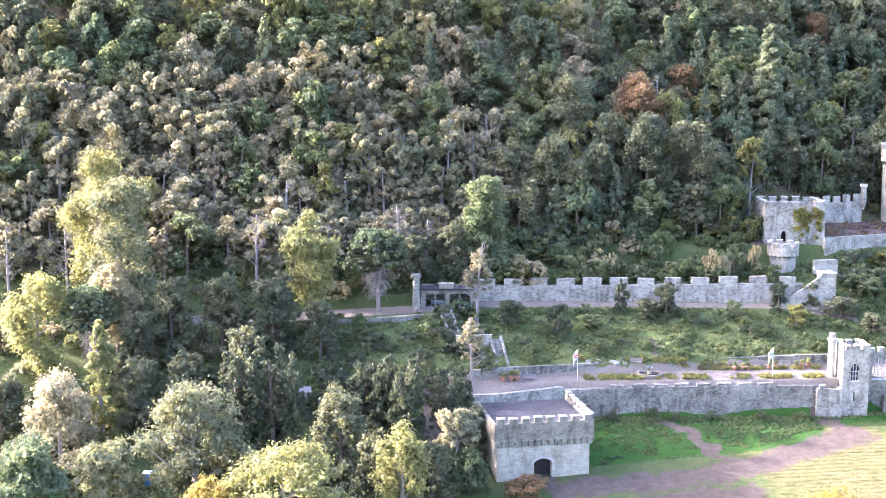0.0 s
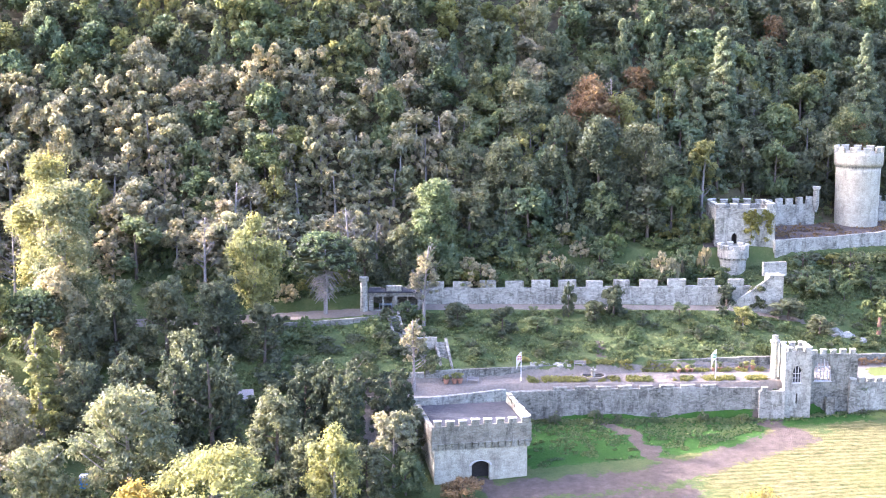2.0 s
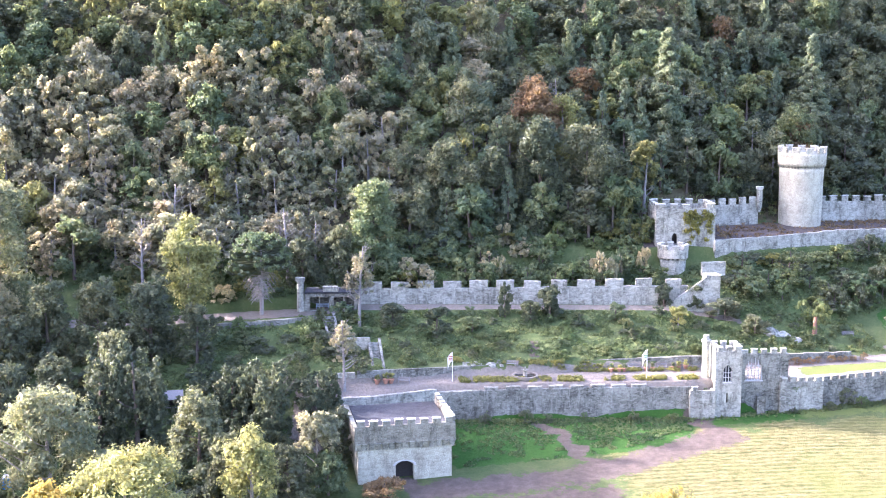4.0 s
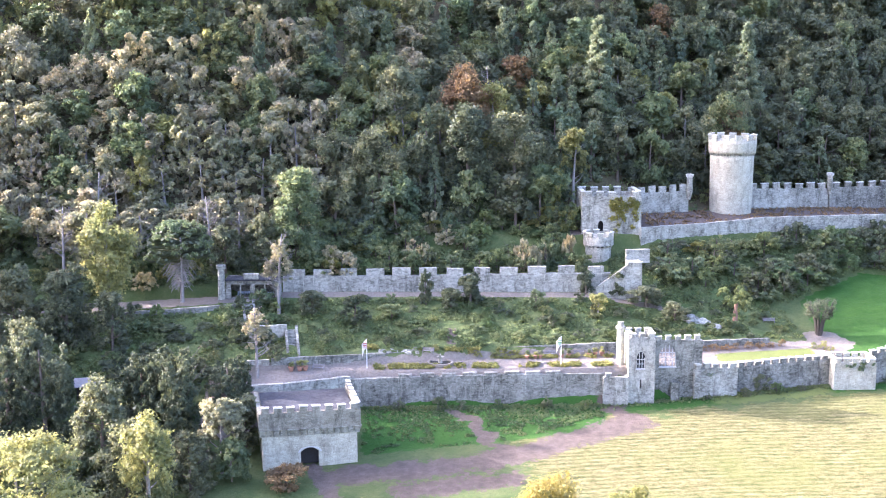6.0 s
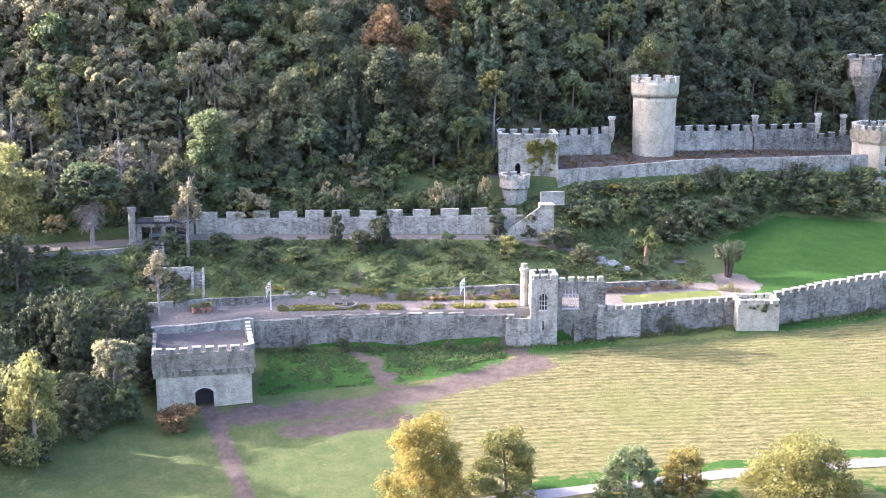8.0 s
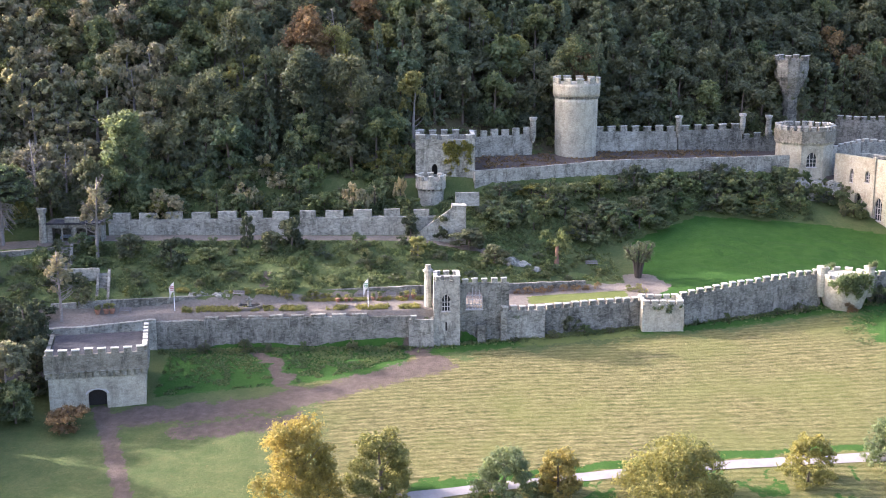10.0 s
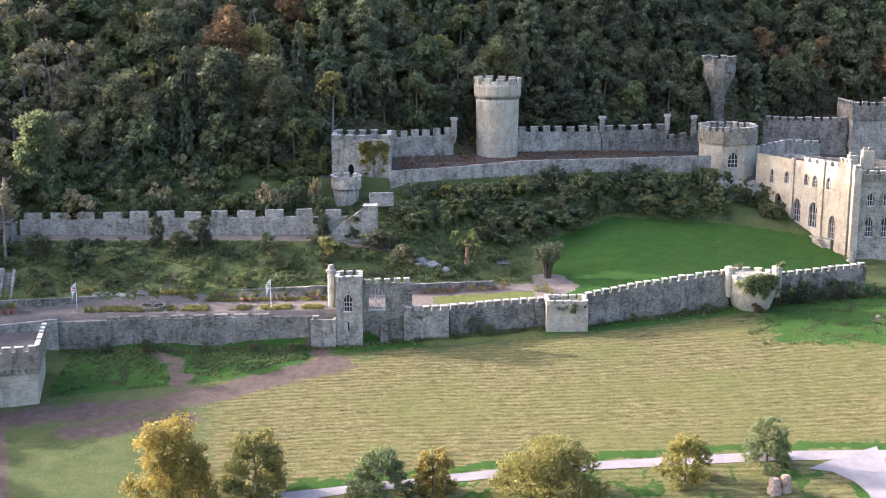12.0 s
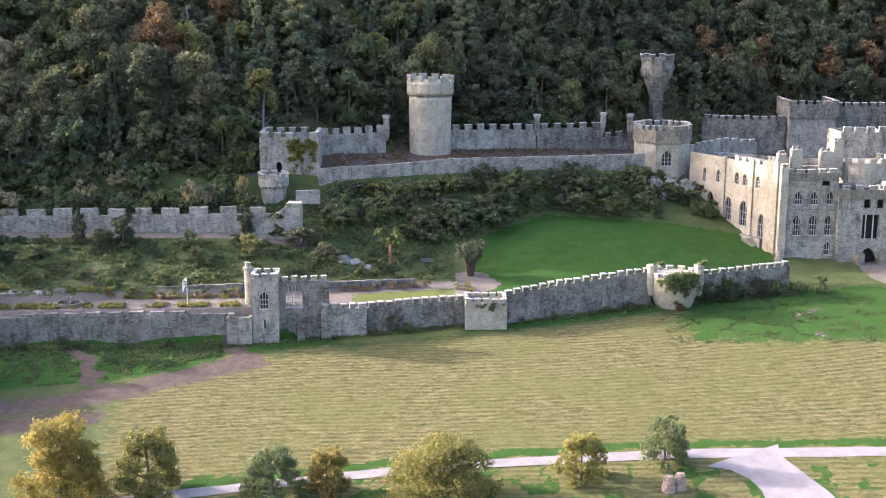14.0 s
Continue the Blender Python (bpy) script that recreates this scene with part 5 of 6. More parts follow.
# below the garden, left of the lodge
specimen(-20.1, 152, 16.6, 20, "broad", LEAF_YELLOW, "broad yellow-green sycamore at the foot of the park", 0)
specimen(-29, 149, 14.0, 12, "broad", LEAF_GOLD, "golden sycamore beside a broad yellow-green one", 1)
specimen(-34.5, 168, 20.2, 22, "dome", LEAF_SILVER, "big grey-green evergreen oak with rounded crown", 1)
specimen(-45, 161, 14.5, 16, "dome", LEAF_SILVER, "grey-green evergreen oak below the garden", 2)
specimen(-54, 157, 16.5, 16, "dome", LEAF_GREEN, "broad green oak at the foot of the park", 1)
specimen(-62, 150, 15.5, 15, "dome", LEAF_GREEN, "green oak at the edge of the park", 2)
specimen(-25.6, 183, 20.5, 9.5, "column", LEAF_YEW, "tall dark weeping cypress", 0, 1.4)
specimen(-31.5, 184, 17.5, 7.0, "column", LEAF_YEW, "dark cypress with drooping plumes", 1, 1.4)
specimen(-6.4, 187, 15.6, 14, "column", LEAF_YEW, "wide dark yew clump with upright plumes", 2, 1.5)
specimen(-12.0, 188, 13.2, 9, "column", LEAF_YEW, "dark yew beside a wider clump", 0, 1.4)
specimen(1.5, 189, 11, 7, "column", LEAF_YEW, "small dark yew behind the lodge", 1, 1.4)
specimen(-14.8, 174, 16.8, 12.0, "dome", LEAF_DARK, "rounded dark olive tree beside the lodge", 2)
specimen(2.0, 176, 12.0, 8.6, "thin", LEAF_PALE, "pale thin-leaved birch beside the lodge", 0, 1.2)
specimen(-5.5, 161, 16.2, 8.6, "tall", LEAF_YELLOW, "tall yellowing tree near the lodge wood", 2)
specimen(-9.5, 166, 13.5, 8, "dome", LEAF_DARK, "dark green understorey tree", 0)
specimen(4.6, 183, 9.5, 6.5, "dome", LEAF_DARK, "dark green holly against the lodge", 1)
specimen(-1.5, 170, 9.5, 9, "dome", LEAF_DARK, "dark bushy tree near the lodge wood", 2)
specimen(3.8, 173.5, 6.5, 6, "shrub", LEAF_GREEN, "bright green shrub beside the lodge", 1)
specimen(-40, 190, 14, 10, "dome", LEAF_DARK, "dark green tree below the garden path", 0)
specimen(-31.3, 194, 15.8, 10.8, "dome", LEAF_DARK, "dark olive-green tree in the shrubbery", 1)
specimen(-46.2, 188, 14.8, 10.7, "dome", LEAF_DARK, "dark rounded tree in the shrubbery", 2)
specimen(-56.2, 178, 16.6, 13, "broad", LEAF_PALE, "pale brownish autumn tree", 2)
specimen(-52.4, 187, 20.6, 9, "conifer", LEAF_YELLOW, "golden-green conifer in the shrubbery", 1, 1.3)
specimen(-66, 182, 15.6, 12, "dome", LEAF_DARK, "dark green tree at the garden's edge", 1)
specimen(-65.9, 200, 19.6, 11.5, "broad", LEAF_YELLOW, "yellowing broadleaf tree in the shrubbery", 0)
specimen(-74, 190, 18, 12, "dome", LEAF_GREEN, "green tree at the garden's edge", 0)
specimen(-54.8, 207, 16.8, 8.0, "tall", LEAF_PALE, "pale brown autumn tree in the shrubbery", 1)
for n, (sx, sy, sh, sw) in enumerate(((-45.2, 205, 15.2, 12), (-37, 206, 15.2, 12), (-28.5, 207, 14.2, 12.5), (-20.5, 205, 11.5, 8), (-50, 201, 13, 9))):
    specimen(sx, sy, sh, sw, "dome", LEAF_DARK, "dark green yew in a row along the garden path", n % 3)
specimen(-55.0, 211.5, 27.6, 12.2, "tall", LEAF_SILVER, "tall pale green poplar-like tree", 0, 1.1)
specimen(-61.1, 221, 29.2, 11.4, "broad", LEAF_YELLOW, "tall yellow-green tree behind a pale one", 1)
specimen(-23.2, 214.7, 20.0, 9.6, "broad", LEAF_YELLOW, "bright yellow-green tree by the garden path", 2)
specimen(7.7, 235, 18.5, 14.0, "dome", LEAF_GREEN, "large rounded green oak behind the terrace wall", 0, 1.2)
specimen(1.6, 231, 11.5, 9.5, "dome", LEAF_DARK, "dark green bush behind the garden alcove", 1)
specimen(-5, 229, 10, 9, "dome", LEAF_DARK, "dark green tree beside the garden alcove", 2)
# on the hill, by the height of the tree tops
specimen(69.4, 270, max(9.0, 55.7 - land_z(69.4, 270)), 13, "conifer", LEAF_CONIFER, "tall blue-green spruce standing above the ruins", 0, 2.2, 0.7)
specimen(105.2, 286, max(9.0, 54.5 - land_z(105.2, 286)), 11.5, "conifer", LEAF_CONIFER, "tall pale spruce behind the round tower", 1, 2.0, 0.7)
specimen(40.5, 264, max(9.0, 45.8 - land_z(40.5, 264)), 12.5, "broad", LEAF_RUST, "rust-red autumn beech on the hillside", 0)
specimen(46.5, 262, max(9.0, 42.5 - land_z(46.5, 262)), 9, "tall", LEAF_YELLOW, "yellowish tree beside a rust-red beech", 1)
specimen(25.8, 263, max(9.0, 45.2 - land_z(25.8, 263)), 11.0, "tall", LEAF_SILVER, "pale blue-green tree amid the dark wood", 1)
specimen(40.7, 250, max(9.0, 39.0 - land_z(40.7, 250)), 15, "dome", LEAF_YEW, "huge dark conical yew above the terrace", 1, 1.2)
specimen(50.0, 251, max(9.0, 36.3 - land_z(50.0, 251)), 13, "broad", LEAF_DARK, "large dark green tree above the terrace", 2)
specimen(31, 248, max(9.0, 33 - land_z(31, 248)), 11, "dome", LEAF_YEW, "dark evergreen tree above the terrace", 0)
specimen(23, 248, max(9.0, 34 - land_z(23, 248)), 12.5, "broad", LEAF_DARK, "dark green tree over the rocky bank", 1)
specimen(13.6, 251, max(9.0, 33 - land_z(13.6, 251)), 11.5, "broad", LEAF_DARK, "dark olive tree over the rocky bank", 0)
specimen(62.3, 254.5, max(9.0, 33.6 - land_z(62.3, 254.5)), 7.5, "thin", LEAF_YELLOW, "slim yellow-leaved tree behind the ruined keep", 0, 0.7)
specimen(57.5, 250, max(9.0, 25.5 - land_z(57.5, 250)), 6, "weep", LEAF_YELLOW, "drooping yellow-green tree behind the keep", 1, 0.8)
specimen(97.5, 272.5, max(9.0, 39.5 - land_z(97.5, 272.5)), 9.5, "broad", LEAF_GREEN, "autumn tree rising just behind the round tower", 2)
specimen(98.5, 274.0, max(9.0, 38.0 - land_z(98.5, 274.0)), 7.5, "tall", LEAF_RUST, "russet tree behind the round tower", 1)
# along the drive
specimen(47.2, 147, 13.4, 14.5, "dome", LEAF_GOLD, "golden-green lime tree beside the drive", 0, 2.6, 0.3)
specimen(57.8, 149.5, 10.6, 12.0, "dome", LEAF_OLIVE, "olive autumn tree beside the drive", 1, 2.3, 0.3)
specimen(73.6, 149, 7.4, 11.4, "dome", LEAF_GREEN, "small dark green tree beside the drive", 0, 2.3, 0.3)
specimen(80.6, 149.6, 7.2, 8.4, "dome", LEAF_GOLD, "small bright yellow tree beside the drive", 1, 2.3, 0.3)
specimen(95.3, 147.5, 9.6, 20.0, "dome", LEAF_OLIVE, "wide olive-yellow tree beside the drive", 2, 2.6, 0.32)
specimen(114.2, 152.6, 7.1, 9.6, "dome", LEAF_OLIVE, "bronze-green conical tree beside the drive", 0, 2.3, 0.3)
specimen(126.1, 156.2, 7.4, 9.0, "dome", LEAF_GREEN, "young green tree beside the drive", 1, 2.3, 0.3)
specimen(11.8, 171.5, 3.6, 7.0, "shrub", LEAF_RUST, "dome-shaped reddish brown bush by the lodge path", 0, 1.4, 0.35, name="shrub")


def build_monkey_puzzle(x, y, h, w, label):
    """Bare tapering trunk, drooping whorls below, a dense umbrella of ropy branches above."""
    rng = np.random.default_rng(int(abs(x) * 10))
    ob = thing("monkey_puzzle_tree", (x, y, land_z(x, y) - 0.2), label, "tree")
    bm = bmesh.new()
    tube(bm, [(0, 0, 0), (0.1, 0, h * 0.4), (0, 0.1, h * 0.93)], 0.42, 0.14, 9)
    part("trunk", bm, BARK_PALE, ob, smooth=True)
    top = bmesh.new()
    dead = bmesh.new()
    for i in range(150):
        f = rng.uniform(0.52, 0.97)
        t = rng.uniform(0, 6.28)
        ln = w / 2 * math.sin(math.acos(min(1, (f - 0.5) / 0.5)) * 0.98 + 0.05) * rng.uniform(0.75, 1.05)
        p0 = Vector((0, 0, h * f * 0.92 + h * 0.02))
        d = Vector((math.cos(t), math.sin(t), 0))
        tube(top, [p0, p0 + d * ln * 0.5 + Vector((0, 0, 0.6)), p0 + d * ln * 0.85 + Vector((0, 0, 0.5)), p0 + d * ln + Vector((0, 0, 1.1))], 0.13, 0.3, 5)
    for i in range(120):
        f = rng.uniform(0.2, 0.55)
        t = rng.uniform(0, 6.28)
        ln = w * rng.uniform(0.16, 0.34) * (0.35 + f)
        p0 = Vector((0, 0, h * f))
        d = Vector((math.cos(t), math.sin(t), 0))
        tube(dead, [p0, p0 + d * ln * 0.6 + Vector((0, 0, 0.1)), p0 + d * ln - Vector((0, 0, ln * 0.45))], 0.09, 0.05, 4)
    part("bough", top, LEAF_DARK, ob)
    tips = []
    for i in range(120):
        f = rng.uniform(0.0, 1.0)
        t = rng.uniform(0, 6.28)
        d = w / 2 * math.sqrt(f) * rng.uniform(0.85, 1.03)
        tips.append((d * math.cos(t), d * math.sin(t), h * (1.0 - 0.42 * f * f) - rng.uniform(0, 0.5)))
    part_mesh("crown", leaf_mesh("crown", leaf_cloud(rng, tips, np.full(len(tips), 0.75), 22, 0.42, 0.7), LEAF_GREEN), None, ob)
    part("dead_bough", dead, BARK_PALE, ob, "pale drooping dead branches")


build_monkey_puzzle(-11.6, 220.5, 14.8, 12.5, "monkey puzzle tree with umbrella crown and bare trunk")
build_monkey_puzzle(-58.2, 203, 14.5, 10, "monkey puzzle tree among dark shrubs")


def build_bare_tree(x, y, h, w, label, leafy=None, sparse=26, seed=0, mat=BARK_PALE):
    rng = np.random.default_rng(seed)
    ob = thing("bare_tree", (x, y, land_z(x, y) - 0.2), label, "tree")
    part_mesh("trunk", trunk_mesh(rng, h, 0.018 * h + 0.08, 22, w * 0.5, mat, 0.28, 4), None, ob)
    if leafy:
        c, r = crown_points("thin", rng, sparse)
        part_mesh("crown", leaf_mesh("crown", leaf_cloud(rng, c * np.array((w, w, h)), r * h * 0.6, 22, 0.4), leafy), None, ob)


build_bare_tree(6.0, 217.5, 14.5, 6.5, "ivy-hung half-dead tree with leaning pale trunk", LEAF_PALE, 130, 3)
build_bare_tree(4.6, 197.5, 12.0, 5.2, "pale dead tree beside the gravel terrace", LEAF_DRY, 90, 4)
rb = random.Random(5)
for n, (bx, by) in enumerate(((-68, 224), (-34, 226), (-8, 231), (-3, 233), (-30, 236), (-78, 222), (46, 270))):
    build_bare_tree(bx, by, rb.uniform(10, 15), rb.uniform(4, 6), "bare pale-stemmed birch in the wood", LEAF_PALE if n % 2 else None, 20, 20 + n)


# ---- shrubs on the banks ----
def scatter_shrubs():
    rnd = random.Random(23)

    def put(x, y, h, w, mat, label, kind="shrub"):
        plant_tree(x, y, h, w, kind, mat, label, rnd.randrange(3), 44, 11, 0.44, "bank shrubs", "shrub", "shrub", 0.25, base=(4.0, 3.2))
    mats = [(LEAF_GREEN, "green leafy shrub on the steep bank")] * 7 + [(LEAF_DARK, "dark evergreen shrub on the steep bank")] * 2 + [(LEAF_DRY, "shrub covered in pale seeding climber")] + [(LEAF_HERB, "low bramble thicket on the bank")] * 4 + [(LEAF_OLIVE, "yellowing leafy shrub on the bank")]
    for _ in range(105):
        x = rnd.uniform(6, 63)
        k = profile(x)
        y = rnd.uniform(k[6, 0] + 0.6, k[9, 0] + 1)
        mat, label = rnd.choice(mats)
        put(x, y, rnd.uniform(2.6, 5.4), rnd.uniform(4, 7), mat, label)
    for x, y, h, w in ((50.5, 233, 6.5, 4.5), (52.6, 232.5, 5.6, 3.0), (31.5, 233, 5.2, 3.4), (54.5, 236, 4.8, 3.4), (59.8, 238, 6.0, 3.2)):
        put(x, y, h, w, LEAF_DRY, "shrub smothered in pale seeding climber", "tall")
    for _ in range(95):
        x = rnd.uniform(77, 143)
        k = profile(x)
        y = rnd.uniform(k[5, 0] + 1.5, k[7, 0] - 1.2)
        if x < 100 and y < 230 and rnd.random() < 0.6:
            continue
        mat, label = rnd.choice([m for m in mats if m[0] is not LEAF_DRY] + [(LEAF_GREEN, "green leafy shrub on the steep bank")] * 4 + [(LEAF_DARK, "dark evergreen shrub on the steep bank")] * 3)
        put(x, y, rnd.uniform(2.0, 4.8), rnd.uniform(4, 7.5), mat, label)
    heap = {}

    def add(x, y, h, w, mat):
        heap.setdefault((mat, "shrub", rnd.randrange(3)), []).append((x, y, land_z(x, y) - 0.25, h, w, rnd.uniform(0, 6.28)))
    for _ in range(60):
        x = rnd.uniform(-45, 4)
        k = profile(x)
        add(x, rnd.uniform(k[6, 0], k[9, 0] + 2), rnd.uniform(2, 4.5), rnd.uniform(3, 6), rnd.choice(mats)[0])
    for _ in range(60):
        x = rnd.uniform(-72, 2)
        y = rnd.uniform(160, 203)
        add(x, y, rnd.uniform(3, 5.5), rnd.uniform(5, 8), rnd.choice((LEAF_DARK, LEAF_GREEN, LEAF_YEW)))
    for _ in range(75):
        x = rnd.uniform(-32, 8)
        k = profile(x)
        add(x, rnd.uniform(k[3, 0] - 2, k[4, 0] - 1.5), rnd.uniform(1.2, 3.4), rnd.uniform(2.5, 5.0), rnd.choice((LEAF_GREEN, LEAF_DARK, LEAF_DARK, LEAF_HERB)))
    for _ in range(130):
        x = rnd.uniform(12, 98)
        k = profile(x)
        y = rnd.uniform(k[3, 0] + 1, k[4, 0] - 0.5 if x < 76 else k[6, 0])
        add(x, y, rnd.uniform(0.8, 2.1), rnd.uniform(1.4, 3.4), rnd.choice((LEAF_GREEN, LEAF_DARK, LEAF_HERB, LEAF_HERB)))
    for _ in range(26):
        x, y = rnd.uniform(140, 158), rnd.uniform(251, 263)
        if x - 140 > (264 - y) * 1.45:
            continue
        put(x, y, rnd.uniform(1.6, 3.6), rnd.uniform(2.5, 5), rnd.choice((LEAF_GREEN, LEAF_DARK, LEAF_HERB)), "shrub on the rocks below the castle tower")
    for x, y in ((141, 259.5), (143.5, 260.6), (146, 261.2), (149, 261.4), (151.5, 261.0), (154, 262.0), (145, 257.5), (150, 258.5), (155.5, 259.5), (157, 256.0)):
        put(x, y, rnd.uniform(2.0, 3.4), rnd.uniform(3, 4.5), rnd.choice((LEAF_GREEN, LEAF_DARK, LEAF_HERB)), "shrub on the rocks below the castle tower")
    for _ in range(90):
        x = rnd.uniform(74, 150)
        add(x, profile(x)[9, 0] + (rnd.uniform(3.0, 7.0) if x > 60 else 0), rnd.uniform(3.0, 5.5), rnd.uniform(4, 7), rnd.choice((LEAF_DARK, LEAF_DARK, LEAF_GREEN, LEAF_YEW)))
    for _ in range(40):
        add(rnd.uniform(-85, -45), rnd.uniform(190, 222), rnd.uniform(2.5, 5), rnd.uniform(4, 7), rnd.choice((LEAF_DARK, LEAF_GREEN, LEAF_PALE)))
    # clipped and dark single shrubs of the sloping garden
    for x, y, h, w, mat in ((32.1, 222, 5.0, 1.9, LEAF_YEW), (40.1, 221.5, 4.6, 3.4, LEAF_YEW), (19.7, 214, 4.4, 3.4, LEAF_YEW), (61.7, 227, 3.4, 2.6, LEAF_YEW), (67.4, 227.3, 3.8, 2.6, LEAF_YEW),
                            (12.0, 217, 3.6, 3.8, LEAF_DARK), (36.6, 220.5, 3.0, 3.2, LEAF_DARK), (72.5, 224.5, 3.2, 4.4, LEAF_DARK), (77, 220, 2.8, 3.6, LEAF_DARK), (26, 216.5, 2.2, 3.0, LEAF_GREEN), (63, 219.5, 3.2, 2.6, LEAF_YELLOW), (52, 221.5, 2.6, 2.4, LEAF_GREEN)):
        plant_tree(x, y, h * 1.3, w * 1.5, "tall" if mat is LEAF_YEW else "shrub", mat, "dark clipped evergreen on the sloping garden" if mat is LEAF_YEW else "leafy shrub on the sloping garden", int(x) % 3, 80, 24, 0.3, "garden shrubs", "shrub", "shrub", base=(3.0, 4.0))
    # foot of the outer walls
    for x in (27, 33.5, 38, 44, 52, 57.5, 80, 86.5, 92, 95.5, 112, 118, 127, 131, 147, 150, 153.5, 157, 161, 165, 168):
        k = profile(x)
        plant_tree(x + rnd.uniform(-1, 1), k[0, 0] - 1.6 + (0.6 if x > 145 else 0), rnd.uniform(1.2, 2.6) * (1.9 if x > 145 else 1), rnd.uniform(1.6, 3.4) * (1.5 if x > 145 else 1), "shrub", rnd.choice((LEAF_GREEN, LEAF_DARK, LEAF_HERB)), "straggling weeds at the foot of the wall", rnd.randrange(3), 44, 20, 0.3, "wall-foot weeds", "shrub", "shrub", 0.2, base=(4.0, 3.2))

    for x in (145.6, 147.4, 149.0, 150.8, 152.6, 154.2, 156.1, 158.0, 160.2):
        plant_tree(x, profile(x)[0, 0] - 0.9, rnd.uniform(2.8, 4.0), rnd.uniform(3.0, 4.2), "shrub", rnd.choice((LEAF_DARK, LEAF_GREEN, LEAF_YEW)), "dense dark bush hiding the forecourt wall", rnd.randrange(3), 44, 20, 0.32, "wall-foot weeds", "shrub", "shrub", 0.2, base=(4.0, 3.2))
    mass_of(heap, (4.0, 3.2, 44, 9, 0.48), "shrubbery", "tangled low shrubs on the garden slopes", "shrubbery")


scatter_shrubs()


def undergrowth(name, label, mat, count, size, place, seed):
    """Low leafage past counting; place gives (x, y, height) or None."""
    rng = np.random.default_rng(seed)
    centres, radii = [], []
    while len(centres) < count:
        p = place(rng)
        if p:
            x, y, h = p
            centres.append((x, y, land_z(x, y) + h * 0.4))
            radii.append(h)
    tagged(new(name, leaf_mesh(name, leaf_cloud(rng, centres, radii, 9, size, 0.55), mat)), label, "undergrowth", kind="stuff")


def on_garden(rng):
    x = rng.uniform(-35, 100)
    k = profile(x)
    y = rng.uniform(k[3, 0] + 0.5, k[4, 0] + 0.3 if x < 76 else k[7, 0])
    return (x, y, rng.uniform(0.15, 0.6)) if noise.noise(Vector((x * 0.2, y * 0.3, 7))) > -0.15 else None


def on_bank(rng):
    x = rng.uniform(-40, 145)
    k = profile(x)
    y = rng.uniform(k[6, 0] + 0.3, k[7, 0]) if x < 76 else rng.uniform(k[5, 0] + 1.0, k[7, 0])
    return x, y, rng.uniform(0.3, 0.9)


def on_wood_floor(rng):
    x = rng.uniform(-110, 200)
    k = profile(x)
    return x, k[9, 0] + rng.uniform(-3, 45) + (3 if x > 60 else 0), rng.uniform(0.7, 1.8)


def on_beds(rng):
    x = rng.uniform(22, 64)
    k = profile(x)
    y = k[1, 0] + (rng.uniform(0.8, 2.6) if rng.random() < 0.6 else rng.uniform(5.6, 6.6))
    return (x, y, rng.uniform(0.2, 0.8)) if noise.noise(Vector((x * 0.5, y * 0.2, 4))) > -0.05 else None


def on_verge(rng):
    x = rng.uniform(20, 165)
    k = profile(x)
    return x, k[0, 0] - abs(rng.normal()) * 0.9 - 0.3, rng.uniform(0.15, 0.5)


undergrowth("garden_undergrowth", "rough herbs and weeds on the sloping garden", LEAF_HERB, 6500, 0.3, on_garden, 1)
undergrowth("bank_undergrowth", "brambles and ferns covering the banks", LEAF_HERB, 3600, 0.4, on_bank, 2)
undergrowth("wood_undergrowth", "mixed scrub on the floor of the wood", LEAF_GREEN, 6500, 0.8, on_wood_floor, 3)
undergrowth("flower_bed_plants", "pale yellowing perennials in the terrace beds", LEAF_OLIVE, 1300, 0.28, on_beds, 4)
undergrowth("wall_verge", "long grass at the foot of the walls", LEAF_HERB, 1500, 0.28, on_verge, 5)


def on_upper_terrace(rng):
    x = rng.uniform(75, 140)
    k = profile(x)
    y = rng.uniform(k[8, 0] + 2.5, k[9, 0] - 0.5)
    return (x, y, rng.uniform(0.15, 0.6)) if math.hypot(x - 96.9, y - 263) > 5 and noise.noise(Vector((x * 0.25, y * 0.3, 37))) > -0.1 else None


def on_castle_slope(rng):
    x = rng.uniform(136, 182)
    y = rng.uniform(198, 221)
    return (x, y, rng.uniform(0.06, 0.2)) if y < profile(x)[0, 0] - 1 and noise.noise(Vector((x * 0.25, y * 0.4, 47))) > 0.1 else None


def on_lower_lawn(rng):
    x = rng.uniform(22, 61)
    y = rng.uniform(182 + (x - 22) * 0.2, 199.5)
    return (x, y, rng.uniform(0.1, 0.32)) if noise.noise(Vector((x * 0.3, y * 0.5, 27))) > 0.25 - 0.055 * (y - 184) and not zones(x, y)[0] > 0.3 else None


undergrowth("terrace_scrub", "brown bracken and brambles below the upper curtain walls", LEAF_RUST, 700, 0.3, on_upper_terrace, 8)
undergrowth("lawn_weeds", "coarse weeds in the grass below the garden wall", LEAF_HERB, 1800, 0.26, on_lower_lawn, 7)
undergrowth("forecourt_weeds", "rough green grass and weeds on the slope before the castle", LEAF_HERB, 1500, 0.2, on_castle_slope, 6)


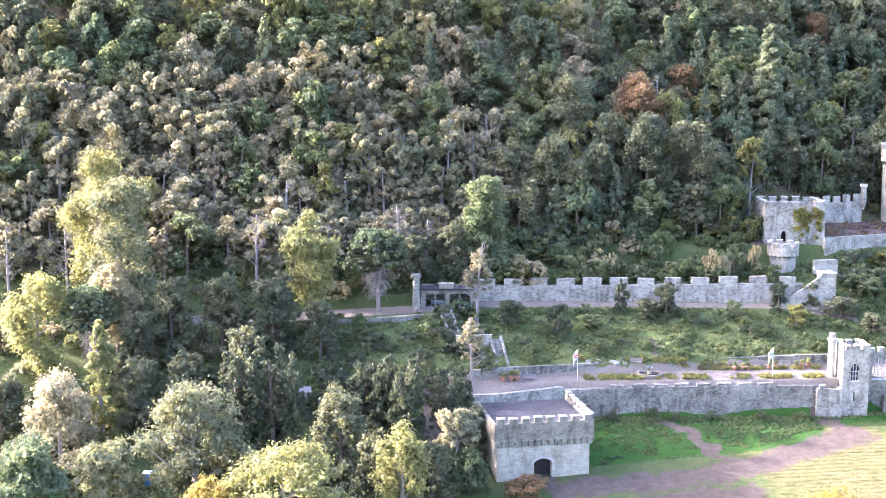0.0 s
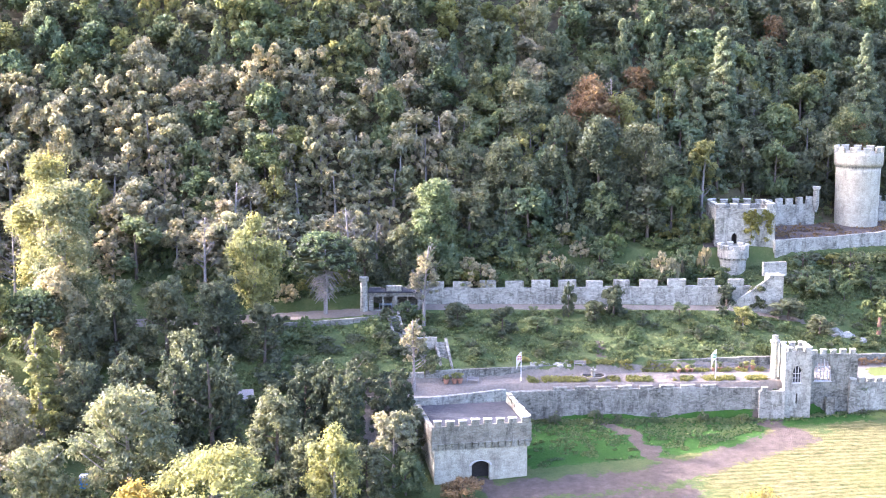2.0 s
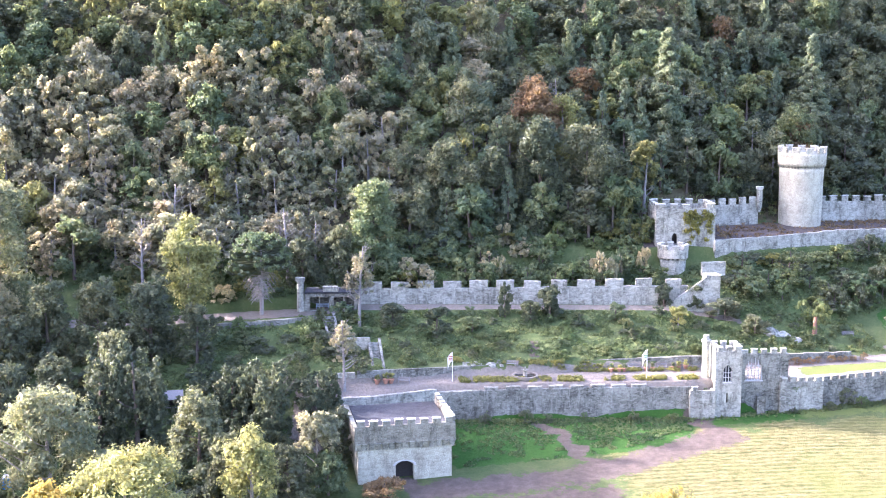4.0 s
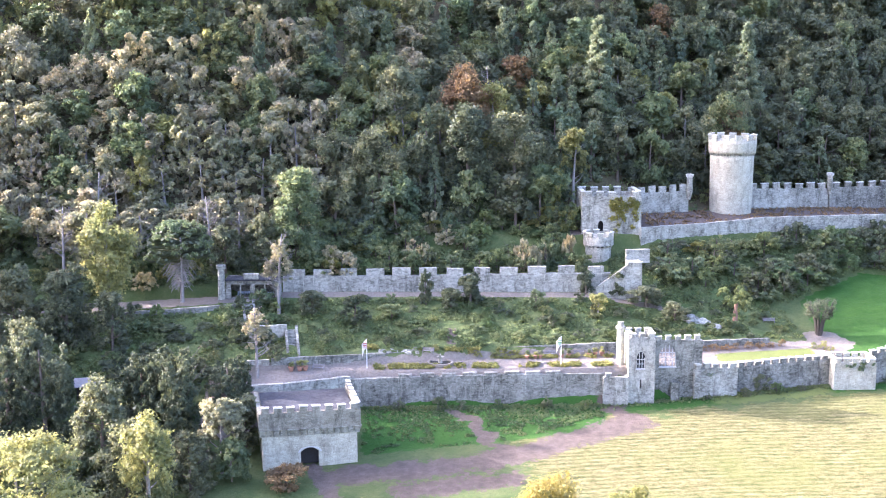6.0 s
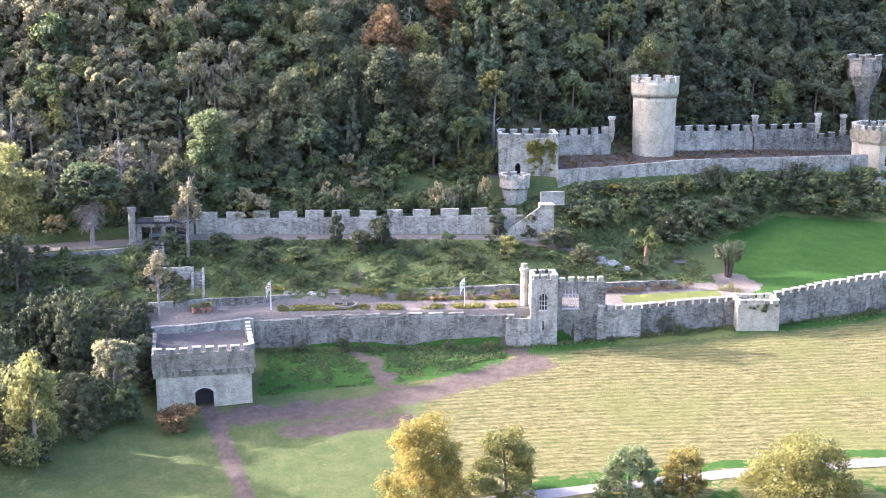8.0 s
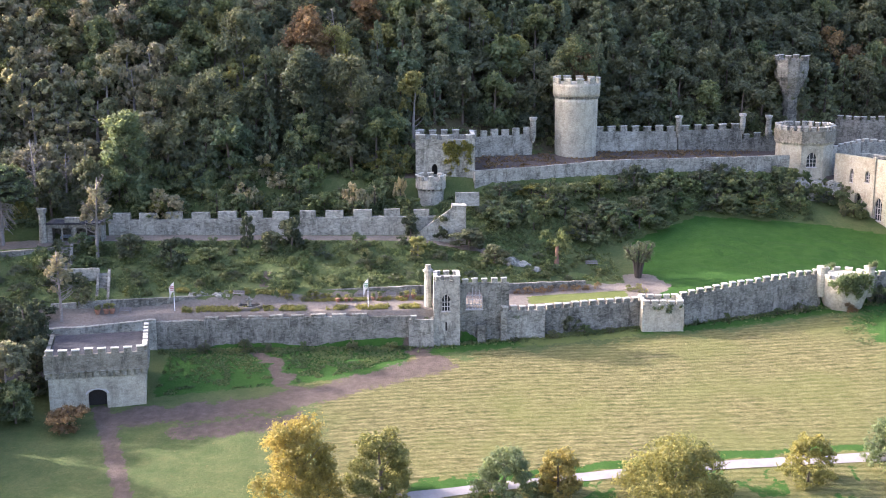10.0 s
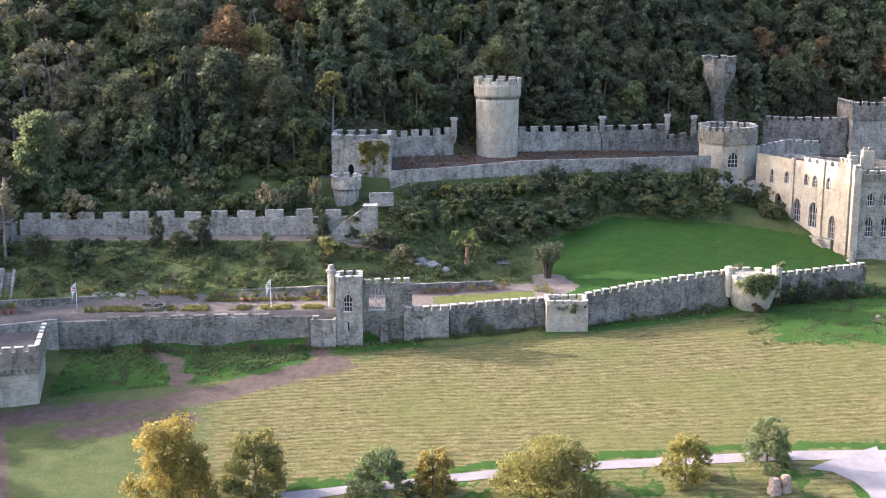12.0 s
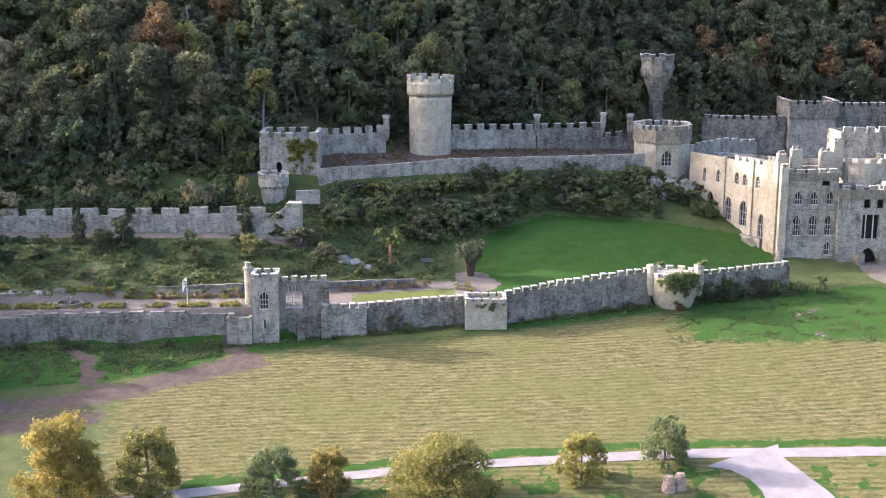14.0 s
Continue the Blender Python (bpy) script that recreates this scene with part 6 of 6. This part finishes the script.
# ---- garden furniture and small buildings ----
def build_alcove():
    ob = thing("garden_alcove", (-4.0, 222.2, 4.1), "open-fronted stone garden shelter with dark interior and tall end pillar", "shelter")
    bm = pierced(9.6, -0.8, 3.2, 0.5, [(0.9, 0.1, 3.4, 2.4, False), (5.2, 0.1, 3.6, 2.4, False)], seed=71)
    part("front_wall", bm, STONE_GREY, ob)
    b = part("back_wall", pierced(9.6, -0.8, 3.6, 0.5, seed=72), STONE_GREY, ob)
    b.matrix_basis = pose(0, 3.4, 0)
    for x in (0, 9.1):
        part("side_wall", bevelled_box(x, x + 0.5, 0.5, 3.4, -0.8, 3.2, 0.03), STONE_GREY, ob)
    part("roof", bevelled_box(-0.1, 9.7, -0.25, 3.9, 3.2, 3.5, 0.04), SLATE, ob)
    part("merlon", bevelled_box(3.2, 6.0, -0.1, 0.6, 3.5, 4.5, 0.05, 0.05), STONE_PALE, ob)
    for x in (2.6, 7.0):
        part("post", bevelled_box(x - 0.1, x + 0.1, 0.1, 0.35, 0, 2.5, 0.02), STONE_PALE, ob)
    bm = bmesh.new()
    ring_tower(bm, 0.75, 0.6, -0.8, 5.4, 12, 6)
    ring_tower(bm, 0.85, 0.9, 5.4, 6.1, 12, 1)
    p = part("pillar", bm, STONE_PALE, ob, "tall pale round end pillar")
    p.matrix_basis = pose(-0.8, 0.2, 0)


build_alcove()


def build_bench(x, y, turn, mat=WOOD, label="weathered wooden garden bench on the gravel terrace", width=1.7):
    ob = thing("bench", (x, y, land_z(x, y)), label, "bench", "garden benches", turn=turn)
    w = width / 2
    for i in range(3):
        part("seat_slat", bevelled_box(-w, w, -0.28 + i * 0.17, -0.14 + i * 0.17, 0.43, 0.47, 0.01), mat, ob)
    for i in range(3):
        part("back_slat", bevelled_box(-w, w, 0.24, 0.28, 0.55 + i * 0.14, 0.66 + i * 0.14, 0.01), mat, ob)
    for sx in (-w + 0.05, w - 0.13):
        part("leg", bevelled_box(sx, sx + 0.08, -0.3, -0.22, 0, 0.66, 0.01), mat, ob)
        part("leg", bevelled_box(sx, sx + 0.08, 0.2, 0.28, 0, 0.98, 0.01), mat, ob)
        part("armrest", bevelled_box(sx, sx + 0.08, -0.3, 0.24, 0.62, 0.67, 0.01), mat, ob)


for bx, by, bt, bw in ((32.4, 205.7, -8, 2.0), (14.2, 201.0, -12, 2.0), (53.3, 208.0, -4, 2.0), (58.2, 208.3, -4, 1.7), (95.3, 224.5, 0, 2.2)):
    build_bench(bx, by, bt, width=bw)
build_bench(-1.0, 224.0, 0, plain("faded_blue_paint", (0.3, 0.36, 0.4)), "faded blue bench inside the stone alcove", 2.4)
build_bench(3.2, 224.0, 0, bpy.data.materials["faded_blue_paint"], "faded blue bench inside the stone alcove", 2.4)


def build_flag(x, y, h, cloth, label, fly):
    ob = thing("flagpole", (x, y, land_z(x, y)), label, "flagpole", "garden flags")
    bm = bmesh.new()
    tube(bm, [(0, 0, 0), (0, 0, h / 2), (0, 0, h)], 0.07, 0.045, 8)
    part("pole", bm, POLE, ob)
    bm = bmesh.new()
    grid = [[bm.verts.new((fly * i * 0.12 * (1 - 0.02 * j), 0.12 * math.sin(i * 1.1 + j * 0.4), h - 0.15 - j * 0.24 - 0.035 * i * i * (0.55 + 0.05 * j))) for i in range(8)] for j in range(7)]
    for j in range(6):
        for i in range(7):
            bm.faces.new((grid[j][i], grid[j][i + 1], grid[j + 1][i + 1], grid[j + 1][i]))
    bmesh.ops.solidify(bm, geom=bm.faces[:], thickness=0.02)
    part("flag", bm, CLOTH, ob, smooth=True)
    if cloth:
        bm = bmesh.new()
        for j in range(3):
            box(bm, min(0, fly * 0.6), max(0, fly * 0.5), -0.13, 0.13, h - 0.85 - j * 0.28, h - 0.75 - j * 0.28)
        part("stripe", bm, cloth, ob)


build_flag(22.2, 201.9, 5.0, plain("red_cloth", (0.4, 0.05, 0.06)), "white flagpole with a drooping striped flag", -1)
build_flag(54.5, 202.4, 5.2, CLOTH_GREEN, "white flagpole with a drooping white and green flag", -1)


def build_fountain(x, y):
    ob = thing("fountain", (x, y, land_z(x, y)), "round stone pool with a slender pedestal among beds", "fountain")
    bm = bmesh.new()
    n = 32
    rings = [[bm.verts.new((r * math.cos(2 * math.pi * i / n), r * math.sin(2 * math.pi * i / n), z)) for i in range(n)] for r, z in ((1.85, -0.1), (1.85, 0.4), (2.2, 0.4), (2.2, -0.1))]
    for q in range(4):
        for i in range(n):
            bm.faces.new((rings[q][i], rings[q][(i + 1) % n], rings[(q + 1) % 4][(i + 1) % n], rings[(q + 1) % 4][i]))
    bmesh.ops.recalc_face_normals(bm, faces=bm.faces[:])
    part("kerb", bm, plain("mossy_kerb", (0.22, 0.19, 0.15)), ob)
    bm = bmesh.new()
    ring_tower(bm, 1.86, 1.86, -0.05, 0.18, 32, 1)
    part("water", bm, plain("dark_pool_water", (0.03, 0.035, 0.03), 0.08, 0.5), ob)
    bm = bmesh.new()
    ring_tower(bm, 0.4, 0.22, 0.1, 0.9, 12, 3)
    ring_tower(bm, 0.2, 0.6, 0.9, 1.25, 12, 2)
    ring_tower(bm, 0.16, 0.1, 1.25, 1.8, 10, 2)
    part("pedestal", bm, STONE_PALE, ob)


build_fountain(34.4, 203.9)


def build_pot(x, y, plant, s=1.0):
    ob = thing("plant_pot", (x, y, land_z(x, y)), "terracotta pot with a leafy plant by the garden wall", "plant pot", "terrace pots")
    bm = bmesh.new()
    ring_tower(bm, 0.22 * s, 0.36 * s, 0, 0.5 * s, 12, 2)
    ring_tower(bm, 0.4 * s, 0.4 * s, 0.5 * s, 0.6 * s, 12, 1)
    part("pot", bm, TERRACOTTA, ob)
    rng = np.random.default_rng(int(x * 10))
    part_mesh("plant", leaf_mesh("plant", leaf_cloud(rng, rng.uniform((-0.2, -0.2, 0.7), (0.2, 0.2, 1.3), (6, 3)) * s, np.full(6, 0.3 * s), 14, 0.3), plant), None, ob)


rp = random.Random(8)
for px in (49.2, 50.6, 51.5, 55.2, 56.4, 59.9, 61.0, 62.2):
    build_pot(px, profile(px)[2, 0] - 1.1, rp.choice((LEAF_GREEN, LEAF_YELLOW, LEAF_DARK)), rp.uniform(0.9, 1.35))
for px, py in ((11.2, 200.4), (12.1, 200.6), (9.8, 200.2)):
    build_pot(px, py, LEAF_YELLOW, 1.3)


def build_garden_stair(x0, y0, z0, x1, y1, z1, width, label):
    """A straight flight between rubble cheek walls."""
    run = Vector((x1 - x0, y1 - y0))
    ob = thing("garden_stair", (x0, y0, z0), label, "stair", "garden stairs", turn=math.degrees(math.atan2(run.y, run.x)))
    n = max(6, int((z1 - z0) / 0.18))
    d, r = run.length / n, (z1 - z0) / n
    for i in range(n):
        part("step", bevelled_box(i * d, (i + 1) * d + 0.03, -width / 2, width / 2, -1.2 + i * r, (i + 1) * r, 0.015), STONE_GREY, ob)
    for s in (-1, 1):
        bm = bmesh.new()
        y = s * (width / 2 + 0.25)
        slab(bm, (-0.4, y - 0.22, -1.4), (run.length + 0.4, y - 0.22, z1 - z0 - 2.0), (run.length + 0.4, y - 0.22, z1 - z0 + 0.6), (-0.4, y - 0.22, 0.5), (0, 0.44, 0))
        part("cheek_wall", bm, STONE_GREY, ob)
        part("coping", bevelled_box(-0.65, 0.05, y - 0.32, y + 0.32, -0.8, 0.7, 0.04), STONE_GREY, ob)


build_garden_stair(10.2, 201.6, -3.3, 9.0, 209.2, 1.3, 1.3, "steep stone garden steps between pale rubble walls")
build_garden_stair(1.8, 211.5, 1.6, 0.6, 217.6, 4.1, 1.3, "upper stone garden steps beside the path")
wall_run("garden_wall", "pale rubble wall between the garden stairs", [(2.2, 208.2, 2.2), (8.3, 208.6, 2.2)], 0.5, STONE_PALE, 1.8, h=0, group="garden walls")
wall_run("garden_wall", "rubble retaining wall of the gravel terrace behind the lodge", [(0.5, 193.4, -4.4), (9, 194.6, -4.3), (19.6, 198.9, -4.3)], 0.8, STONE_PALE, 1.5, h=0, group="garden walls")
wall_run("garden_wall", "low pale wall end by the stair foot", [(2.2, 200.1, -1.9), (6.2, 200.7, -1.8)], 0.5, STONE_PALE, 0.5, h=0, group="garden walls")


def build_vase_yew(x, y):
    ob = thing("yew_tree", (x, y, land_z(x, y) - 0.1), "dark vase-shaped clipped yew with several bare stems", "tree")
    rng = np.random.default_rng(5)
    bm = bmesh.new()
    tips = []
    for i in range(9):
        t = 2 * math.pi * i / 9
        tip = Vector((2.5 * math.cos(t), 2.5 * math.sin(t), 5.9 + rng.uniform(-0.5, 0.5)))
        tube(bm, [(0.35 * math.cos(t), 0.35 * math.sin(t), 0), (0.9 * math.cos(t), 0.9 * math.sin(t), 3.0), tip], 0.26, 0.12, 6)
        tips += [tip, tip * 0.8, Vector((tip.x * 0.6, tip.y * 0.6, tip.z * 0.65)), Vector((tip.x * 0.4, tip.y * 0.4, tip.z * 0.98)), Vector((tip.x * 0.85, tip.y * 0.85, tip.z * 0.72))]
    part("stem", bm, WOOD_DARK, ob)
    part_mesh("crown", leaf_mesh("crown", leaf_cloud(rng, [tuple(v) for v in tips], np.full(len(tips), 0.75), 40, 0.3, 0.9), LEAF_YEW), None, ob)


build_vase_yew(103.2, 220.0)


def build_cordyline(x, y, h, w):
    ob = thing("cordyline", (x, y, land_z(x, y) - 0.1), "shaggy palm-like tree with drooping pale leaves and reddish stem", "tree")
    rng = np.random.default_rng(9)
    bm = bmesh.new()
    tube(bm, [(0, 0, 0), (0.05, 0, h * 0.3), (0.1, 0, h * 0.6)], 0.5, 0.3, 8)
    part("trunk", bm, BARK_RED, ob, smooth=True)
    c, r = crown_points("weep", rng, 80)
    c[:, 2] = 0.25 + c[:, 2] * 0.75
    part_mesh("crown", leaf_mesh("crown", leaf_cloud(rng, c * np.array((w, w, h)), r * w * 1.1, 16, 0.5, 0.9, 1.2), LEAF_HERB), None, ob)


build_cordyline(88.5, 222.5, 6.6, 6.4)


def build_stump(x, y, h, r):
    ob = thing("tree_stump", (x, y, land_z(x, y) - 0.1), "pale carved tree stump standing by the drive", "stump", "carved stumps")
    bm = bmesh.new()
    ring_tower(bm, r * 1.25, r * 0.9, 0, h, 14, 7, uneven=0.22)
    bmesh.ops.bevel(bm, geom=[e for e in bm.edges if all(v.co.z > h - 0.05 for v in e.verts)], offset=0.15, segments=2, affect="EDGES")
    part("wood", bm, plain("split_pale_wood", (0.42, 0.33, 0.25), 0.9, 0.1, 3.0, 0.6), ob)


build_stump(125.2, 149.2, 2.1, 0.75)
build_stump(126.8, 149.6, 2.3, 0.65)


def build_toilet(x, y):
    ob = thing("portable_cabin", (x, y, land_z(x, y)), "small blue plastic cabin among the trees", "cabin")
    part("body", bevelled_box(-0.6, 0.6, -0.6, 0.6, 0, 2.2, 0.05), BLUE, ob)
    part("roof", bevelled_box(-0.65, 0.65, -0.65, 0.65, 2.2, 2.4, 0.08), POLE, ob)
    part("door", bevelled_box(-0.4, 0.4, -0.64, -0.6, 0.15, 2.0, 0.01), BLUE, ob)


build_toilet(-43.0, 175.5)


def build_hut(x, y):
    ob = thing("garden_hut", (x, y, land_z(x, y) - 0.2), "small weathered timber hut with a pale pitched roof among yews", "hut", turn=12)
    for a in (-1.3, 1.22):
        for b in (-1.0, 0.92):
            part("post", bevelled_box(a, a + 0.1, b, b + 0.1, 0, 2.5, 0.01), WOOD_DARK, ob)
    for i in range(9):
        part("board", bevelled_box(-1.28, 1.28, 0.96, 1.02, 0.1 + i * 0.26, 0.34 + i * 0.26, 0.01), WOOD_DARK, ob)
        part("board", bevelled_box(-1.28, -1.22, -0.9, 0.94, 0.1 + i * 0.26, 0.34 + i * 0.26, 0.01), WOOD_DARK, ob)
    part("front_rail", bevelled_box(-1.28, 1.28, -1.02, -0.96, 0.9, 1.05, 0.01), WOOD, ob)
    for sy in (-1, 1):
        bm = bmesh.new()
        slab(bm, (-1.7, sy * 1.5, 2.35), (1.7, sy * 1.5, 2.35), (1.7, 0, 3.5), (-1.7, 0, 3.5), (0, 0, 0.08))
        bmesh.ops.recalc_face_normals(bm, faces=bm.faces[:])
        part("roof_slope", bm, WOOD, ob)


build_hut(-22.9, 196.0)


# ---- ivy and creepers ----
def ivy(name_label, spots, mat, size=0.3, per=40, seed=1):
    rng = np.random.default_rng(seed)
    c = [p[:3] for p in spots]
    ob = tagged(new("ivy", leaf_mesh("ivy", leaf_cloud(rng, c, [p[3] for p in spots], per, size, 1.0), mat)), name_label, "ivy")
    return ob


rv = random.Random(4)
ivy("yellowing ivy hanging over the ruined keep wall", [(rv.uniform(68.5, 74.0), 242.9, 19.5 - abs(rv.gauss(0, 2.2)), 0.7) for _ in range(55)], LEAF_OLIVE, 0.4, 30, 1)
ivy("thick green ivy draped over the bastion front", [(140.4 + rv.gauss(0, 1.6), 212.7 + rv.uniform(-0.2, 0.4), -1.0 - abs(rv.gauss(0, 1.5)), 0.85) for _ in range(70)], LEAF_HERB, 0.42, 40, 2)
ivy("green creeper on the end of the terrace wall", [(78.5 + rv.gauss(0, 1.0), 203.0 + rv.uniform(-0.1, 0.3), -4.6 - abs(rv.gauss(0, 1.2)), 0.5) for _ in range(22)], LEAF_GREEN, 0.28, 30, 3)
ivy("ivy on the bastion parapet", [(106.5 + rv.gauss(0, 1.0), 205.5, -4.2 - abs(rv.gauss(0, 0.7)), 0.4) for _ in range(12)], LEAF_GREEN, 0.28, 26, 4)
ivy("straggling creeper over the buttress by the bastion", [(89 + rv.gauss(0, 0.7), 205.4 - 0.2, -6.2 - abs(rv.gauss(0, 1.4)), 0.5) for _ in range(20)], LEAF_DARK, 0.28, 26, 5)
ivy("brown creeper hanging down the bastion foot", [(140.6 + rv.gauss(0, 0.6), 213.4, -6.0 - abs(rv.gauss(0, 1.2)), 0.5) for _ in range(16)], LEAF_RUST, 0.28, 26, 6)
ivy("weeds growing on the castle roof edge", [(167.5 + rv.uniform(0, 9), 243 + rv.uniform(0, 2), 13.4, 0.5) for _ in range(18)], LEAF_GREEN, 0.28, 26, 7)
ivy("ivy mantle on the slender hill tower", [(150.3 + rv.gauss(0, 2.2), 285.9, 30 - abs(rv.gauss(0, 3)), 0.8) for _ in range(10)], LEAF_DARK, 0.35, 22, 8)
for n, (vx, vy, vz) in enumerate(((137, 215.6, 0.2), (145, 216.0, 0.2))):
    ivy("bushy weed growing from the turret head", [(vx + rv.gauss(0, 0.5), vy + rv.gauss(0, 0.4), vz + rv.uniform(-0.1, 0.5), 0.45) for _ in range(8)], LEAF_GREEN, 0.26, 26, 20 + n)
for n, sx in enumerate((80.5, 82.2, 84.6, 86.3, 88.8, 91.0, 92.9, 95.0)):
    plant_tree(sx, profile(sx)[3, 0] - 1.9, rv.uniform(0.9, 1.6), rv.uniform(1.5, 2.4), "shrub", LEAF_RUST, "reddish hydrangea-like bush along the garden wall", n % 3, 44, 20, 0.26, "terrace bushes", "shrub", "shrub", 0.1, base=(4.0, 3.2))
for n, (sx, sy) in enumerate(((100.5, 214.0), (101.8, 213.2), (103.0, 212.4), (102.4, 214.6))):
    plant_tree(sx, sy, 1.3, 1.6, "shrub", LEAF_YELLOW, "small yellow-green bush beside the gravel circle", n % 3, 44, 20, 0.26, "circle bushes", "shrub", "shrub", 0.1, base=(4.0, 3.2))


# ---- rocks ----
def build_rock(x, y, w, h, seed, label="pale weathered rock outcrop on the bank"):
    ob = thing("rock", (x, y, land_z(x, y) - 0.3 * h), label, "rock", "bank rocks")
    bm = bmesh.new()
    bmesh.ops.create_icosphere(bm, subdivisions=3, radius=1.0)
    for v in bm.verts:
        d = 1 + 0.45 * noise.noise(v.co * 1.3 + Vector((seed, 0, 0))) + 0.2 * noise.noise(v.co * 4 + Vector((0, seed, 0)))
        v.co = Vector((v.co.x * w * d, v.co.y * w * 0.6 * d, v.co.z * h * d))
    part("stone", bm, STONE_PALE, ob)


rk = random.Random(3)
for n, (x, y, w, h) in enumerate(((141.5, 260, 2.2, 3.0), (144.5, 259.2, 2.6, 3.2), (148, 259.5, 2.4, 3.0), (151, 260.5, 2.4, 2.8), (146.5, 257.2, 1.6, 1.6), (153.5, 261, 1.8, 2.4),
                                  (16, 243.5, 3.0, 2.2), (21, 244.5, 3.2, 2.4), (26.5, 245, 2.6, 1.9), (79.5, 221, 2.2, 1.3), (82, 220.5, 1.8, 1.1), (84.5, 219.8, 1.5, 0.9), (91, 243.8, 0.9, 2.2))):
    build_rock(x, y, w, h, n * 3.7)
rt = random.Random(12)
for n in range(26):
    x = rt.uniform(24, 37)
    build_rock(x, profile(x)[3, 0] + rt.uniform(0.1, 1.5), rt.uniform(0.25, 0.6), rt.uniform(0.18, 0.38), n * 2.3, "tumbled wall stone on the garden bank")
for n, (x, y) in enumerate(((161.8, 201.2), (162.6, 200.6), (163.5, 211.5), (161.4, 210.6))):
    build_rock(x, y, 0.55, 0.35, n * 1.3, "pale stone lying in the rough grass")
